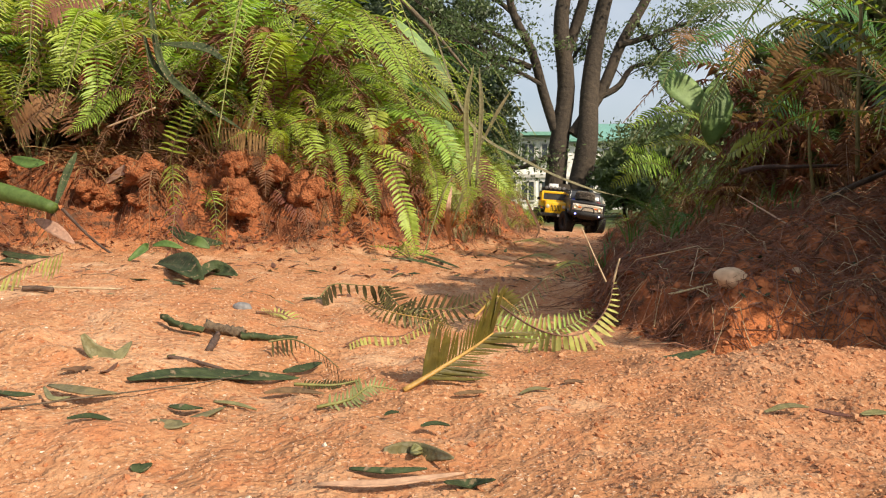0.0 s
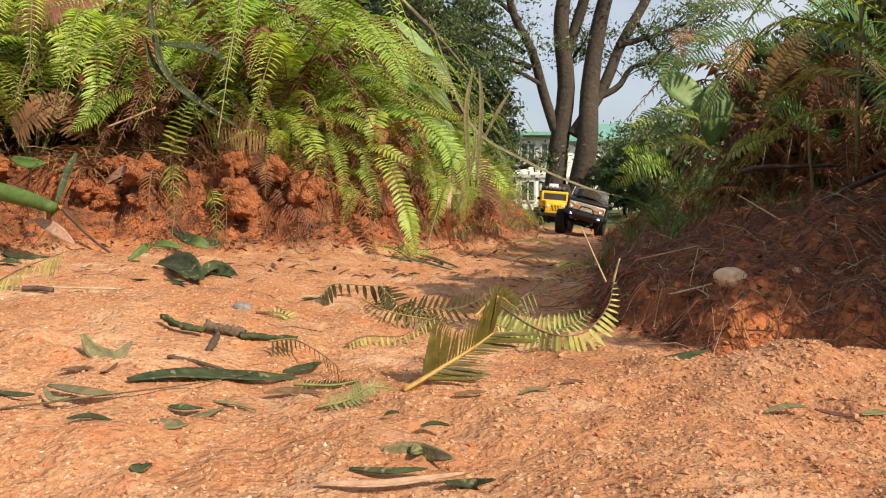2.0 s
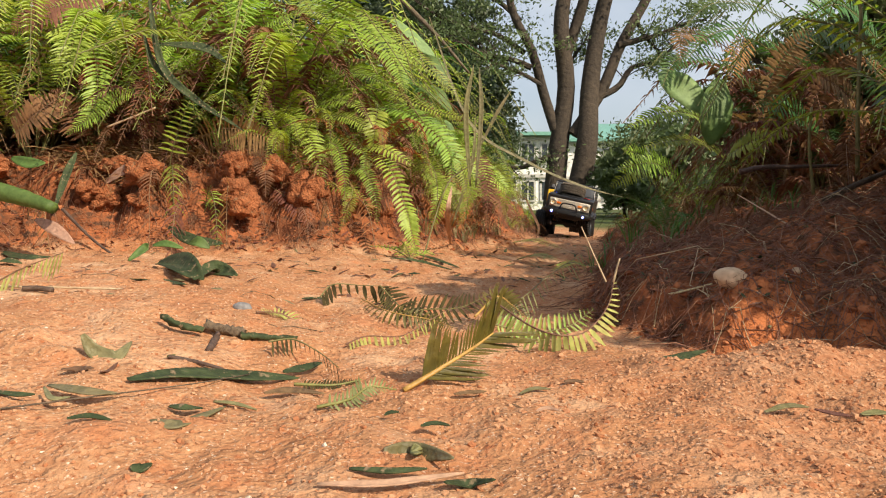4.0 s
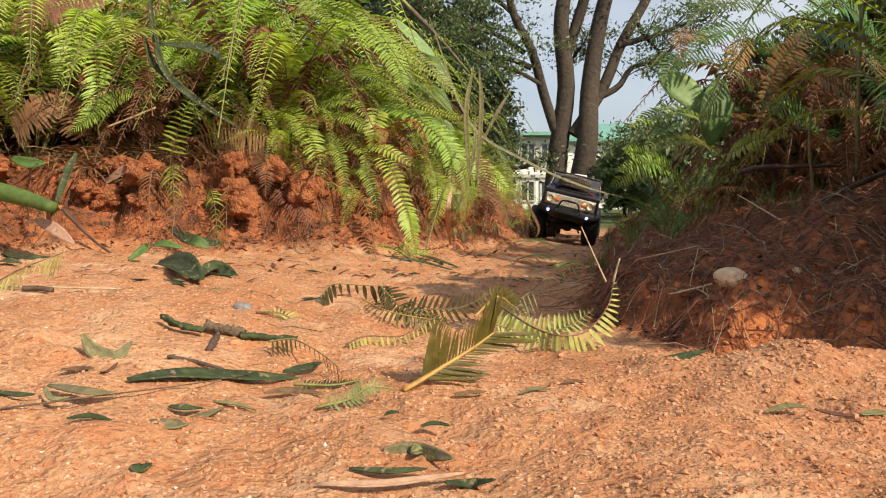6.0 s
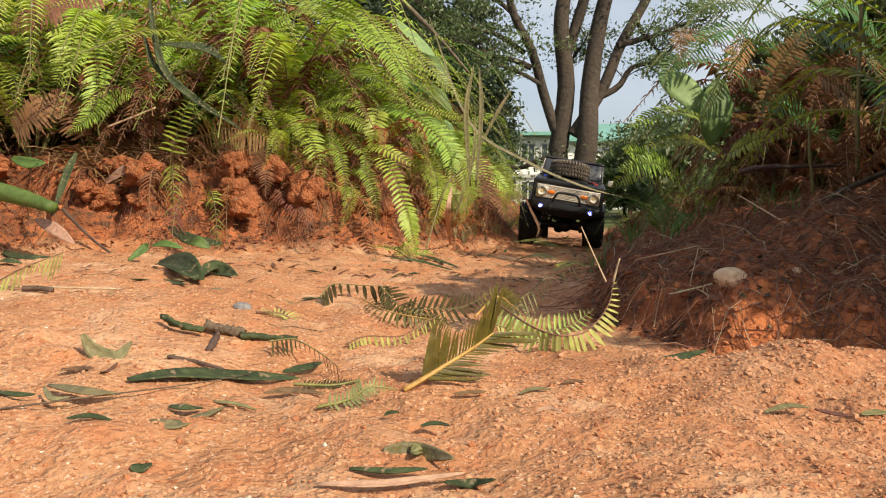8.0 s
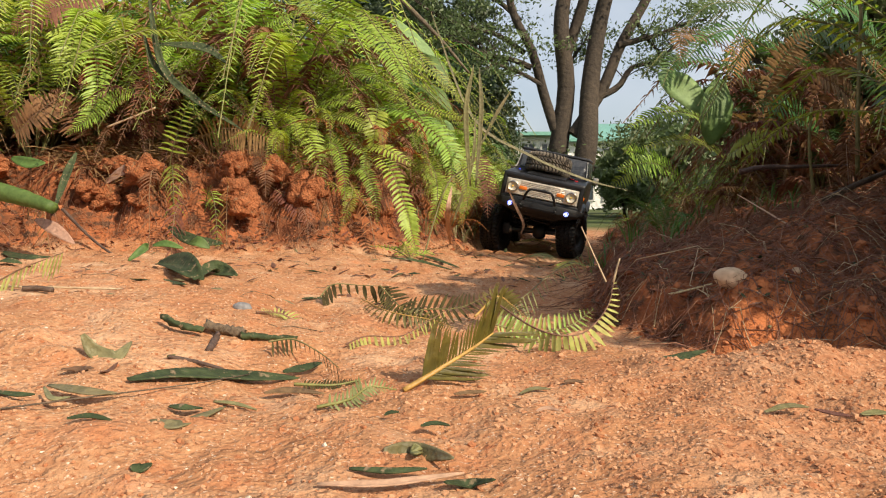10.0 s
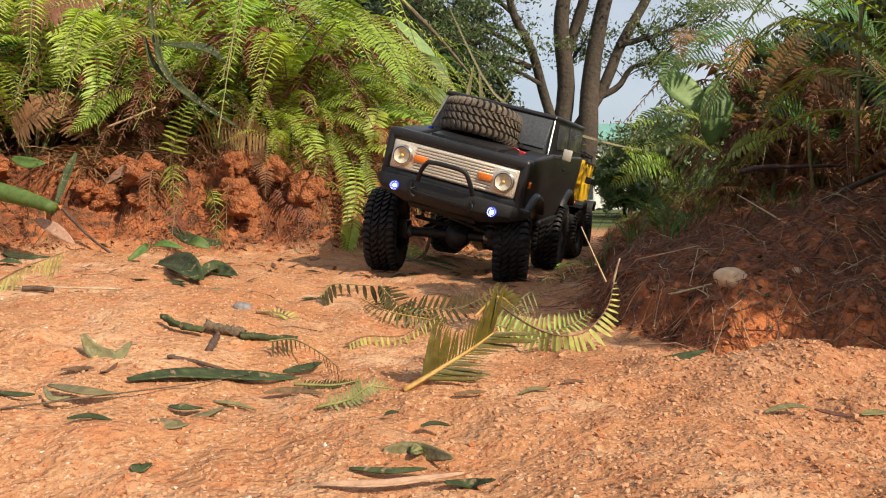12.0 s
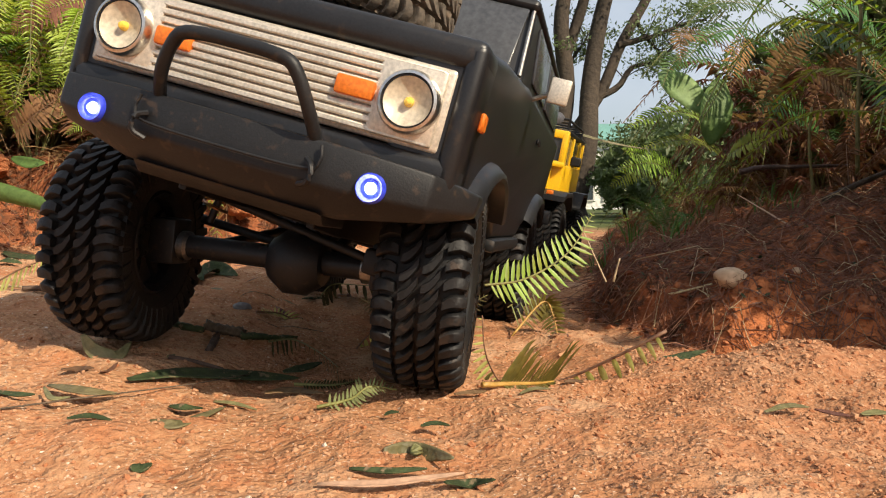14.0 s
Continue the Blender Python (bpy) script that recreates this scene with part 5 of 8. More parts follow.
frond('green', [(-0.500, 1.550, 0.444), (-0.539, 1.500, 0.401), (-0.555, 1.480, 0.311)], 0.0173, 29, seed=26)
frond('green', [(-0.171, 1.750, 0.325), (-0.077, 1.650, 0.300), (0.007, 1.600, 0.224), (0.019, 1.580, 0.142)], 0.0378, 36, seed=27)
frond('green', [(-0.114, 1.850, 0.284), (-0.018, 1.800, 0.266), (0.046, 1.750, 0.197), (0.085, 1.750, 0.121)], 0.0370, 34, seed=28)
frond('bright', [(-0.037, 2.100, 0.263), (0.053, 2.000, 0.240), (0.123, 1.950, 0.180), (0.173, 1.950, 0.130)], 0.0345, 32, seed=29)
frond('green', [(-0.056, 1.750, 0.185), (0.007, 1.700, 0.145), (0.044, 1.680, 0.083)], 0.0255, 27, seed=30)
frond('bright', [(-0.246, 1.500, 0.172), (-0.205, 1.440, 0.138), (-0.150, 1.420, 0.117), (-0.130, 1.420, 0.080)], 0.0116, 27, seed=31)
frond('dry', [(-0.157, 1.480, 0.085), (-0.111, 1.450, 0.117), (-0.026, 1.450, 0.128)], 0.0280, 22, seed=32)
frond('dry', [(-0.324, 1.450, 0.138), (-0.276, 1.420, 0.106), (-0.231, 1.400, 0.055)], 0.0231, 20, seed=33)
frond('dry', [(0.080, 1.950, 0.137), (0.022, 1.900, 0.108), (-0.019, 1.880, 0.053)], 0.0366, 20, seed=34)
frond('dry', [(0.117, 2.100, 0.155), (0.160, 2.050, 0.109), (0.175, 2.050, 0.056)], 0.0335, 18, seed=35)
frond('bright', [(-0.260, 1.520, 0.214), (-0.204, 1.440, 0.217), (-0.181, 1.400, 0.166), (-0.178, 1.390, 0.101)], 0.0165, 34, (-0.3, -0.85, 0.4), seed=36)
frond('green', [(-0.205, 1.520, 0.165), (-0.152, 1.440, 0.170), (-0.125, 1.400, 0.126), (-0.119, 1.390, 0.067)], 0.0165, 34, (0.0, -0.85, 0.4), seed=37)
frond('dry', [(-0.141, 1.550, 0.200), (-0.090, 1.470, 0.203), (-0.085, 1.430, 0.167), (-0.098, 1.420, 0.117)], 0.0216, 30, (0.3, -0.85, 0.4), seed=38)
frond('green', [(-0.075, 1.600, 0.180), (-0.027, 1.520, 0.185), (-0.011, 1.480, 0.140), (-0.013, 1.470, 0.079)], 0.0174, 34, (-0.3, -0.85, 0.4), seed=39)
frond('bright', [(-0.030, 1.700, 0.209), (0.019, 1.620, 0.214), (0.044, 1.580, 0.161), (0.051, 1.570, 0.093)], 0.0186, 34, (0.0, -0.85, 0.4), seed=40)
frond('dry', [(0.029, 1.900, 0.208), (0.081, 1.820, 0.215), (0.101, 1.780, 0.150), (0.102, 1.770, 0.066)], 0.0268, 30, (0.3, -0.85, 0.4), seed=41)
frond('bright', [(0.086, 2.100, 0.189), (0.142, 2.020, 0.198), (0.161, 1.980, 0.146), (0.158, 1.970, 0.073)], 0.0232, 34, (-0.3, -0.85, 0.4), seed=42)
frond('green', [(-0.228, 1.520, 0.131), (-0.173, 1.440, 0.138), (-0.171, 1.400, 0.104), (-0.188, 1.390, 0.055)], 0.0165, 34, (0.0, -0.85, 0.4), seed=43)
frond('dry', [(-0.416, 1.520, 0.203), (-0.352, 1.440, 0.206), (-0.324, 1.400, 0.168), (-0.321, 1.390, 0.116)], 0.0212, 30, (0.3, -0.85, 0.4), seed=44)
frond('green', [(0.008, 1.750, 0.149), (0.056, 1.670, 0.156), (0.053, 1.630, 0.114), (0.031, 1.620, 0.054)], 0.0192, 34, (-0.3, -0.85, 0.4), seed=45)
frond('bright', [(-0.052, 1.600, 0.133), (-0.004, 1.520, 0.140), (-0.007, 1.480, 0.104), (-0.026, 1.470, 0.052)], 0.0224, 30, (0.0, -0.85, 0.4), seed=46)
frond('bright', [(-0.055, 1.326, 0.009), (-0.094, 1.360, 0.027), (-0.130, 1.340, 0.031)], 0.0109, 12, (0, -0.4, 0.9), seed=47, bare=0.15, ratio=0.3)
frond('bright', [(-0.055, 1.326, 0.009), (-0.075, 1.360, 0.025), (-0.093, 1.340, 0.027)], 0.0109, 12, (0, -0.4, 0.9), seed=48, bare=0.15, ratio=0.3)
frond('bright', [(-0.055, 1.326, 0.009), (-0.050, 1.360, 0.025), (-0.043, 1.340, 0.027)], 0.0109, 12, (0, -0.4, 0.9), seed=49, bare=0.15, ratio=0.3)
frond('bright', [(-0.055, 1.326, 0.009), (-0.035, 1.360, 0.019), (-0.014, 1.340, 0.015)], 0.0109, 12, (0, -0.4, 0.9), seed=50, bare=0.15, ratio=0.3)
frond('bright', [(-0.055, 1.326, 0.009), (-0.068, 1.360, 0.032), (-0.078, 1.340, 0.042)], 0.0109, 12, (0, -0.4, 0.9), seed=51, bare=0.15, ratio=0.3)
frond('green', [(0.516, 1.450, 0.228), (0.456, 1.400, 0.264), (0.383, 1.360, 0.265), (0.317, 1.340, 0.235)], 0.0266, 30, (-0.2, -0.7, 0.7), seed=52, ratio=0.26)
frond('green', [(0.548, 1.450, 0.186), (0.472, 1.400, 0.214), (0.414, 1.360, 0.217), (0.347, 1.340, 0.202)], 0.0245, 28, (-0.2, -0.7, 0.7), seed=53, ratio=0.26)
frond('green', [(0.479, 1.350, 0.165), (0.491, 1.300, 0.193), (0.531, 1.260, 0.216), (0.581, 1.220, 0.221)], 0.0246, 26, (0, -0.8, 0.6), seed=54, ratio=0.26)
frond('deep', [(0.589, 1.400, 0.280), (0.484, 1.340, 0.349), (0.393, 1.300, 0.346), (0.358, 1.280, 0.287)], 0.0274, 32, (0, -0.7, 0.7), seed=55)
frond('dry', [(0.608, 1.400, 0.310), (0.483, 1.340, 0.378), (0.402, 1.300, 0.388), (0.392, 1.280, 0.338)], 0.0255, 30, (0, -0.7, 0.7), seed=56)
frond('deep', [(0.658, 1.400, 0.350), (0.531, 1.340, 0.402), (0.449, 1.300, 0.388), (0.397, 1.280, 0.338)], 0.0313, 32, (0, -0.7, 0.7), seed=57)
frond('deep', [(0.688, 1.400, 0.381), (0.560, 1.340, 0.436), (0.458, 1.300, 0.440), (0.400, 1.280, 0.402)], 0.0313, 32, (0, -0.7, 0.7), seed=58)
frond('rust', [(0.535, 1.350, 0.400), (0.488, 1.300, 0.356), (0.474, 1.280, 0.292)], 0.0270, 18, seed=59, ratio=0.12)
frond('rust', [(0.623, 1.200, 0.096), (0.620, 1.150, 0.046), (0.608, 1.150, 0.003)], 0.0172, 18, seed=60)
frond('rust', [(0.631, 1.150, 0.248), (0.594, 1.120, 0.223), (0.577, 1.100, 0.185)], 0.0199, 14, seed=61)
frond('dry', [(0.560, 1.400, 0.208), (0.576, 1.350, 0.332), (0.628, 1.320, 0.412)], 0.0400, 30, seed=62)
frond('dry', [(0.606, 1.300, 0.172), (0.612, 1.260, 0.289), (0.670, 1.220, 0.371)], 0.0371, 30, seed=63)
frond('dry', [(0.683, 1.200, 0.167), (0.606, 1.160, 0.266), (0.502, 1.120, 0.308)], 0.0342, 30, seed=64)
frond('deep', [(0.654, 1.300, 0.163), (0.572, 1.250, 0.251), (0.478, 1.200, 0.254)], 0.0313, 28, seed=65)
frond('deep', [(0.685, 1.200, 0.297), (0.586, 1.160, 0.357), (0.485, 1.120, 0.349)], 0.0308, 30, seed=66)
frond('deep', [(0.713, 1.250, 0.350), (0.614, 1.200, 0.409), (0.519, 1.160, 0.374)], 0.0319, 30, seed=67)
frond('green', [(0.544, 1.700, 0.145), (0.441, 1.600, 0.189), (0.348, 1.550, 0.175)], 0.0310, 26, seed=68)
frond('bright', [(0.553, 1.900, 0.136), (0.457, 1.800, 0.187), (0.387, 1.780, 0.147)], 0.0323, 24, seed=69)
frond('bright', [(0.549, 1.800, 0.187), (0.456, 1.750, 0.216), (0.393, 1.700, 0.226)], 0.0309, 24, seed=70)
frond('wilt', [(0.204, 0.680, 0.033), (0.214, 0.680, 0.034), (0.225, 0.680, 0.030)], 0.0080, 10, (0, -0.6, 0.8), seed=71)
FALLEN_A = frond('olive', [(-0.021, 0.405, 0.002), (-0.001, 0.415, 0.012), (0.018, 0.430, 0.021), (0.029, 0.440, 0.027)], 0.0315, 26, (0.1, -1, 0.25), seed=72, bare=0.16, ratio=0.125, sweep=0.3, aim={-1: (0.15, 0.0, 1.0), 1: (1.0, 0.1, -0.06)}, droop=0.02, fold=0.0, thick=0.0018, kind='one', ragged=0.08, split=True)
FALLEN_B = frond('pale', [(-0.065, 0.510, 0.008), (-0.053, 0.530, 0.010), (-0.031, 0.560, 0.005), (-0.015, 0.600, 0.008), (0.006, 0.640, 0.015)], 0.0150, 22, (0.0, -1, 0.25), seed=73, bare=0.02, ratio=0.21, thick=0.0007, fold=0.0, sweep=0.25, aim=(0.25, -0.1, -1), droop=0.0, sides=(1,), split=True)
C_LINE = [(0.037, 0.640, 0.025), (0.049, 0.620, 0.018), (0.064, 0.590, 0.010), (0.077, 0.570, 0.006), (0.090, 0.560, 0.005), (0.106, 0.570, 0.006), (0.120, 0.580, 0.016), (0.129, 0.590, 0.027), (0.134, 0.600, 0.042)]
FALLEN_C = frond('pale', C_LINE, 0.0185, 30, (0.0, -1, 0.1), seed=74, bare=0.02, ratio=0.23, thick=0.0010, fold=0.05, sweep=0.15, sides=(1,), droop=0, split=True)
D_LINE = [(0.039, 0.600, 0.008), (0.066, 0.610, -0.000), (0.101, 0.630, 0.000), (0.129, 0.650, 0.013)]
FALLEN_D = frond('green', D_LINE, 0.0150, 22, (0, -0.9, 0.4), seed=75, bare=0.03, ratio=0.2, thick=0.0009, fold=0.1, droop=0.05, split=True)
frond('grey', [(0.056, 0.660, 0.013), (0.076, 0.700, 0.019), (0.102, 0.760, 0.029), (0.131, 0.820, 0.038), (0.160, 0.880, 0.046)], 0.0230, 18, (0.1, -1, 0.3), seed=76, ratio=0.12, thick=0.0007, bare=0.02, aim=(0.45, -0.1, -1), sides=(1,), droop=0, fold=0.0, kind='one', split=True)
frond('wilt', [(-0.109, 0.677, 0.020), (-0.099, 0.688, 0.030), (-0.073, 0.690, 0.029), (-0.046, 0.680, 0.029)], 0.0183, 11, (0, -1, 0.3), seed=77, bare=0.02, thick=0.0007, ratio=0.30, fold=0.0, aim=(0.18, -0.05, -1), droop=0, kind='one', sides=(1,), split=True)
frond('wilt', [(-0.056, 0.680, 0.030), (-0.044, 0.670, 0.019), (-0.030, 0.650, 0.009), (-0.011, 0.630, 0.004)], 0.0165, 16, (0, -1, 0.5), seed=78, bare=0.02, thick=0.0007, ratio=0.20, fold=0.1, sweep=0.6, droop=0, split=True)
frond('wilt', [(-0.044, 0.660, 0.007), (-0.017, 0.660, 0.011), (0.015, 0.660, 0.013), (0.042, 0.670, 0.024)], 0.0145, 18, (0, -1, 0.4), seed=79, bare=0.02, thick=0.0007, ratio=0.22, fold=0.05, sweep=0.5, droop=0, split=True)
frond('olive', [(-0.074, 0.690, 0.017), (-0.044, 0.626, 0.014), (-0.011, 0.623, 0.008), (0.007, 0.608, 0.004)], 0.0113, 24, (0, -0.9, 0.5), seed=80, bare=0.02, thick=0.0006, ratio=0.22)
FALLEN_G = frond('olive', [(0.026, 0.619, 0.011), (0.046, 0.654, 0.023), (0.058, 0.645, 0.017), (0.068, 0.611, 0.010)], 0.0130, 24, (0, -1, 0.3), seed=81, ratio=0.22)
frond('pale', [(-0.135, 0.552, 0.024), (-0.120, 0.572, 0.019), (-0.101, 0.566, 0.008)], 0.0091, 16, (0, -0.5, 0.8), seed=82, ratio=0.16)
frond('wilt', [(-0.110, 0.480, 0.015), (-0.096, 0.488, 0.015), (-0.076, 0.466, 0.011), (-0.059, 0.430, 0.009)], 0.0110, 16, (0, -0.9, 0.4), seed=83, bare=0.02, ratio=0.16, fold=0.0, droop=0.0, aim=(0.2, -0.3, -1), thick=0.0007, kind='one', sides=(1,), split=True)
frond('grey', [(-0.063, 0.378, -0.000), (-0.047, 0.382, 0.003), (-0.037, 0.384, 0.009), (-0.024, 0.390, 0.006)], 0.0068, 20, (0, -0.6, 0.7), seed=84, ratio=0.20, droop=0.05, ragged=0.3)
frond('wilt', [(-0.084, 0.428, -0.000), (-0.062, 0.430, -0.001), (-0.047, 0.440, -0.000)], 0.0051, 22, (0, -0.5, 0.8), seed=85, ratio=0.25)
frond('pale', [(-0.342, 0.584, 0.042), (-0.321, 0.584, 0.053), (-0.303, 0.584, 0.060), (-0.299, 0.604, 0.064)], 0.0205, 14, (0, -1, 0.2), seed=86, bare=0.02, ratio=0.16, fold=0.0, droop=0.0, aim=(-0.25, -0.2, -1), thick=0.0008, kind='one', sides=(1,), split=True)
frond('grey', [(0.159, 1.640, -0.013), (0.190, 1.550, 0.002), (0.228, 1.500, -0.006)], 0.0161, 22, (0, -0.5, 0.8), seed=87, ratio=0.3)
frond('pale', [(0.190, 2.125, -0.000), (0.237, 2.000, 0.013), (0.296, 1.900, -0.004)], 0.0192, 24, (0, -0.5, 0.8), seed=88, ratio=0.3)
frond('green', [(0.236, 1.250, 0.004), (0.200, 1.200, 0.012), (0.162, 1.150, 0.003)], 0.0106, 18, (0, -0.5, 0.8), seed=89, ratio=0.3)
frond('wilt', [(-0.156, 0.432, 0.015), (-0.158, 0.478, 0.008), (-0.141, 0.471, 0.004)], 0.0047, 12, (0, -0.5, 0.8), seed=90, ratio=0.2)


# ---- trees, houses and the distance ----
def leaf_cloud(name, centres, per, size, mat, spread_r, seed, parent, flat=0.6):
    """Small leaf sprays round many twig ends, joined into one crown."""
    rng = np.random.default_rng(seed)
    c = np.repeat(np.array(centres), per, 0)
    n = len(c)
    p = c + rng.normal(0, 1, (n, 3)) * np.array([spread_r, spread_r, spread_r * flat])
    a = rng.normal(0, 1, (n, 3))
    a /= np.linalg.norm(a, axis=1)[:, None]
    b = np.cross(a, rng.normal(0, 1, (n, 3)))
    b /= np.linalg.norm(b, axis=1)[:, None]
    s = size * rng.uniform(0.5, 1.4, n)[:, None]
    v = np.stack([p - a * s, p + b * s * 0.42, p + a * s, p - b * s * 0.42], 1).reshape(-1, 3)
    f = np.arange(4 * n).reshape(-1, 4)
    me = mesh_from(name, v.tolist(), f.tolist(), [mat], smooth_shade=False)
    return put_part(name, me, parent)


def limb(bm, a, b, r0, r1, rng, wob=0.06, sides=9):
    a, b = Vector(a), Vector(b)
    ln = (b - a).length
    pts = [a] + [a.lerp(b, k / 4) + Vector((rng.uniform(-1, 1), rng.uniform(-1, 1), rng.uniform(-1, 1))) * ln * wob for k in (1, 2, 3)] + [b]
    tube(bm, spline(pts, 14), r0, r1, sides=sides)
    return spline(pts, 14)


def big_tree():
    """An old tree that parts into several tall stems near the ground."""
    rng = random.Random(5)
    base = Vector((2.20, 14.0, -0.10))
    top = thing("tree", "tall tree with several grey-brown stems and sparse feathery foliage", "tree", m=Matrix.Translation(base))
    stems = (  # foot, head, thickness at both ends
        ((-0.20, 0.0, 0.0), (0.12, 0.2, 4.6), 0.20, 0.12), ((0.12, -0.1, 0.0), (0.92, 0.0, 4.7), 0.215, 0.12),
        ((0.16, 0.0, 1.5), (2.0, 0.3, 4.9), 0.115, 0.075), ((-0.15, 0.1, 1.6), (-1.1, 0.1, 4.4), 0.10, 0.06), ((0.02, 0.2, 2.9), (0.65, 0.2, 5.2), 0.11, 0.08))
    bm = bmesh.new()
    rings = [((0, 0, -0.2), 0.56), ((0, 0, 0.1), 0.42), ((0.0, 0, 0.35), 0.35), ((0.0, 0, 0.6), 0.24)]
    for (a, ra), (b, rb) in zip(rings, rings[1:]):
        tube(bm, [a, b], ra, rb, sides=16, caps=False)
    ends = []
    for a, b, r0, r1 in stems:
        limb(bm, a, b, r0, r1, rng, 0.022, 12)
        limb(bm, b, Vector(b) + Vector((rng.uniform(-0.5, 0.5), rng.uniform(-0.6, 0.6), 3.2)), r1, r1 * 0.5, rng, 0.03, 10)
    trunk = part("trunk", bm, BARK, top)
    bm = bmesh.new()
    boughs = (((0.45, 0, 2.1), (2.1, 0.1, 3.2), 0.07), ((0.95, 0, 3.1), (2.6, 0.2, 3.6), 0.06), ((0.25, 0.1, 0.85), (2.2, -0.3, 1.35), 0.075), ((-0.25, 0, 1.1), (-1.4, 0.4, 0.85), 0.06),
              ((-0.6, 0, 2.7), (-2.2, 0.4, 3.3), 0.06), ((-0.7, 0.2, 3.0), (-2.8, 0.5, 4.1), 0.055), ((-0.4, 0.1, 2.4), (-1.5, -0.2, 2.9), 0.045), ((-0.8, 0.2, 3.6), (-1.9, 0.5, 4.6), 0.05),
              ((0.7, 0, 3.8), (0.2, 0.4, 4.9), 0.05), ((1.3, 0.1, 3.6), (1.9, 0.3, 2.7), 0.04), ((0.0, 0.2, 2.6), (0.5, 0.5, 3.4), 0.04), ((1.6, 0.2, 4.1), (3.0, 0.3, 4.6), 0.05))
    for a, b, r in boughs:
        line = limb(bm, a, b, r, r * 0.35, rng, 0.05, 8)
        for k in (5, 7, 9, 11, 13, 14):
            for _ in range(2):
                e = line[k] + Vector((rng.uniform(-0.55, 0.55), rng.uniform(-0.6, 0.6), rng.uniform(-0.25, 0.5)))
                tube(bm, spline([line[k], line[k].lerp(e, 0.5) + Vector((0, 0, rng.uniform(-0.06, 0.1))), e], 4), 0.013, 0.004, sides=4)
                ends.append(e)
    part("branchwork", bm, BARK, top)
    for k in range(60):
        ends.append(Vector((rng.uniform(-3.2, 3.4), rng.uniform(-0.8, 1.6), rng.uniform(3.4, 6.4))))
    leaf_cloud("crown", [tuple(e) for e in ends], 90, 0.038, TREE_LEAF, 0.19, 8, top, 0.4)
    return top


def bushy_tree(x, y, height, width, seed, mat, label, count=150, per=60, leaf=0.08, low=0.16):
    """A leafy tree: tapered trunk, limbs and a ragged crown."""
    rng = random.Random(seed)
    top = thing("tree", label, "tree", "trees behind the path", Matrix.Translation((x, y, gz(x, y) - 0.03)))
    bm = bmesh.new()
    limb(bm, (0, 0, -0.1), (rng.uniform(-0.2, 0.2), 0, height * 0.8), height * 0.028, height * 0.008, rng, 0.03, 10)
    ends = []
    for k in range(count):
        q, f = rng.uniform(0, 6.28), rng.random()
        h = height * (low + (1 - low) * f)
        r = width * math.sqrt(rng.random()) * math.sin(math.pi * (0.12 + 0.84 * f)) ** 0.6 * (0.75 + 0.5 * rng.random())
        e = Vector((math.cos(q) * r, math.sin(q) * r, h))
        ends.append(tuple(e))
        if k % 6 == 0:
            limb(bm, (0, 0, h * 0.72), e, height * 0.008, 0.008, rng, 0.05, 5)
    part("trunk", bm, BARK, top)
    leaf_cloud("crown", ends, per, leaf, mat, width * 0.13, seed + 50, top)
    return top


def house(x, y, w, d, h, floors, bays, turn=0.0, label="white house with a green roof seen behind the trees"):
    top = thing("house", label, "house", "houses behind the trees", Matrix.Translation((x, y, -0.1)) @ Matrix.Rotation(turn, 4, "Z"))
    bm = bmesh.new()
    rbox(bm, -w / 2, w / 2, 0, d, 0, h, 0.03, 1)
    wall = part("wall", bm, PLASTER, top)
    bm = bmesh.new()
    rise, lap = w * 0.16, 0.5
    pts = [(-w / 2 - lap, -lap, h), (w / 2 + lap, -lap, h), (w / 2 + lap, d + lap, h), (-w / 2 - lap, d + lap, h)]
    lo = [bm.verts.new(p) for p in pts]
    lo2 = [bm.verts.new((a, b, c + 0.15)) for a, b, c in pts]
    r = [bm.verts.new((-w / 4, d / 2, h + rise)), bm.verts.new((w / 4, d / 2, h + rise))]
    bm.faces.new(lo[::-1])
    for k in range(4):
        bm.faces.new((lo[k], lo[(k + 1) % 4], lo2[(k + 1) % 4], lo2[k]))
    bm.faces.new((lo2[0], lo2[1], r[1], r[0]))
    bm.faces.new((lo2[2], lo2[3], r[0], r[1]))
    bm.faces.new((lo2[1], lo2[2], r[1]))
    bm.faces.new((lo2[3], lo2[0], r[0]))
    part("roof", bm, ROOF_GREEN, top, "green sheet roof")
    fh, bw = h / floors, w / bays
    for f in range(floors):
        bm = bmesh.new()
        rbox(bm, -w / 2 - 0.06, w / 2 + 0.06, -0.12, 0.05, f * fh + fh - 0.18, f * fh + fh - 0.02, 0.01, 1)
        part("ledge", bm, CONCRETE, top)
        for b in range(bays):
            cx, z0 = -w / 2 + bw * (b + 0.5), f * fh + fh * 0.30
            bm = bmesh.new()
            x0, x1, z1 = cx - bw * 0.30, cx + bw * 0.30, z0 + fh * 0.48
            rbox(bm, x0 - 0.08, x1 + 0.08, -0.06, 0.02, z1, z1 + 0.08)
            rbox(bm, x0 - 0.08, x1 + 0.08, -0.10, 0.02, z0 - 0.08, z0)
            rbox(bm, x0 - 0.08, x0, -0.06, 0.02, z0, z1)
            rbox(bm, x1, x1 + 0.08, -0.06, 0.02, z0, z1)
            rbox(bm, cx - 0.03, cx + 0.03, -0.05, 0.02, z0, z1)
            win = part("window", bm, CONCRETE, top)
            bm = bmesh.new()
            rbox(bm, x0, x1, -0.02, 0.01, z0, z1)
            part("pane", bm, GLASS_DARK, win)
    return top


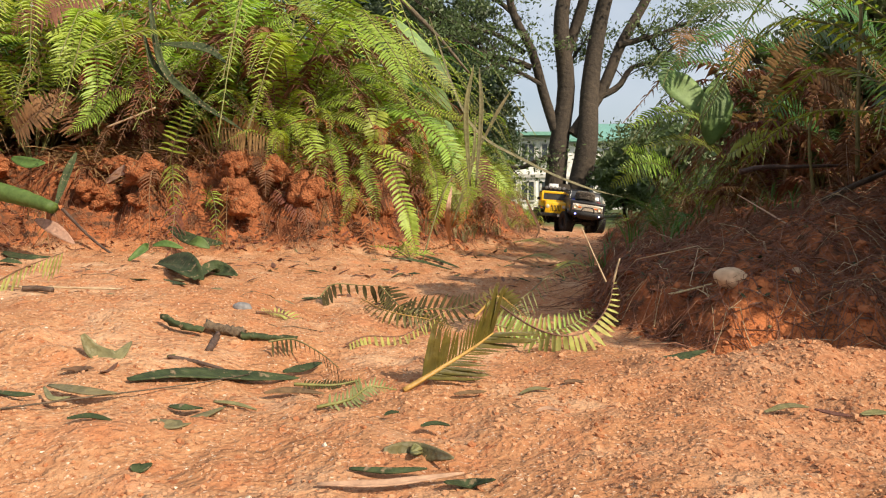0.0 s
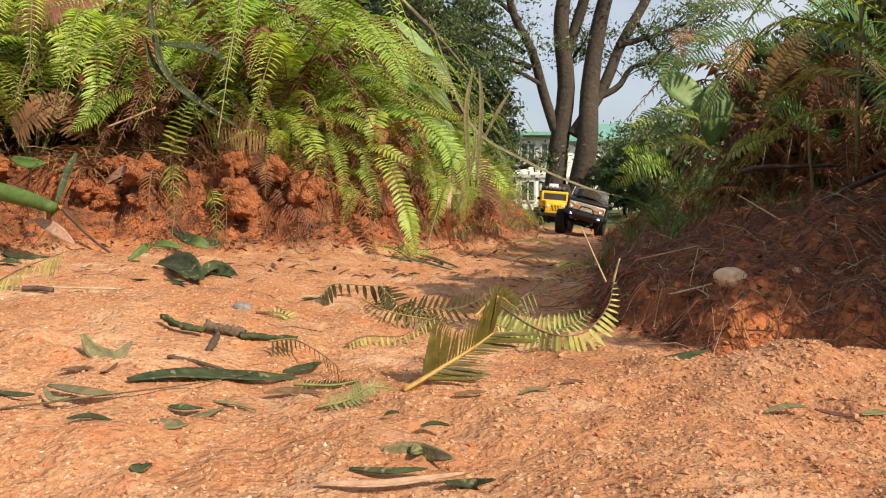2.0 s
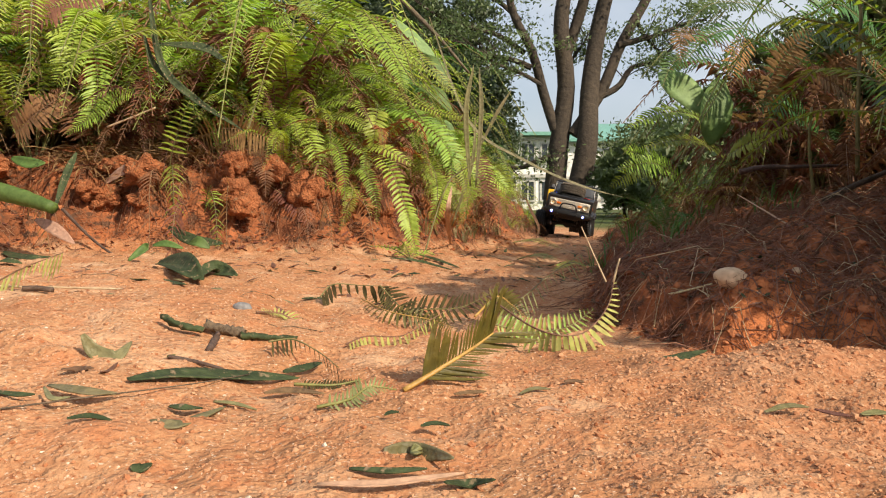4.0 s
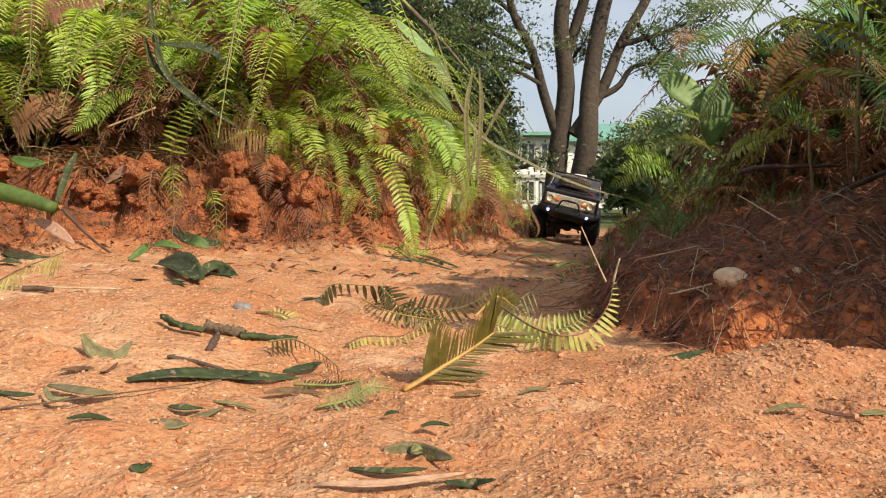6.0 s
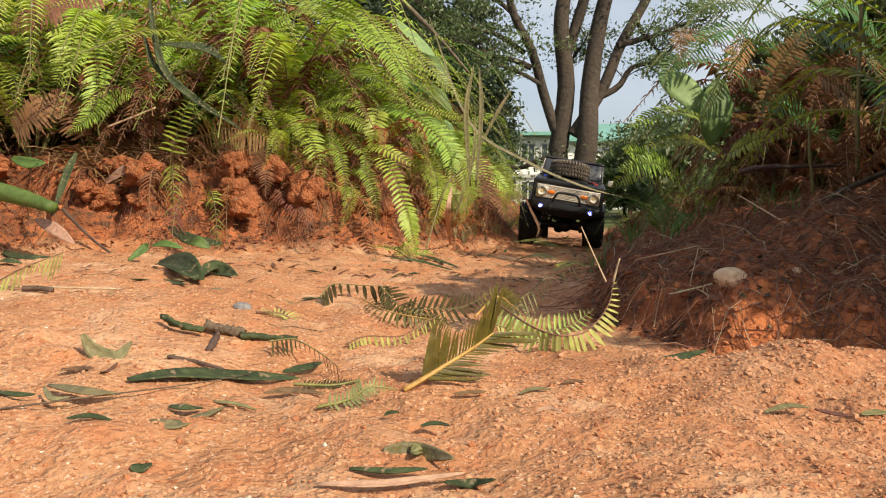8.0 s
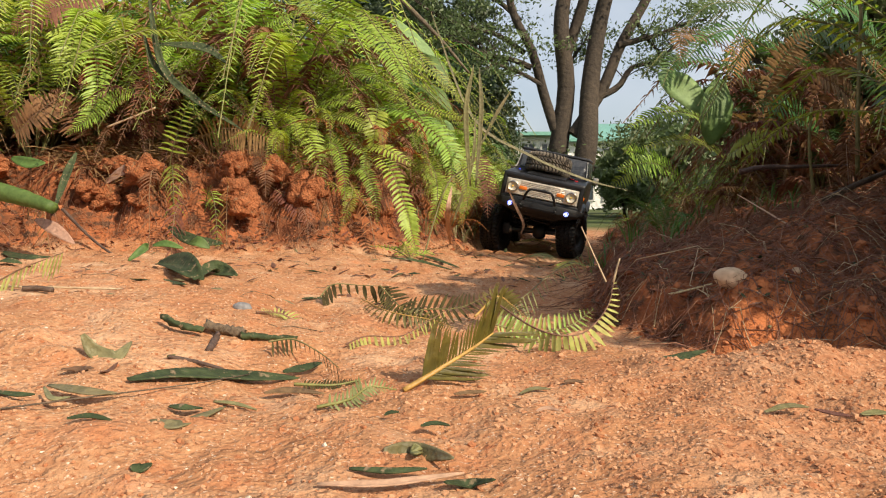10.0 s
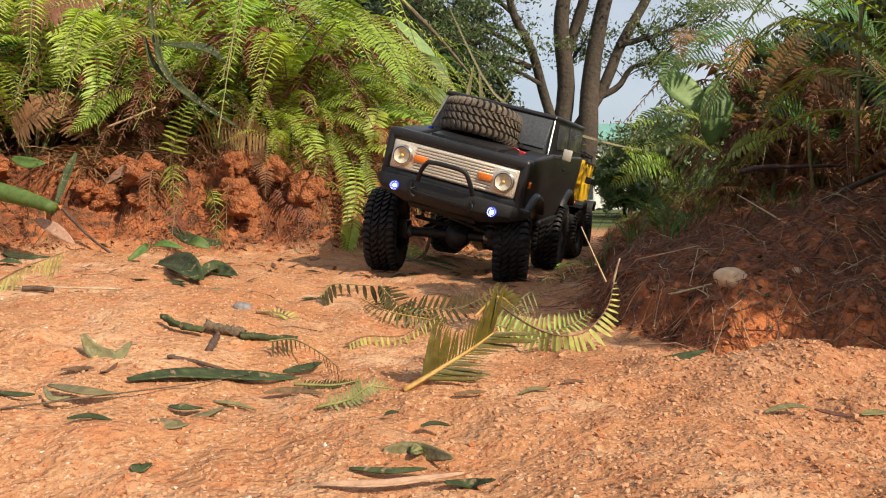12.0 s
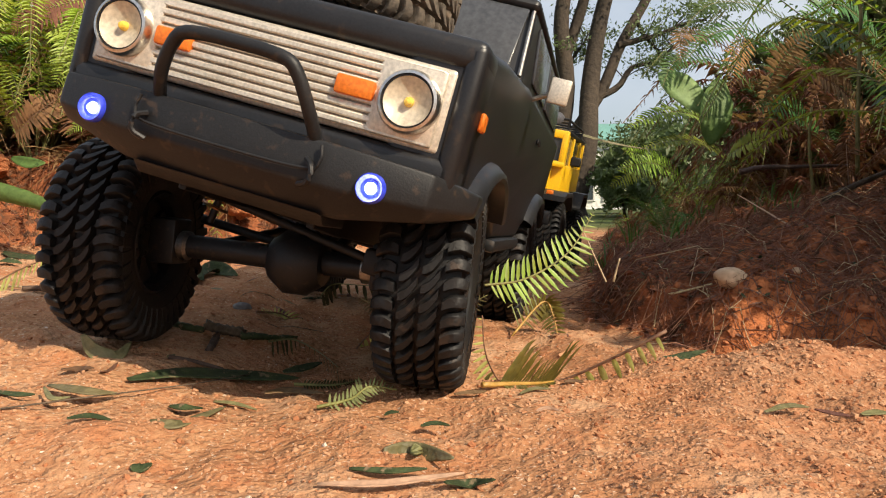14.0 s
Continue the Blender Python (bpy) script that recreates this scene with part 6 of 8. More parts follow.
big_tree()
house(3.75, 34.0, 2.6, 5.0, 3.3, 2, 3)
house(10.4, 44.0, 9.0, 8.0, 3.9, 2, 6, -0.1, "long white building with a green roof far behind")
for bx, by, bh, bw, bs, bl in ((-0.9, 18.0, 5.2, 1.9, 1, 0.075), (-3.2, 16.5, 6.0, 2.0, 2, 0.08), (0.5, 21.0, 3.7, 1.6, 3, 0.075), (-6.5, 19.0, 7.0, 2.6, 4, 0.09),
                               (0.9, 25.0, 4.4, 1.5, 9, 0.09), (0.35, 16.0, 3.3, 0.85, 13, 0.06), (-1.6, 15.0, 4.2, 1.3, 14, 0.07), (1.05, 19.0, 2.5, 0.7, 15, 0.06), (0.75, 17.5, 4.8, 0.85, 51, 0.06), (-0.3, 17.0, 5.4, 1.2, 52, 0.065)):
    bushy_tree(bx, by, bh, bw, bs, TREE_DARK, "dark leafy tree behind the fern bank", leaf=bl)
for bx, by, bh, bw, bs in ((3.9, 11.0, 1.55, 0.9, 5), (5.2, 12.5, 2.1, 1.2, 6), (7.0, 14.0, 3.2, 1.6, 7), (4.6, 17.0, 2.0, 1.3, 8), (3.25, 10.0, 1.0, 0.5, 12), (2.75, 9.0, 0.75, 0.4, 16), (2.85, 12.0, 1.15, 0.5, 18), (3.5, 13.0, 1.3, 0.7, 19), (2.3, 7.5, 0.6, 0.35, 17)):
    bushy_tree(bx, by, bh, bw, bs, TREE_LEAF, "leafy green shrub beyond the end of the path", 110, 60, 0.05)

# thicket beyond the shaded bank; these first shrubs are unseen, added to cast shade
for bx, by, bh, bw, bs in ((0.68, 0.44, 0.58, 0.13, 20), (0.64, 0.60, 0.52, 0.12, 21), (0.86, 0.36, 0.62, 0.15, 22), (0.84, 0.62, 0.60, 0.15, 23), (0.80, 0.84, 0.55, 0.14, 24), (1.0, 0.55, 0.68, 0.18, 25),
                           (1.35, 0.95, 0.6, 0.2, 31),
                           (0.70, 0.29, 0.52, 0.11, 34), (0.84, 0.20, 0.58, 0.13, 35), (1.0, 0.12, 0.64, 0.15, 36), (0.57, 0.73, 0.42, 0.09, 37), (0.62, 0.87, 0.42, 0.10, 38), (0.72, 1.0, 0.40, 0.09, 39), (0.60, 0.34, 0.56, 0.11, 46), (0.72, 0.24, 0.60, 0.10, 47)):
    bushy_tree(bx, by, bh, bw, bs, TREE_DARK, "unseen dense dark shrub added to shade the bank", 64, 34, 0.012)
# unseen too: high crowns added so that shade falls on the path
for bx, by, bh, bw, bs in ((0.47, 0.45, 0.54, 0.10, 61), (0.54, 0.52, 0.54, 0.10, 62), (0.50, 0.62, 0.52, 0.09, 64)):
    bushy_tree(bx, by, bh, bw, bs, TREE_DARK, "unseen slender shrub, high crown added to shade the path", 40, 40, 0.012, low=0.62)
for bx, by, bh, bw, bs in ((0.82, 1.48, 0.48, 0.13, 41), (0.98, 1.75, 0.58, 0.17, 42), (0.88, 2.0, 0.48, 0.15, 43), (1.12, 2.1, 0.62, 0.2, 44), (1.05, 2.5, 0.52, 0.2, 45)):
    bushy_tree(bx, by, bh, bw, bs, TREE_LEAF, "thin leafy shrub among withered ferns", 46, 40, 0.014)


def far_wood():
    """A belt of woods that closes the horizon."""
    rng = np.random.default_rng(12)
    n = 5200
    x = rng.uniform(-190, 190, n)
    y = 95 + rng.uniform(-6, 20, n) - np.abs(x) * 0.25
    h = (4.5 + 2.0 * vnoise(x, x * 0, 9, 31) + 0.8 * vnoise(x, x * 0, 3, 32)) * rng.random(n) ** 0.6
    c = np.stack([x, y, h], -1)
    top = tagged(new("far_wood", leaf_mesh(c, rng)), "distant belt of green trees on the horizon", "wood", kind="stuff")
    return top


def leaf_mesh(c, rng):
    per = 7
    p = np.repeat(c, per, 0) + rng.normal(0, 0.55, (len(c) * per, 3))
    n = len(p)
    a = rng.normal(0, 1, (n, 3))
    a /= np.linalg.norm(a, axis=1)[:, None]
    b = np.cross(a, rng.normal(0, 1, (n, 3)))
    b /= np.linalg.norm(b, axis=1)[:, None]
    s = rng.uniform(0.3, 0.7, n)[:, None]
    v = np.stack([p - a * s, p + b * s * 0.6, p + a * s, p - b * s * 0.6], 1).reshape(-1, 3)
    return mesh_from("far_wood", v.tolist(), np.arange(4 * n).reshape(-1, 4).tolist(), [TREE_DARK], smooth_shade=False)


far_wood()


# ---- what lies about ----
def blade(name, label, category, points, width, mat, face=(0, -0.4, 1), cup=0.25, tip=0.9, group="", twist=0.0, seed=0):
    """A single leaf with a midrib fold and wavy margin that follows the points."""
    rng = random.Random(seed)
    base = Vector(points[0])
    line = spline([Vector(p) - base for p in points], 16)
    face = Vector(face).normalized()
    verts, faces = [], []
    cols = (-1.0, -0.55, 0.0, 0.55, 1.0)
    for k, p in enumerate(line):
        t = k / 16
        tan = (line[min(16, k + 1)] - line[max(0, k - 1)]).normalized()
        f = Matrix.Rotation(twist * (t - 0.3), 3, tan) @ face
        side = tan.cross(f).normalized()
        up = side.cross(tan)
        w = width * 0.5 * max(0.03, math.sin(math.pi * min(1.0, t * 0.94 + 0.05)) ** 0.75)
        for c in cols:
            wave = math.sin(t * 19 + c * 2 + seed) * 0.035 * abs(c)
            verts.append(p + side * w * c + up * w * (cup * abs(c) ** 1.3 + wave + (0.0 if c else -0.04)))
    n = len(cols)
    for k in range(16):
        for j in range(n - 1):
            a = k * n + j
            faces.append((a, a + 1, a + n + 1, a + n))
    me = mesh_from(name, verts, faces, [mat])
    ob = new(name, me)
    ob.matrix_basis = Matrix.Translation(base)
    thick = ob.modifiers.new("thickness", "SOLIDIFY")
    thick.thickness = 0.0006
    return tagged(ob, label, category, group)


def stick(name, label, category, points, r0, r1, mat, group="", sides=9, knots=0.0, seed=0):
    rng = random.Random(seed)
    base = Vector(points[0])
    bm = bmesh.new()
    tube(bm, spline([Vector(p) - base for p in points], 14), r0, r1, sides=sides)
    if knots:
        for v in bm.verts:
            v.co += Vector((rng.uniform(-1, 1), rng.uniform(-1, 1), rng.uniform(-1, 1))) * knots
    bmesh.ops.recalc_face_normals(bm, faces=bm.faces)
    me = bpy.data.meshes.new(name)
    bm.to_mesh(me)
    bm.free()
    me.materials.append(mat)
    me.polygons.foreach_set("use_smooth", [True] * len(me.polygons))
    ob = new(name, me)
    ob.matrix_basis = Matrix.Translation(base)
    return tagged(ob, label, category, group)


def stone(x, y, z, a, b, c, turn, label, mat, group=""):
    bm = bmesh.new()
    bmesh.ops.create_icosphere(bm, subdivisions=4, radius=1.0)
    for v in bm.verts:
        n = 1 + 0.07 * noise.noise(v.co * 1.3 + Vector((x, y, 3))) + 0.012 * noise.noise(v.co * 7)
        v.co = Vector((v.co.x * a * (1 - 0.12 * v.co.x), v.co.y * b, v.co.z * c)) * n
    me = bpy.data.meshes.new("stone")
    bm.to_mesh(me)
    bm.free()
    me.materials.append(mat)
    me.polygons.foreach_set("use_smooth", [True] * len(me.polygons))
    ob = new("stone", me)
    ob.matrix_basis = pose(x, y, z, 0, 14, turn)
    return tagged(ob, label, "stone", group)


def strands(name, label, count, where, length, r, mat, seed, lean=0.4, sides=3):
    """Many thin roots or straws lying about, joined."""
    rng = random.Random(seed)
    verts, faces = [], []
    made = 0
    while made < count:
        x, y = where(rng)
        if x is None:
            continue
        made += 1
        ln = length * rng.uniform(0.35, 1.3)
        q = rng.uniform(0, 6.28)
        pts = []
        for k in range(5):
            f = k / 4
            px, py = x + math.cos(q) * ln * f, y + math.sin(q) * ln * f
            q += rng.uniform(-0.5, 0.5)
            pts.append((px, py, f))
        h = ground([p[0] for p in pts], [p[1] for p in pts])
        bow = rng.uniform(0, lean) * ln
        line = [Vector((p[0], p[1], float(z) + r + bow * math.sin(math.pi * p[2]) * 0.6 + rng.uniform(0, 0.1) * bow)) for p, z in zip(pts, h)]
        rr = r * rng.uniform(0.6, 1.4)
        base = len(verts)
        for k, p in enumerate(line):
            t = (line[min(4, k + 1)] - line[max(0, k - 1)]).normalized()
            a = t.orthogonal().normalized()
            b = t.cross(a)
            for s in range(sides):
                w = 6.283 * s / sides
                verts.append(p + (a * math.cos(w) + b * math.sin(w)) * rr * (1 - 0.12 * k))
        for k in range(4):
            for s in range(sides):
                o = base + k * sides
                faces.append((o + s, o + (s + 1) % sides, o + sides + (s + 1) % sides, o + sides + s))
    me = mesh_from(name, verts, faces, [mat])
    return tagged(new(name, me), label, "plant litter", kind="stuff")


def flakes(name, label, count, where, size, mat, seed):
    """Small torn bits of leaf lying on the ground, joined."""
    rng = random.Random(seed)
    verts, faces = [], []
    made = 0
    while made < count:
        x, y = where(rng)
        if x is None:
            continue
        made += 1
        s = size * rng.uniform(0.4, 1.5)
        q = rng.uniform(0, 6.28)
        d, e = Vector((math.cos(q), math.sin(q), rng.uniform(-0.3, 0.5))), Vector((-math.sin(q), math.cos(q), rng.uniform(-0.4, 0.4)))
        c = Vector((x, y, gz(x, y) + 0.0012 + s * 0.15))
        base = len(verts)
        verts += [c - d * s, c - d * s * 0.3 + e * s * 0.3, c + d * s * 0.5 + e * s * 0.22, c + d * s, c + d * s * 0.4 - e * s * 0.3, c - d * s * 0.4 - e * s * 0.25, c + Vector((0, 0, s * 0.16))]
        for k in range(6):
            faces.append((base + k, base + (k + 1) % 6, base + 6))
    me = mesh_from(name, verts, faces, [mat])
    return tagged(new(name, me), label, "plant litter", kind="stuff")


def somewhere(rule, box):
    def pick(rng):
        x, y = rng.uniform(box[0], box[1]), box[2] + (box[3] - box[2]) * rng.random() ** 1.3
        left, right = (float(v) for v in banks(x, y))
        return (x, y) if rule(left, right) and abs(x) < 0.66 * y + 0.15 else (None, None)
    return pick


ON_LEFT = somewhere(lambda a, b: -0.02 < a < 0.30, (-1.2, 0.6, 1.2, 3.6))
ON_RIGHT = somewhere(lambda a, b: -0.005 < b < 0.55, (0.1, 1.4, 0.5, 3.4))
FARTHER = somewhere(lambda a, b: a < 0.0 and b < 0.0, (-0.8, 0.6, 0.55, 2.2))
strands("dead_roots", "fine reddish roots hanging out of the clay bank", 1700, ON_LEFT, 0.06, 0.0006, ROOT, 1, 0.9)
strands("dead_straw", "dry brown stalks matted over the shaded bank", 2600, ON_RIGHT, 0.085, 0.0006, ROOT, 2, 0.35)
strands("dead_straw", "thin pale straws lying on the shaded bank", 260, ON_RIGHT, 0.10, 0.0004, STRAW, 3, 0.4)
strands("dead_straw", "thin dark stalks on the sandy path", 90, FARTHER, 0.04, 0.0004, TWIG, 4, 0.15)
NEAR_RIGHT = somewhere(lambda a, b: 0.0 < b < 0.35, (0.1, 0.7, 0.52, 1.15))
strands("dead_roots", "tangled reddish-brown roots over the near shaded bank", 2700, NEAR_RIGHT, 0.045, 0.00035, ROOT, 31, 0.5)
strands("dead_straw", "short pale straws caught on the near shaded bank", 240, NEAR_RIGHT, 0.04, 0.0003, STRAW, 32, 0.5)
flakes("leaf_litter", "crumbled brown leaf litter on the shaded bank", 1600, ON_RIGHT, 0.0055, BLADE_BROWN, 5)
flakes("leaf_litter", "crumbled brown fern litter on the sunny bank", 1900, ON_LEFT, 0.007, LEAF_DRY, 6)
flakes("leaf_litter", "small torn leaf bits strewn over the sandy path", 170, FARTHER, 0.0060, BLADE_BROWN, 7)
flakes("leaf_litter", "small torn green bits strewn over the sandy path", 60, FARTHER, 0.0055, BLADE_OLIVE, 8)
flakes("leaf_litter", "dark crumbled litter over the near shaded bank", 1700, NEAR_RIGHT, 0.0035, LEAF_DRY, 33)
flakes("leaf_litter", "rotten dark leaf bits over the near shaded bank", 700, NEAR_RIGHT, 0.0045, BLADE_DARK, 34)
ON_MIDDLE = somewhere(lambda a, b: a < 0.03 and b < 0.05, (-0.25, 0.75, 1.0, 3.6))
flakes("leaf_litter", "dark rotten leaf litter trodden into the path", 300, ON_MIDDLE, 0.008, BLADE_BROWN, 9)
flakes("leaf_litter", "dark green leaf scraps trodden into the path", 120, ON_MIDDLE, 0.009, BLADE_DARK, 10)
flakes("leaf_litter", "dark leaf litter under the ferns of the shaded bank", 2400, ON_RIGHT, 0.0048, LEAF_DRY, 12)


def tufts(name, label, count, where, height, mat, seed):
    """Thin upright grass blades, joined."""
    rng = random.Random(seed)
    verts, faces = [], []
    made = 0
    while made < count:
        x, y = where(rng)
        if x is None:
            continue
        made += 1
        z = gz(x, y)
        for _ in range(rng.randint(3, 7)):
            q, h = rng.uniform(0, 6.28), height * rng.uniform(0.4, 1.3)
            out, w = Vector((math.cos(q), math.sin(q), 0)), Vector((-math.sin(q), math.cos(q), 0)) * 0.0012
            b = Vector((x, y, z)) + out * 0.006
            lean = rng.uniform(0.15, 0.8) * h
            o = len(verts)
            for f, k in ((0, 1.0), (0.4, 1.0), (0.75, 0.7)):
                c = b + out * lean * f * f + Vector((0, 0, h * f * (1 - 0.25 * f)))
                verts += [c - w * k, c + w * k]
            verts.append(b + out * lean + Vector((0, 0, h * 0.72)))
            faces += [(o, o + 1, o + 3, o + 2), (o + 2, o + 3, o + 5, o + 4), (o + 4, o + 5, o + 6)]
    return tagged(new(name, mesh_from(name, verts, faces, [mat])), label, "grass", kind="stuff")


RIGHT_EDGE_SIDE = somewhere(lambda a, b: 0.0 < b < 0.30, (0.15, 1.2, 1.0, 4.0))
LEFT_EDGE_SIDE = somewhere(lambda a, b: 0.0 < a < 0.14, (-0.1, 0.7, 1.6, 4.2))
tufts("grass", "thin green grass blades along the shaded bank", 90, RIGHT_EDGE_SIDE, 0.055, LEAF_SHADE, 13)
tufts("grass", "thin dry grass blades along the shaded bank", 90, RIGHT_EDGE_SIDE, 0.045, LEAF_DRY, 14)
tufts("grass", "thin grass at the foot of the fern bank", 150, LEFT_EDGE_SIDE, 0.06, BLADE_OLIVE, 15)
blade('leaf', 'long dark green leaf with pale specks on the sand', 'leaf', [(-0.161, 0.388, 0.012), (-0.142, 0.410, 0.010), (-0.115, 0.436, 0.003), (-0.084, 0.448, -0.001)], 0.0125, BLADE_DARK, group='fallen leaves', seed=1, cup=0.15)
blade('leaf', 'dark leaf end curled up beside the path', 'leaf', [(-0.095, 0.452, 0.002), (-0.085, 0.460, 0.002), (-0.075, 0.470, 0.004)], 0.0075, BLADE_DARK, group='fallen leaves', seed=2)
blade('leaf', 'narrow olive leaf curled into a bow', 'leaf', [(-0.198, 0.418, 0.030), (-0.191, 0.418, 0.020), (-0.179, 0.416, 0.018), (-0.176, 0.430, 0.024)], 0.0088, BLADE_OLIVE, face=(0, -0.8, 0.5), group='fallen leaves', seed=3)
blade('leaf', 'olive dried leaf on the sand', 'leaf', [(-0.191, 0.367, 0.014), (-0.169, 0.358, 0.013), (-0.156, 0.366, 0.010)], 0.0054, BLADE_OLIVE, group='fallen leaves', seed=4)
blade('leaf', 'olive dried leaf on the sand', 'leaf', [(-0.191, 0.363, 0.014), (-0.180, 0.349, 0.012), (-0.173, 0.352, 0.012)], 0.0026, BLADE_OLIVE, group='fallen leaves', seed=5)
blade('leaf', 'dark green fallen leaf on the sand', 'leaf', [(-0.213, 0.359, 0.013), (-0.198, 0.352, 0.013), (-0.190, 0.353, 0.013)], 0.0031, BLADE_DARK, group='fallen leaves', seed=6)
blade('leaf', 'dark green fallen leaf on the sand', 'leaf', [(-0.164, 0.330, 0.008), (-0.156, 0.334, 0.008), (-0.146, 0.334, 0.006)], 0.0029, BLADE_DARK, group='fallen leaves', seed=7)
blade('leaf', 'pale dried leaf lying flat on the sand', 'leaf', [(-0.132, 0.340, 0.004), (-0.118, 0.339, 0.003), (-0.108, 0.377, 0.001)], 0.0068, BLADE_OLIVE, group='fallen leaves', seed=8, cup=0.1)
blade('leaf', 'dark green fallen leaf on the sand', 'leaf', [(-0.131, 0.362, 0.005), (-0.122, 0.359, 0.005), (-0.116, 0.366, 0.003)], 0.0042, BLADE_DARK, group='fallen leaves', seed=9)
blade('leaf', 'olive dried leaf on the sand', 'leaf', [(-0.116, 0.383, 0.002), (-0.105, 0.382, 0.001), (-0.093, 0.378, -0.001)], 0.0022, BLADE_OLIVE, group='fallen leaves', seed=10)
blade('leaf', 'dark green fallen leaf on the sand', 'leaf', [(-0.277, 0.679, 0.036), (-0.270, 0.716, 0.030), (-0.229, 0.681, 0.031)], 0.0102, BLADE_DARK, group='fallen leaves', seed=11)
blade('leaf', 'dark green leaf curled over itself', 'leaf', [(-0.385, 1.033, 0.024), (-0.259, 0.754, 0.043), (-0.221, 0.705, 0.033)], 0.0256, BLADE_DARK, face=(0, -0.8, 0.6), group='fallen leaves', seed=12, cup=0.5)
blade('leaf', 'dark green leaf curled over itself', 'leaf', [(-0.228, 0.703, 0.033), (-0.227, 0.758, 0.037), (-0.198, 0.736, 0.034)], 0.0184, BLADE_DARK, face=(0, -0.8, 0.6), group='fallen leaves', seed=13, cup=0.5)
blade('leaf', 'dark green fallen leaf on the sand', 'leaf', [(-0.472, 1.320, 0.065), (-0.419, 1.280, 0.044), (-0.361, 1.260, 0.039)], 0.0208, BLADE_DARK, face=(0, -0.8, 0.5), group='fallen leaves', seed=14)
blade('leaf', 'small green leaf at the foot of the bank', 'leaf', [(-0.410, 1.240, 0.042), (-0.390, 1.220, 0.044), (-0.371, 1.220, 0.034)], 0.0181, BLADE_GREEN, face=(0, -0.8, 0.5), group='fallen leaves', seed=15)
blade('leaf', 'bright green leaf shred on the sand', 'leaf', [(-0.444, 1.081, 0.024), (-0.429, 1.100, 0.040), (-0.423, 1.100, 0.047)], 0.0129, BLADE_GREEN, face=(0, -0.9, 0.4), group='fallen leaves', seed=16)
blade('leaf', 'bright green leaf shred on the sand', 'leaf', [(-0.436, 1.150, 0.042), (-0.411, 1.140, 0.045), (-0.386, 1.140, 0.038)], 0.0101, BLADE_GREEN, face=(0, -0.9, 0.4), group='fallen leaves', seed=17)
stick('plant_shoot', 'thick green plant shoot stuck in the clay bank', 'plant', [(-0.729, 1.220, 0.130), (-0.656, 1.200, 0.114), (-0.598, 1.180, 0.098)], 0.0165, 0.0095, BLADE_GREEN, 'fallen leaves', seed=18, knots=0.0006)
blade('leaf', 'tan dry leaf leaning on the bank', 'leaf', [(-0.648, 1.220, 0.080), (-0.609, 1.200, 0.066), (-0.567, 1.180, 0.043)], 0.0194, BLADE_TAN, face=(0.2, -0.9, 0.3), group='fallen leaves', seed=19, cup=0.1)
blade('leaf', 'dry brown leaf hanging on the bank', 'leaf', [(-0.616, 1.400, 0.142), (-0.566, 1.380, 0.167), (-0.522, 1.380, 0.177)], 0.0184, BLADE_TAN, face=(0, -0.9, 0.3), group='fallen leaves', seed=20)
blade('leaf', 'dark drooping leaf over the fern bank', 'leaf', [(-0.514, 1.360, 0.479), (-0.487, 1.340, 0.349), (-0.431, 1.330, 0.288), (-0.342, 1.330, 0.230)], 0.0128, BLADE_DARK, face=(0.3, -0.9, 0.2), group='hanging leaves', seed=21, cup=0.5)
blade('leaf', 'dark drooping leaf over the fern bank', 'leaf', [(-0.523, 1.360, 0.402), (-0.505, 1.350, 0.351), (-0.473, 1.340, 0.320), (-0.444, 1.340, 0.296)], 0.0099, BLADE_DARK, face=(0.3, -0.9, 0.2), group='hanging leaves', seed=22, cup=0.5)
blade('leaf', 'long dark leaf over the fern bank', 'leaf', [(-0.495, 1.350, 0.382), (-0.434, 1.330, 0.374), (-0.400, 1.330, 0.367), (-0.370, 1.330, 0.345)], 0.0197, BLADE_DARK, face=(0.1, -0.7, 0.6), group='hanging leaves', seed=23, cup=0.3)
blade('leaf', 'dark leaf hanging down the bank', 'leaf', [(-0.646, 1.360, 0.195), (-0.655, 1.340, 0.155), (-0.658, 1.300, 0.094)], 0.0128, BLADE_DARK, face=(0.3, -0.9, 0.2), group='hanging leaves', seed=24, cup=0.5)
blade('leaf', 'dark leaf among the roots of the bank', 'leaf', [(-0.761, 1.360, 0.186), (-0.721, 1.340, 0.176), (-0.691, 1.340, 0.176)], 0.0198, BLADE_GREEN, face=(0.3, -0.9, 0.2), group='hanging leaves', seed=25)
blade('leaf', 'dark green fallen leaf on the sand', 'leaf', [(-0.746, 1.290, 0.025), (-0.604, 1.100, 0.027), (-0.563, 1.100, 0.028)], 0.0171, BLADE_DARK, group='fallen leaves', seed=26)
blade('leaf', 'dark green fallen leaf on the sand', 'leaf', [(-0.624, 1.064, 0.021), (-0.600, 1.050, 0.026), (-0.573, 1.042, 0.023)], 0.0139, BLADE_DARK, group='fallen leaves', seed=27)
blade('leaf', 'dark wet leaf on the edge of the sand heap', 'leaf', [(0.131, 0.481, 0.001), (0.153, 0.500, 0.000), (0.177, 0.510, 0.004)], 0.0081, BLADE_DARK, group='fallen leaves', seed=28)
blade('leaf', 'olive dried leaf on the sand', 'leaf', [(0.159, 0.374, -0.001), (0.175, 0.385, -0.001), (0.185, 0.383, -0.001)], 0.0034, BLADE_OLIVE, group='fallen leaves', seed=29)
blade('leaf', 'brown curled leaf on the sand', 'leaf', [(0.186, 0.379, -0.001), (0.193, 0.374, -0.002), (0.200, 0.370, -0.002)], 0.0028, BLADE_BROWN, group='fallen leaves', seed=30)
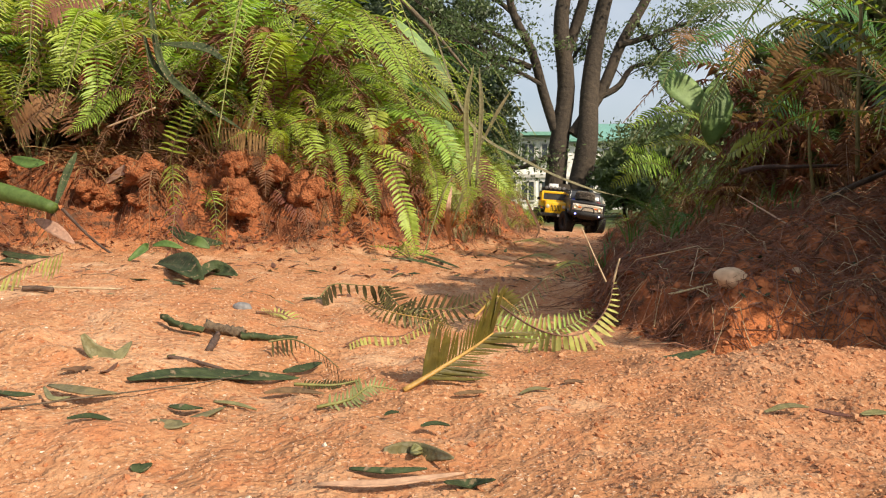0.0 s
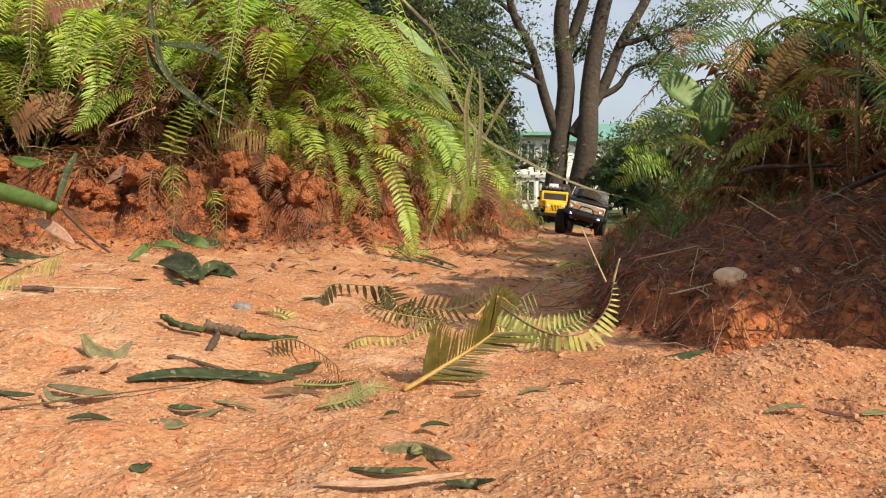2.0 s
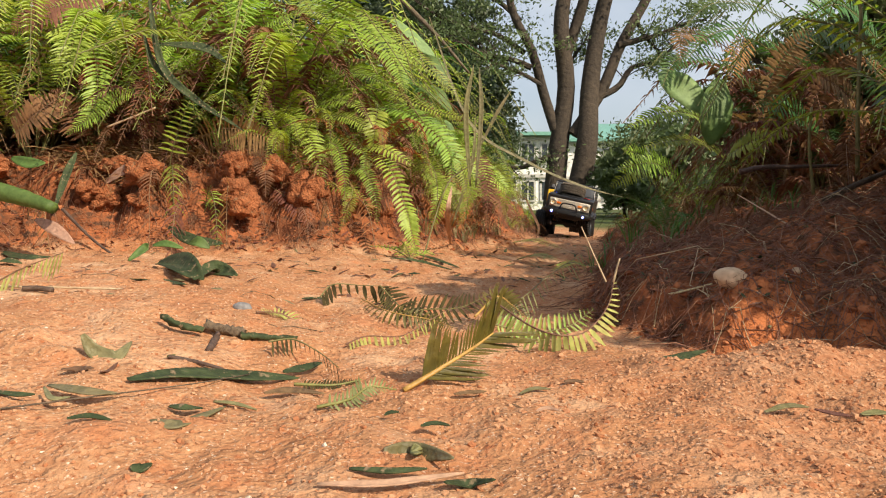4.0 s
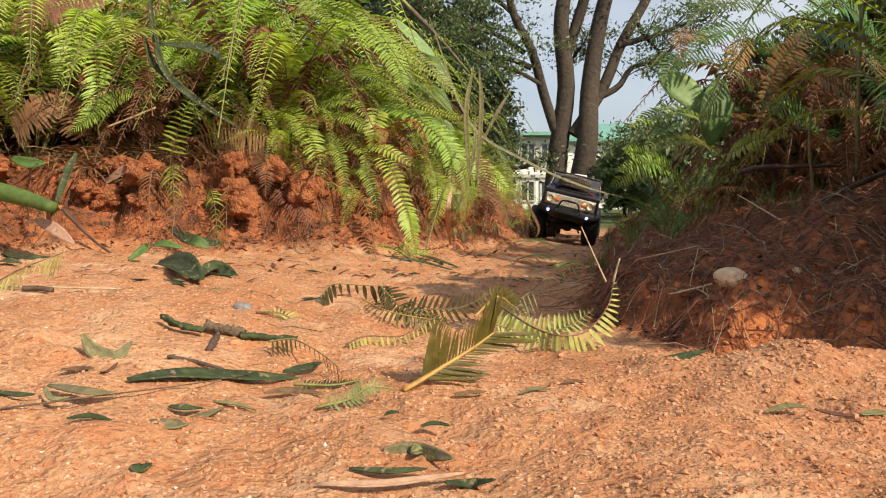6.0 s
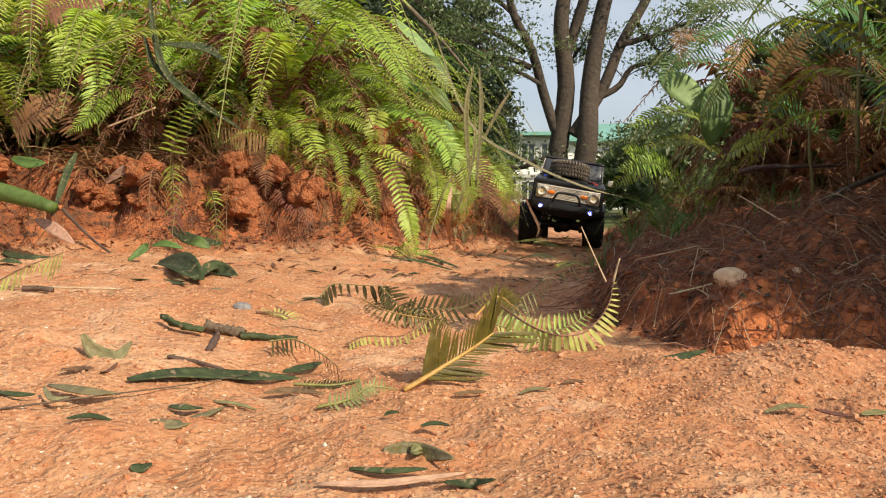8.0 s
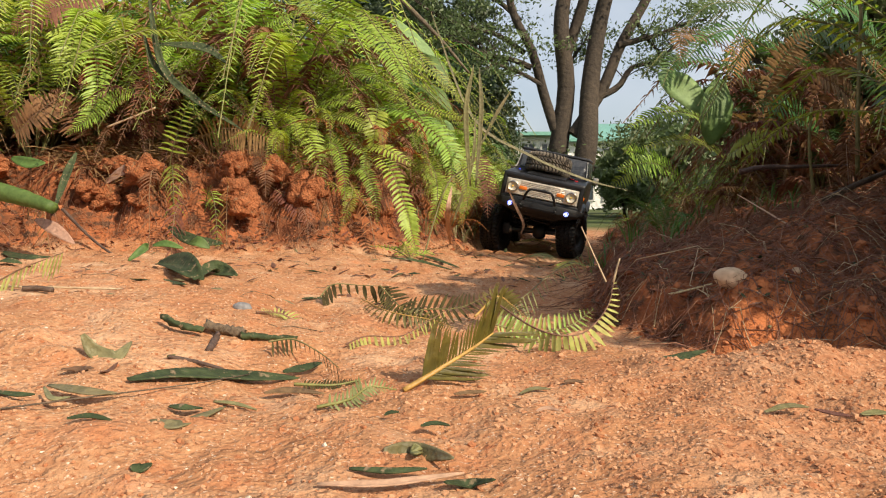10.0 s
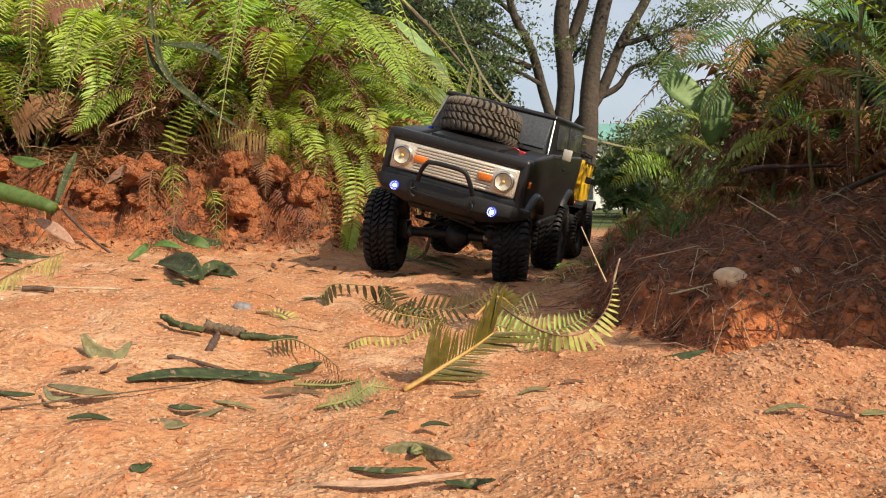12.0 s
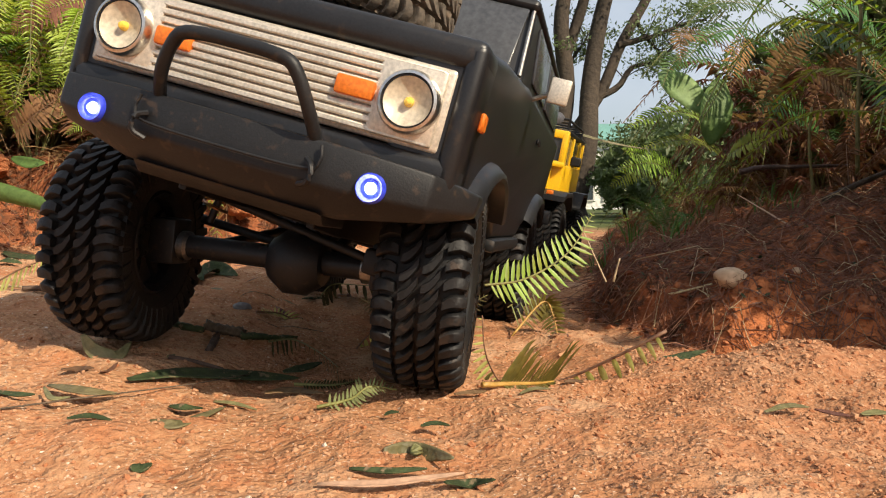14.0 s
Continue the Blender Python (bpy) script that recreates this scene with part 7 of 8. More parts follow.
blade('leaf', 'green leaf scrap on the sand', 'leaf', [(0.206, 0.373, -0.002), (0.215, 0.376, -0.002), (0.221, 0.375, -0.002)], 0.0039, BLADE_OLIVE, group='fallen leaves', seed=31)
blade('leaf', 'torn olive leaf standing on the sand', 'leaf', [(-0.024, 0.307, 0.001), (-0.012, 0.315, -0.002), (0.004, 0.298, 0.001)], 0.0077, BLADE_OLIVE, face=(0, -0.9, 0.4), group='fallen leaves', seed=32, cup=0.2)
blade('leaf', 'torn olive leaf standing on the sand', 'leaf', [(-0.011, 0.302, 0.001), (-0.011, 0.312, -0.001), (-0.012, 0.313, 0.002)], 0.0055, BLADE_OLIVE, face=(0, -1, 0.1), group='fallen leaves', seed=33, cup=0.1)
blade('leaf', 'dark shadowed leaf on the near sand', 'leaf', [(-0.036, 0.289, -0.000), (-0.020, 0.286, -0.000), (-0.006, 0.289, 0.000)], 0.0030, BLADE_DARK, group='fallen leaves', seed=34)
blade('leaf', 'pale stalk lying on the near sand', 'leaf', [(-0.046, 0.275, -0.001), (-0.021, 0.275, -0.001), (0.008, 0.284, 0.000)], 0.0033, BLADE_TAN, group='fallen leaves', seed=35, cup=0.5)
blade('leaf', 'dark green leaf on the near sand', 'leaf', [(0.001, 0.274, -0.000), (0.010, 0.285, -0.005), (0.019, 0.277, 0.000)], 0.0053, BLADE_DARK, group='fallen leaves', seed=36)
blade('leaf', 'brown curled leaf on the sand', 'leaf', [(0.027, 0.367, 0.001), (0.034, 0.374, 0.001), (0.040, 0.366, 0.001)], 0.0044, BLADE_BROWN, group='fallen leaves', seed=37)
blade('leaf', 'pale curled leaf scrap', 'leaf', [(0.045, 0.367, 0.001), (0.051, 0.373, 0.001), (0.057, 0.369, 0.001)], 0.0025, BLADE_TAN, group='fallen leaves', seed=38)
blade('leaf', 'brown curled leaf on the sand', 'leaf', [(0.006, 0.394, 0.003), (0.014, 0.397, 0.003), (0.023, 0.400, 0.003)], 0.0029, BLADE_BROWN, group='fallen leaves', seed=39)
blade('leaf', 'olive dried leaf on the sand', 'leaf', [(0.041, 0.403, 0.001), (0.050, 0.418, 0.000), (0.060, 0.422, -0.001)], 0.0027, BLADE_OLIVE, group='fallen leaves', seed=40)
blade('leaf', 'brown curled leaf on the sand', 'leaf', [(0.071, 0.444, -0.002), (0.077, 0.449, -0.003), (0.083, 0.448, -0.003)], 0.0033, BLADE_BROWN, group='fallen leaves', seed=41)
blade('leaf', 'dark green fallen leaf on the sand', 'leaf', [(-0.028, 0.361, 0.001), (-0.025, 0.362, 0.002), (-0.021, 0.363, 0.002)], 0.0021, BLADE_DARK, group='fallen leaves', seed=42)
blade('leaf', 'dark green fallen leaf on the sand', 'leaf', [(-0.010, 0.343, 0.001), (-0.004, 0.347, 0.001), (0.003, 0.344, 0.001)], 0.0025, BLADE_DARK, group='fallen leaves', seed=43)
blade('leaf', 'dark green fallen leaf on the sand', 'leaf', [(-0.122, 0.295, -0.001), (-0.118, 0.294, -0.002), (-0.115, 0.298, -0.001)], 0.0048, BLADE_DARK, group='fallen leaves', seed=44)
blade('leaf', 'brown curled leaf on the sand', 'leaf', [(-0.195, 0.389, 0.017), (-0.191, 0.396, 0.015), (-0.181, 0.393, 0.017)], 0.0052, BLADE_BROWN, group='fallen leaves', seed=45)
blade('leaf', 'brown curled leaf on the sand', 'leaf', [(-0.175, 0.388, 0.016), (-0.175, 0.398, 0.014), (-0.174, 0.406, 0.017)], 0.0030, BLADE_BROWN, group='fallen leaves', seed=46)
blade('leaf', 'dark brown sodden leaf on the sand', 'leaf', [(-0.096, 0.408, 0.000), (-0.085, 0.417, -0.001), (-0.063, 0.403, 0.001)], 0.0054, BLADE_BROWN, group='fallen leaves', seed=47)
blade('leaf', 'dark green fallen leaf on the sand', 'leaf', [(-0.260, 0.453, 0.027), (-0.276, 0.495, 0.023), (-0.272, 0.496, 0.027)], 0.0057, BLADE_DARK, group='fallen leaves', seed=48)
blade('leaf', 'dark mossy leaf on the path', 'leaf', [(-0.091, 1.317, 0.012), (-0.043, 1.310, 0.007), (0.015, 1.258, -0.004)], 0.0086, BLADE_DARK, group='fallen leaves', seed=49)
blade('leaf', 'dark mossy leaf on the path', 'leaf', [(-0.052, 1.428, 0.013), (-0.014, 1.352, 0.007), (0.029, 1.274, -0.002)], 0.0090, BLADE_DARK, group='fallen leaves', seed=50)
blade('leaf', 'dark green fallen leaf on the sand', 'leaf', [(-0.124, 0.675, 0.019), (-0.116, 0.700, 0.016), (-0.107, 0.707, 0.014)], 0.0061, BLADE_DARK, group='fallen leaves', seed=51)
blade('leaf', 'brown curled leaf on the sand', 'leaf', [(-0.108, 0.888, 0.018), (-0.096, 0.900, 0.019), (-0.096, 1.006, 0.007)], 0.0096, BLADE_BROWN, group='fallen leaves', seed=52)
blade('broad_leaf', 'broad pale green leaf above the shaded bank', 'leaf', [(0.375, 1.340, 0.332), (0.410, 1.320, 0.298), (0.461, 1.320, 0.255)], 0.0508, BLADE_LIGHT, face=(-0.3, -0.8, 0.5), group='broad leaves', seed=53, cup=0.12)
blade('broad_leaf', 'broad olive leaf hanging in the shade', 'leaf', [(0.472, 1.320, 0.317), (0.457, 1.300, 0.257), (0.448, 1.300, 0.203)], 0.0597, BLADE_GREEN, face=(0.2, -0.95, 0.1), group='broad leaves', seed=54, cup=0.15)
blade('broad_leaf', 'broad green leaf above the fern bank', 'leaf', [(-0.075, 1.900, 0.399), (-0.019, 1.850, 0.371), (0.022, 1.850, 0.324)], 0.0412, BLADE_GREEN, face=(0.3, -0.8, 0.5), group='broad leaves', seed=55, cup=0.12)
blade('broad_leaf', 'broad green leaf above the fern bank', 'leaf', [(-0.061, 1.900, 0.481), (-0.012, 1.880, 0.436), (0.008, 1.880, 0.382)], 0.0417, BLADE_GREEN, face=(0.3, -0.8, 0.5), group='broad leaves', seed=56, cup=0.12)
blade('broad_leaf', 'broad green leaf above the fern bank', 'leaf', [(-0.130, 1.900, 0.562), (-0.074, 1.880, 0.504), (-0.019, 1.880, 0.463)], 0.0417, BLADE_LIGHT, face=(0.3, -0.8, 0.5), group='broad leaves', seed=57, cup=0.12)
blade('broad_leaf', 'broad green leaf above the fern bank', 'leaf', [(-0.117, 1.920, 0.443), (-0.082, 1.900, 0.399), (-0.089, 1.900, 0.344)], 0.0421, BLADE_GREEN, face=(0.3, -0.8, 0.5), group='broad leaves', seed=58, cup=0.12)
blade('broad_leaf', 'broad green leaf above the fern bank', 'leaf', [(-0.034, 1.950, 0.322), (0.008, 1.920, 0.291), (0.023, 1.920, 0.221)], 0.0426, BLADE_LIGHT, face=(0.3, -0.8, 0.5), group='broad leaves', seed=59, cup=0.12)
blade('grass_blade', 'tall thin grass blade beside the fern bank', 'leaf', [(0.053, 1.500, 0.140), (0.044, 1.480, 0.279), (0.058, 1.470, 0.368)], 0.0098, BLADE_OLIVE, face=(0, -1, 0.1), group='grass blades', seed=60, cup=0.3)
blade('grass_blade', 'tall thin grass blade beside the fern bank', 'leaf', [(0.064, 1.500, 0.140), (0.074, 1.500, 0.282), (0.070, 1.500, 0.368)], 0.0088, BLADE_OLIVE, face=(0, -1, 0.1), group='grass blades', seed=61, cup=0.3)
blade('grass_blade', 'tall thin grass blade beside the fern bank', 'leaf', [(0.072, 1.500, 0.216), (0.105, 1.500, 0.282), (0.132, 1.500, 0.325)], 0.0066, BLADE_OLIVE, face=(0, -1, 0.1), group='grass blades', seed=62, cup=0.3)
blade('grass_blade', 'tall thin grass blade beside the fern bank', 'leaf', [(0.019, 1.620, 0.060), (0.060, 1.600, 0.189), (0.068, 1.600, 0.294)], 0.0071, BLADE_OLIVE, face=(0, -1, 0.1), group='grass blades', seed=63, cup=0.3)
DRAGGED = blade('grass_blade', 'dry reddish grass blade hanging from the bank', 'leaf', [(0.061, 1.360, 0.141), (0.073, 1.350, 0.111), (0.091, 1.350, 0.071), (0.084, 1.350, 0.046)], 0.0060, BLADE_BROWN, face=(0, -1, 0.2), group='grass blades', seed=64)
ACROSS = blade('grass_blade', 'long pale grass blade leaning across the path', 'leaf', [(-0.030, 1.700, 0.514), (0.056, 1.680, 0.285), (0.172, 1.660, 0.201), (0.300, 1.660, 0.144), (0.414, 1.700, 0.117)], 0.0068, BLADE_OLIVE, face=(0, -0.8, 0.6), group='grass blades', seed=65, cup=0.3)
blade('grass_blade', 'dry curled grass blade at the fern bank', 'leaf', [(0.017, 1.682, 0.012), (0.009, 1.450, 0.085), (0.017, 1.460, 0.139)], 0.0090, BLADE_TAN, face=(0, -1, 0.1), group='grass blades', seed=66)
blade('grass_blade', 'thin pale grass blade on the shaded bank', 'leaf', [(0.364, 0.950, 0.115), (0.379, 0.850, 0.082), (0.395, 0.780, 0.055)], 0.0022, BLADE_TAN, face=(0, -0.9, 0.4), group='grass blades', seed=67)
blade('grass_blade', 'thin pale grass blade on the shaded bank', 'leaf', [(0.408, 0.900, 0.066), (0.462, 0.900, 0.066), (0.528, 0.900, 0.064)], 0.0023, BLADE_TAN, face=(0, -0.9, 0.4), group='grass blades', seed=68)
blade('grass_blade', 'thin pale grass blade on the shaded bank', 'leaf', [(0.440, 0.800, 0.061), (0.444, 0.800, 0.083), (0.441, 0.800, 0.089)], 0.0021, BLADE_TAN, face=(0, -0.9, 0.4), group='grass blades', seed=69)
blade('grass_blade', 'thin pale grass blade on the shaded bank', 'leaf', [(0.394, 0.750, 0.045), (0.386, 0.750, 0.070), (0.383, 0.750, 0.090)], 0.0019, BLADE_TAN, face=(0, -0.9, 0.4), group='grass blades', seed=70)
blade('grass_blade', 'thin pale grass blade on the shaded bank', 'leaf', [(0.415, 0.780, 0.060), (0.438, 0.780, 0.057), (0.458, 0.780, 0.052)], 0.0020, BLADE_TAN, face=(0, -0.9, 0.4), group='grass blades', seed=71)
stick('twig', 'short mossy dark green twig on the sand', 'twig', [(-0.183, 0.499, 0.028), (-0.169, 0.489, 0.024), (-0.154, 0.489, 0.021)], 0.0023, 0.0020, BLADE_DARK, 'twigs on the sand', seed=72, knots=0.0007)
stick('twig', 'broken piece of bark-covered twig', 'twig', [(-0.156, 0.499, 0.023), (-0.142, 0.501, 0.019), (-0.131, 0.502, 0.017)], 0.0033, 0.0032, TWIG, 'twigs on the sand', seed=73, knots=0.001)
stick('twig', 'mossy rotten twig end on the sand', 'twig', [(-0.132, 0.497, 0.016), (-0.118, 0.503, 0.014), (-0.099, 0.515, 0.011)], 0.0024, 0.0015, BLADE_DARK, 'twigs on the sand', seed=74, knots=0.0007)
stick('twig', 'brown wood splinter on the sand', 'twig', [(-0.142, 0.461, 0.013), (-0.145, 0.483, 0.015), (-0.144, 0.488, 0.019)], 0.0024, 0.0019, TWIG, 'twigs on the sand', seed=75, knots=0.0005)
stick('twig', 'brown wood splinter on the sand', 'twig', [(-0.156, 0.432, 0.015), (-0.141, 0.436, 0.011), (-0.126, 0.435, 0.007)], 0.0013, 0.0010, TWIG, 'twigs on the sand', seed=76)
stick('twig', 'short grey twig lying on the sand', 'twig', [(-0.324, 0.589, 0.037), (-0.314, 0.591, 0.037), (-0.301, 0.589, 0.036)], 0.0022, 0.0021, TWIG, 'twigs on the sand', seed=77)
stick('stalk', 'thin straight pale stalk lying across the sand', 'stalk', [(-0.354, 0.596, 0.038), (-0.307, 0.598, 0.037), (-0.244, 0.601, 0.035)], 0.0008, 0.0008, STRAW, 'stalks', seed=78)
stick('stalk', 'long thin stalk lying across the sand', 'stalk', [(-0.201, 0.335, 0.010), (-0.167, 0.354, 0.011), (-0.134, 0.397, 0.007), (-0.112, 0.440, 0.003)], 0.0005, 0.0003, TWIG, 'stalks', seed=79)
stick('stalk', 'golden dry fern stalk standing up', 'stalk', [(0.128, 0.600, 0.041), (0.121, 0.605, 0.058), (0.110, 0.610, 0.084)], 0.0008, 0.0004, STRAW, 'stalks', seed=80)
stick('stalk', 'broken pale root standing out of the bank', 'stalk', [(0.276, 0.666, 0.052), (0.295, 0.700, 0.057), (0.293, 0.700, 0.068)], 0.0013, 0.0009, STRAW, 'stalks', seed=81)
stick('stalk', 'pale root standing up beside the path', 'stalk', [(0.145, 0.650, 0.036), (0.147, 0.650, 0.045), (0.150, 0.650, 0.056)], 0.0011, 0.0007, STRAW, 'stalks', seed=82)
stick('stalk', 'long root lying along the shaded bank', 'stalk', [(0.165, 0.684, 0.021), (0.189, 0.645, 0.026), (0.224, 0.635, 0.036)], 0.0012, 0.0007, STRAW, 'stalks', seed=83)
stick('stalk', 'tall green stem above the shaded bank', 'stalk', [(0.592, 1.100, 0.145), (0.590, 1.100, 0.233), (0.590, 1.100, 0.407)], 0.0032, 0.0024, STEM, 'stalks', seed=84)
stick('stalk', 'thin bare stem above the shaded bank', 'stalk', [(0.530, 1.100, 0.117), (0.522, 1.100, 0.185), (0.524, 1.100, 0.241)], 0.0024, 0.0016, STEM, 'stalks', seed=85)
stick('branch', 'bare fallen branch on the shaded bank', 'branch', [(0.424, 1.100, 0.149), (0.456, 1.100, 0.156), (0.513, 1.100, 0.157), (0.588, 1.120, 0.160)], 0.0041, 0.0020, TWIG, 'branches', seed=86)
stick('branch', 'bare fallen branch on the shaded bank', 'branch', [(0.497, 1.000, 0.108), (0.544, 1.020, 0.127), (0.613, 1.050, 0.151)], 0.0053, 0.0030, TWIG, 'branches', seed=87)
stick('branch', 'thin bare branch above the fern bank', 'branch', [(-0.150, 2.200, 0.714), (-0.022, 2.200, 0.588), (0.074, 2.200, 0.478)], 0.0081, 0.0032, TWIG, 'branches', seed=88)
stick('stalk', 'dry thin stalk across the fern bank', 'stalk', [(-0.595, 1.370, 0.241), (-0.546, 1.360, 0.257), (-0.505, 1.360, 0.274)], 0.0020, 0.0015, STRAW, 'stalks', seed=89)
stick('stalk', 'dark root hanging down the bank', 'stalk', [(-0.644, 1.300, 0.096), (-0.589, 1.280, 0.049), (-0.538, 1.260, 0.017)], 0.0028, 0.0019, TWIG, 'stalks', seed=90)
stick('stalk', 'thin stalk hanging before the bank', 'stalk', [(-0.039, 1.360, -0.004), (0.007, 1.500, 0.140), (0.060, 1.520, 0.185)], 0.0017, 0.0013, STEM, 'stalks', seed=91)
stone(0.236, 0.622, 0.041, 0.0150, 0.0115, 0.0095, 8, 'smooth pale tan egg-shaped stone on the bank', PEBBLE)
stone(0.2880, 0.6220, 0.0477, 0.0044, 0.0036, 0.0032, 20, 'small pale stone half sunk in the soil', PEBBLE, 'small stones')
stone(-0.148, 0.566, 0.025, 0.0070, 0.0050, 0.0042, 20, 'small grey stone half sunk in the soil', GREY_STONE, 'small stones')
stone(-0.2097, 0.4529, 0.0186, 0.0039, 0.0032, 0.0028, 20, 'small pale stone half sunk in the soil', PEBBLE, 'small stones')


# ---- what moves ----
def roll_wheels(rows, wheels, axles, steer):
    """Key the wheels and axles: wheels turn with the way gone and steer in front, and each axle tilts to the ground under it."""
    spin = [0.0]
    for (_, a), (_, b) in zip(rows, rows[1:]):
        spin.append(spin[-1] + (b.translation - a.translation).length)
    keys = []
    for k in range(len(rows) - 1):
        (ta, ma), (tb, mb) = rows[k], rows[k + 1]
        steps = max(1, math.ceil((spin[k + 1] - spin[k]) / 0.07))
        for j in range(steps):
            f = j / steps
            keys.append((ta + (tb - ta) * f, ma.lerp(mb, f), spin[k] + (spin[k + 1] - spin[k]) * f))
    keys.append((rows[-1][0], rows[-1][1], spin[-1]))
    for axle, y in (("front", FRONT_Y), ("rear", REAR_Y)):
        beam, turned = [], {-1: [], 1: []}
        for t, m, s in keys:
            lift = {}
            for side in (-1, 1):
                foot = m @ Vector((side * WHEEL_X, y, 0))
                lift[side] = max(-0.032, min(0.032, float(ground(foot.x, foot.y, False)) - foot.z + 0.001))
            mean, tilt = (lift[-1] + lift[1]) / 2, math.atan2(lift[1] - lift[-1], 2 * WHEEL_X)
            hub = Matrix.Translation((-0.055 * math.sin(tilt), y, TYRE_R + mean)) @ Matrix.Rotation(-tilt, 4, "Y")
            beam.append((t, hub @ Matrix.Translation((0, -y, -0.057))))
            turn = np.interp(t, [r[0] for r in steer], [r[1] for r in steer]) if axle == "front" else 0.0
            for side in (-1, 1):
                turned[side].append((t, hub @ Matrix.Translation((side * WHEEL_X, 0, 0)) @ Matrix.Rotation(radians(turn), 4, "Z") @ Matrix.Rotation(s / TYRE_R, 4, "X")))
        walk(axles[axle], beam)
        for side in (-1, 1):
            walk(wheels[axle, side], turned[side])


BLACK_ROWS = [
    (0.0, 0.775, 4.239, -0.056, 0.4, 8.6, -1.9),
    (0.5, 0.787, 4.315, -0.056, 1.7, 12.1, -3.4),
    (1.0, 0.774, 4.257, -0.054, 1.9, 16.1, -7.9),
    (1.5, 0.721, 3.980, -0.056, 1.7, 15.7, -10.0),
    (2.0, 0.632, 3.586, -0.051, 0.3, 15.1, -11.1),
    (2.5, 0.553, 3.312, -0.048, 0.3, 12.4, -12.9),
    (3.0, 0.553, 3.331, -0.046, 1.0, 11.6, -13.3),
    (5.5, 0.383, 2.737, -0.028, -3.3, 14.2, -13.3),
    (6.0, 0.393, 2.592, -0.030, 1.3, 13.9, -11.4),
    (6.5, 0.380, 2.438, -0.028, 4.6, 12.9, -9.8),
    (7.0, 0.335, 2.175, -0.021, 3.1, 11.2, -8.9),
    (7.5, 0.319, 2.094, -0.019, 2.5, 9.7, -9.9),
    (8.0, 0.306, 2.045, -0.015, 2.1, 9.9, -9.5),
    (10.5, 0.145, 1.627, -0.009, 2.0, 13.7, -14.8),
    (11.0, 0.079, 1.419, -0.004, 2.1, 15.8, -22.2),
    (11.5, 0.016, 1.206, 0.003, 1.5, 16.0, -18.8),
    (12.0, -0.022, 0.988, 0.005, 2.8, 15.1, -16.8),
    (12.5, -0.036, 0.763, -0.001, 3.8, 14.5, -8.6),
    (13.0, -0.050, 0.600, 0.007, 2.7, 13.6, -7.7),
    (13.5, -0.070, 0.506, 0.013, -0.1, 16.1, -10.4),
    (14.0, -0.118, 0.343, 0.019, -1.8, 15.9, -11.9),
]
GOLD_ROWS = [
    (0.0, 0.640, 4.45, -0.050, 0, 5, -4), (3.0, 0.640, 4.45, -0.050, 0, 5, -4), (4.2, 0.620, 4.05, -0.050, 0, 6, -8), (5.5, 0.575, 3.48, -0.048, 0, 8, -12), (7.0, 0.470, 2.90, -0.034, 1, 9, -12),
    (8.0, 0.430, 2.76, -0.031, 1, 10, -10), (9.3, 0.350, 2.55, -0.027, 1, 10, -10), (10.5, 0.262, 2.24, -0.020, 1, 10, -11), (11.0, 0.250, 2.10, -0.018, 1, 10, -13), (11.5, 0.232, 1.92, -0.014, 1, 11, -15),
    (12.0, 0.194, 1.79, -0.011, 1, 11, -15), (12.5, 0.162, 1.67, -0.009, 1, 11, -15), (13.0, 0.101, 1.42, -0.005, 1, 11, -15), (13.5, 0.080, 1.30, -0.003, 1, 11, -15), (14.0, 0.056, 1.18, 0.0, 1, 11, -15),
]


def settle(rows):
    return [(t, pose(x, y, z, a, b, c)) for t, x, y, z, a, b, c in rows]


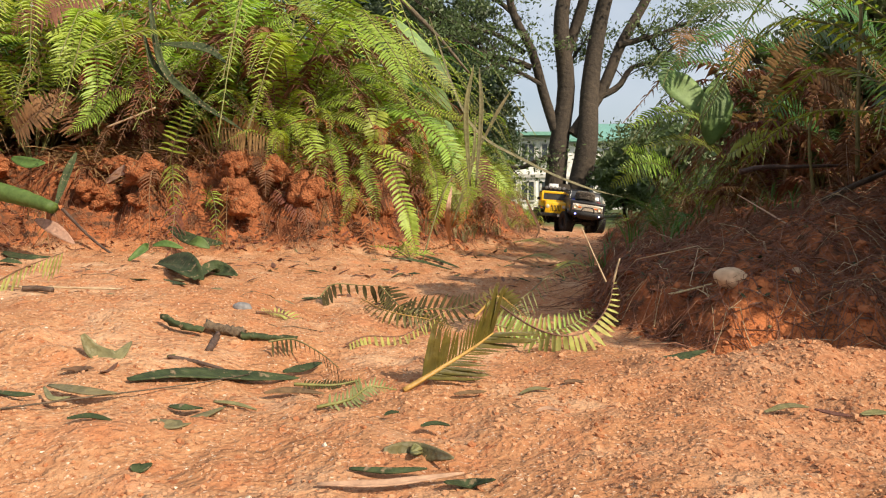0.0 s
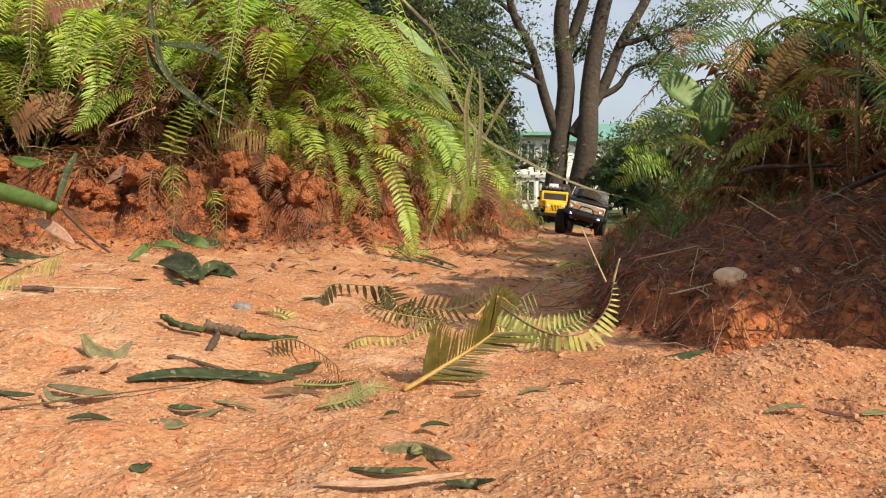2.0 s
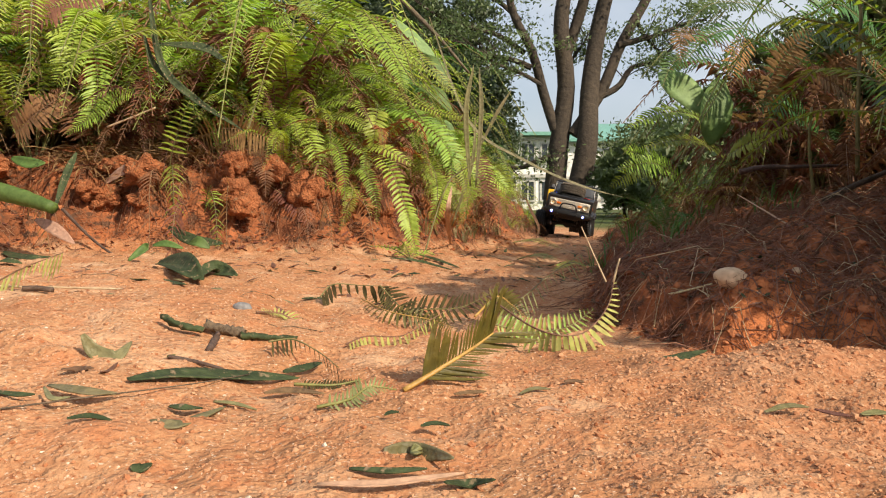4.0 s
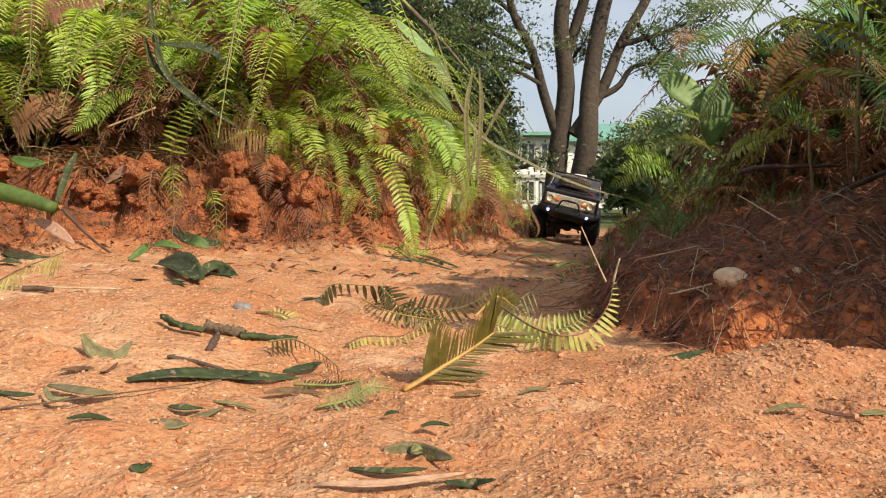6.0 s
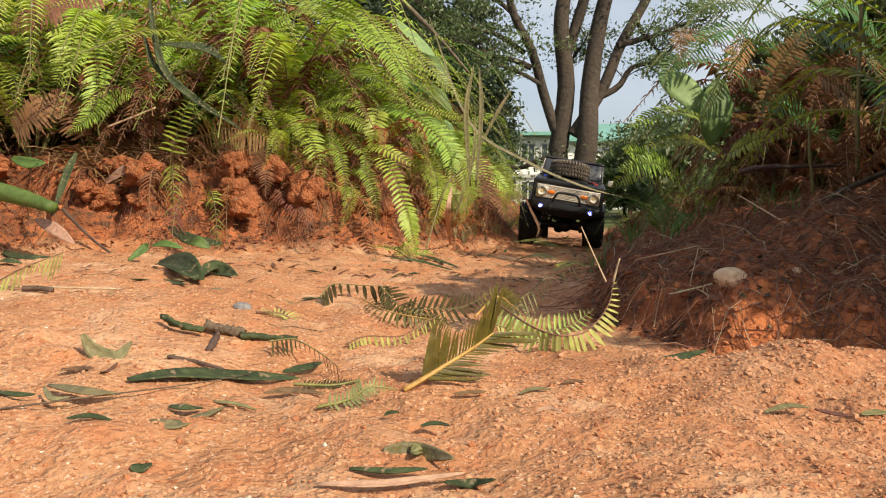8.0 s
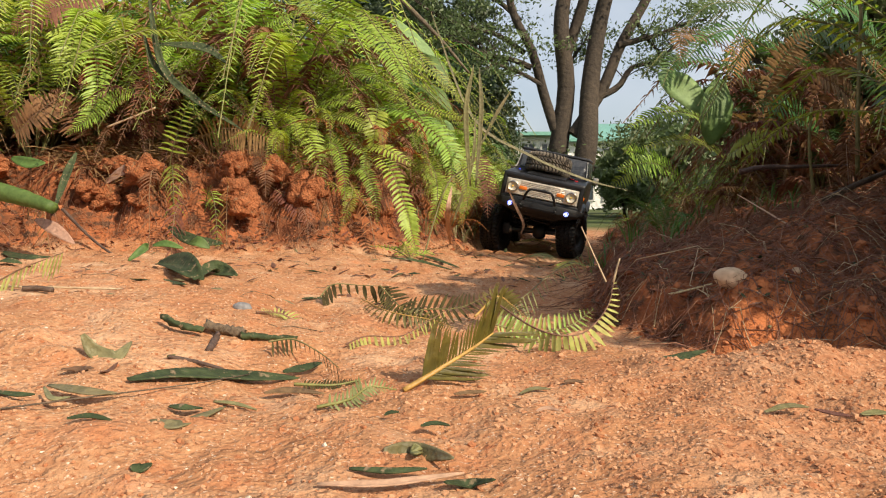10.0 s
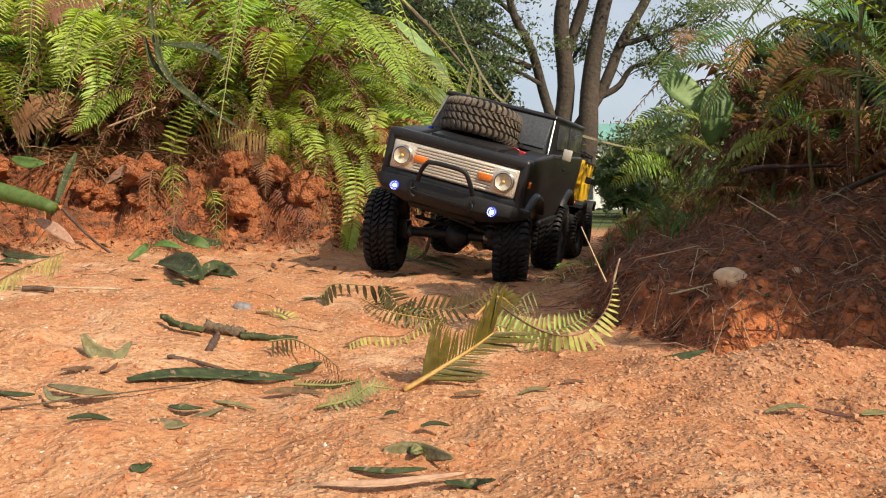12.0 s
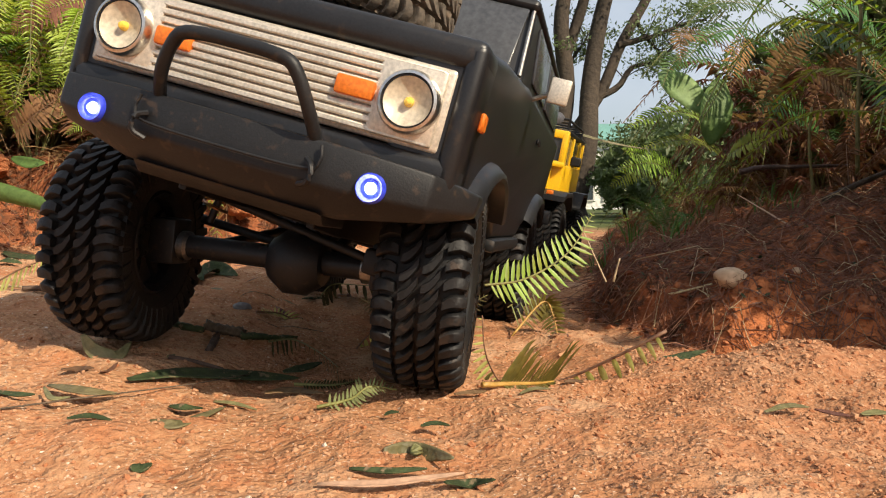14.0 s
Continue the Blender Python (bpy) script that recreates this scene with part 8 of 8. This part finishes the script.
def motions():
    rows = settle(BLACK_ROWS)
    walk(BLACK, rows)
    roll_wheels(rows, BLACK_WHEELS, BLACK_AXLES, ((0, 14), (1, 14), (2, -6), (5.5, -8), (6, 8), (8, 4), (10, -14), (11, -10), (11.8, 10), (12.6, 6), (13.2, 6), (14, 5)))
    rows = settle(GOLD_ROWS)
    walk(GOLD, rows)
    roll_wheels(rows, GOLD_WHEELS, GOLD_AXLES, ((0, 0), (4, -8), (8, 4), (11, -10), (14, 0)))
    # fronds and blades that the truck brushes aside
    def sway(ob, keys):
        rest = ob.matrix_basis.copy()
        walk(ob, [(t, Matrix.Translation((dx, dy, dz)) @ rest @ pose(0, 0, 0, a, b, c)) for t, dx, dy, dz, a, b, c in keys])

    sway(HANGING, ((0, 0, 0, 0, 0, 0, 0), (11.4, 0, 0, 0, 0, 0, 0), (11.9, -0.03, 0.02, 0, 0, 18, 0), (12.4, -0.07, 0.05, 0.01, 0, 40, 0), (14, -0.07, 0.05, 0.01, 0, 40, 0)))
    sway(DRAGGED, ((0, 0.13, 0.42, -0.02, 0, 0, 0), (9.4, 0.13, 0.42, -0.02, 0, 0, 0), (10.5, 0.035, 0.16, 0.0, 0, 0, 0), (11.0, 0, 0, 0, 0, 0, 0), (11.4, -0.06, -0.02, -0.04, 0, 30, 0), (14, -0.08, -0.02, -0.05, 0, 45, 0)))
    sway(ACROSS, ((0, 0, 0, 0, 0, 0, 0), (9.2, 0, 0, 0, 0, 0, 0), (10.5, 0.01, 0, 0.03, 0, -3, 0), (11.0, 0.02, 0, 0.05, 0, -6, 0), (11.5, 0.03, 0, 0.05, 0, -6, 0), (12.5, 0.03, 0.02, 0.05, 0, -7, 0), (14, 0.03, 0.02, 0.05, 0, -7, 0)))
    sway(FALLEN_A, ((0, 0, 0, 0, 0, 0, 0), (13.45, 0, 0, 0, 0, 0, 0), (13.6, 0.010, -0.004, 0.001, 0, 6, 0), (13.8, 0.014, -0.008, 0.001, 0, 12, 0), (14, 0.042, 0.0, 0.003, -10, 30, 10)))
    sway(FALLEN_B, ((0, 0, 0, 0, 0, 0, 0), (13.4, 0, 0, 0, 0, 0, 0), (13.6, 0.0, 0, -0.006, 30, 0, 0), (14, 0.0, 0, -0.012, 50, 5, 0)))
    sway(FALLEN_G, ((0, 0, 0, 0, 0, 0, 0), (13.4, 0, 0, 0, 0, 0, 0), (13.6, 0.0, 0, -0.010, 30, 0, 0), (14, 0.03, 0.0, -0.016, 40, 15, 0)))
    # two curled fronds that roll over and spring up beside the tyre: time, both ends, and the way the curl bulges
    def lay(points, first, last, bulge):
        def axes(along, out):
            along = along.normalized()
            out = (out - along * out.dot(along)).normalized()
            return Matrix((along, out, along.cross(out))).transposed()
        a, b, mid = Vector(points[0]), Vector(points[-1]), Vector(points[len(points) // 2])
        turn = axes(Vector(last) - Vector(first), Vector(bulge)) @ axes(b - a, mid - (a + b) / 2).transposed()
        centre = (Vector(first) + Vector(last)) / 2
        return Matrix.Translation(centre + turn @ (a - (a + b) / 2)) @ turn.to_4x4()

    def tumble(ob, points, keys):
        rest = Matrix.Translation(points[0])
        walk(ob, [(0, rest), (keys[0][0] - 0.1, rest)] + [(t, lay(points, a, b, c)) for t, a, b, c in keys])

    tumble(FALLEN_C, C_LINE, ((13.52, (0.050, 0.580, 0.012), (0.122, 0.600, 0.054), (0.7, 0, -0.7)), (13.6, (0.069, 0.540, 0.007), (0.098, 0.580, 0.062), (1, 0, 0)), (13.7, (0.095, 0.500, 0.013), (0.060, 0.560, 0.065), (0.7, 0, 0.7)),
                              (13.8, (0.106, 0.490, 0.035), (0.035, 0.500, 0.060), (0, 0, 1)), (13.87, (0.115, 0.460, 0.034), (0.033, 0.460, 0.048), (0, 0.9, 0.4)), (13.94, (0.116, 0.445, 0.033), (0.031, 0.440, 0.040), (0, 1, -0.25)), (14.0, (0.118, 0.435, 0.030), (0.032, 0.430, 0.038), (0, 0.6, -0.8))))
    tumble(FALLEN_D, D_LINE, ((13.6, (0.035, 0.560, 0.020), (0.105, 0.600, 0.027), (0, 0, -1)), (13.8, (0.027, 0.470, 0.047), (0.080, 0.540, 0.077), (0.3, 0, -1)), (14.0, (0.020, 0.435, 0.053), (0.101, 0.500, 0.098), (0.5, 0, -1))))



motions()
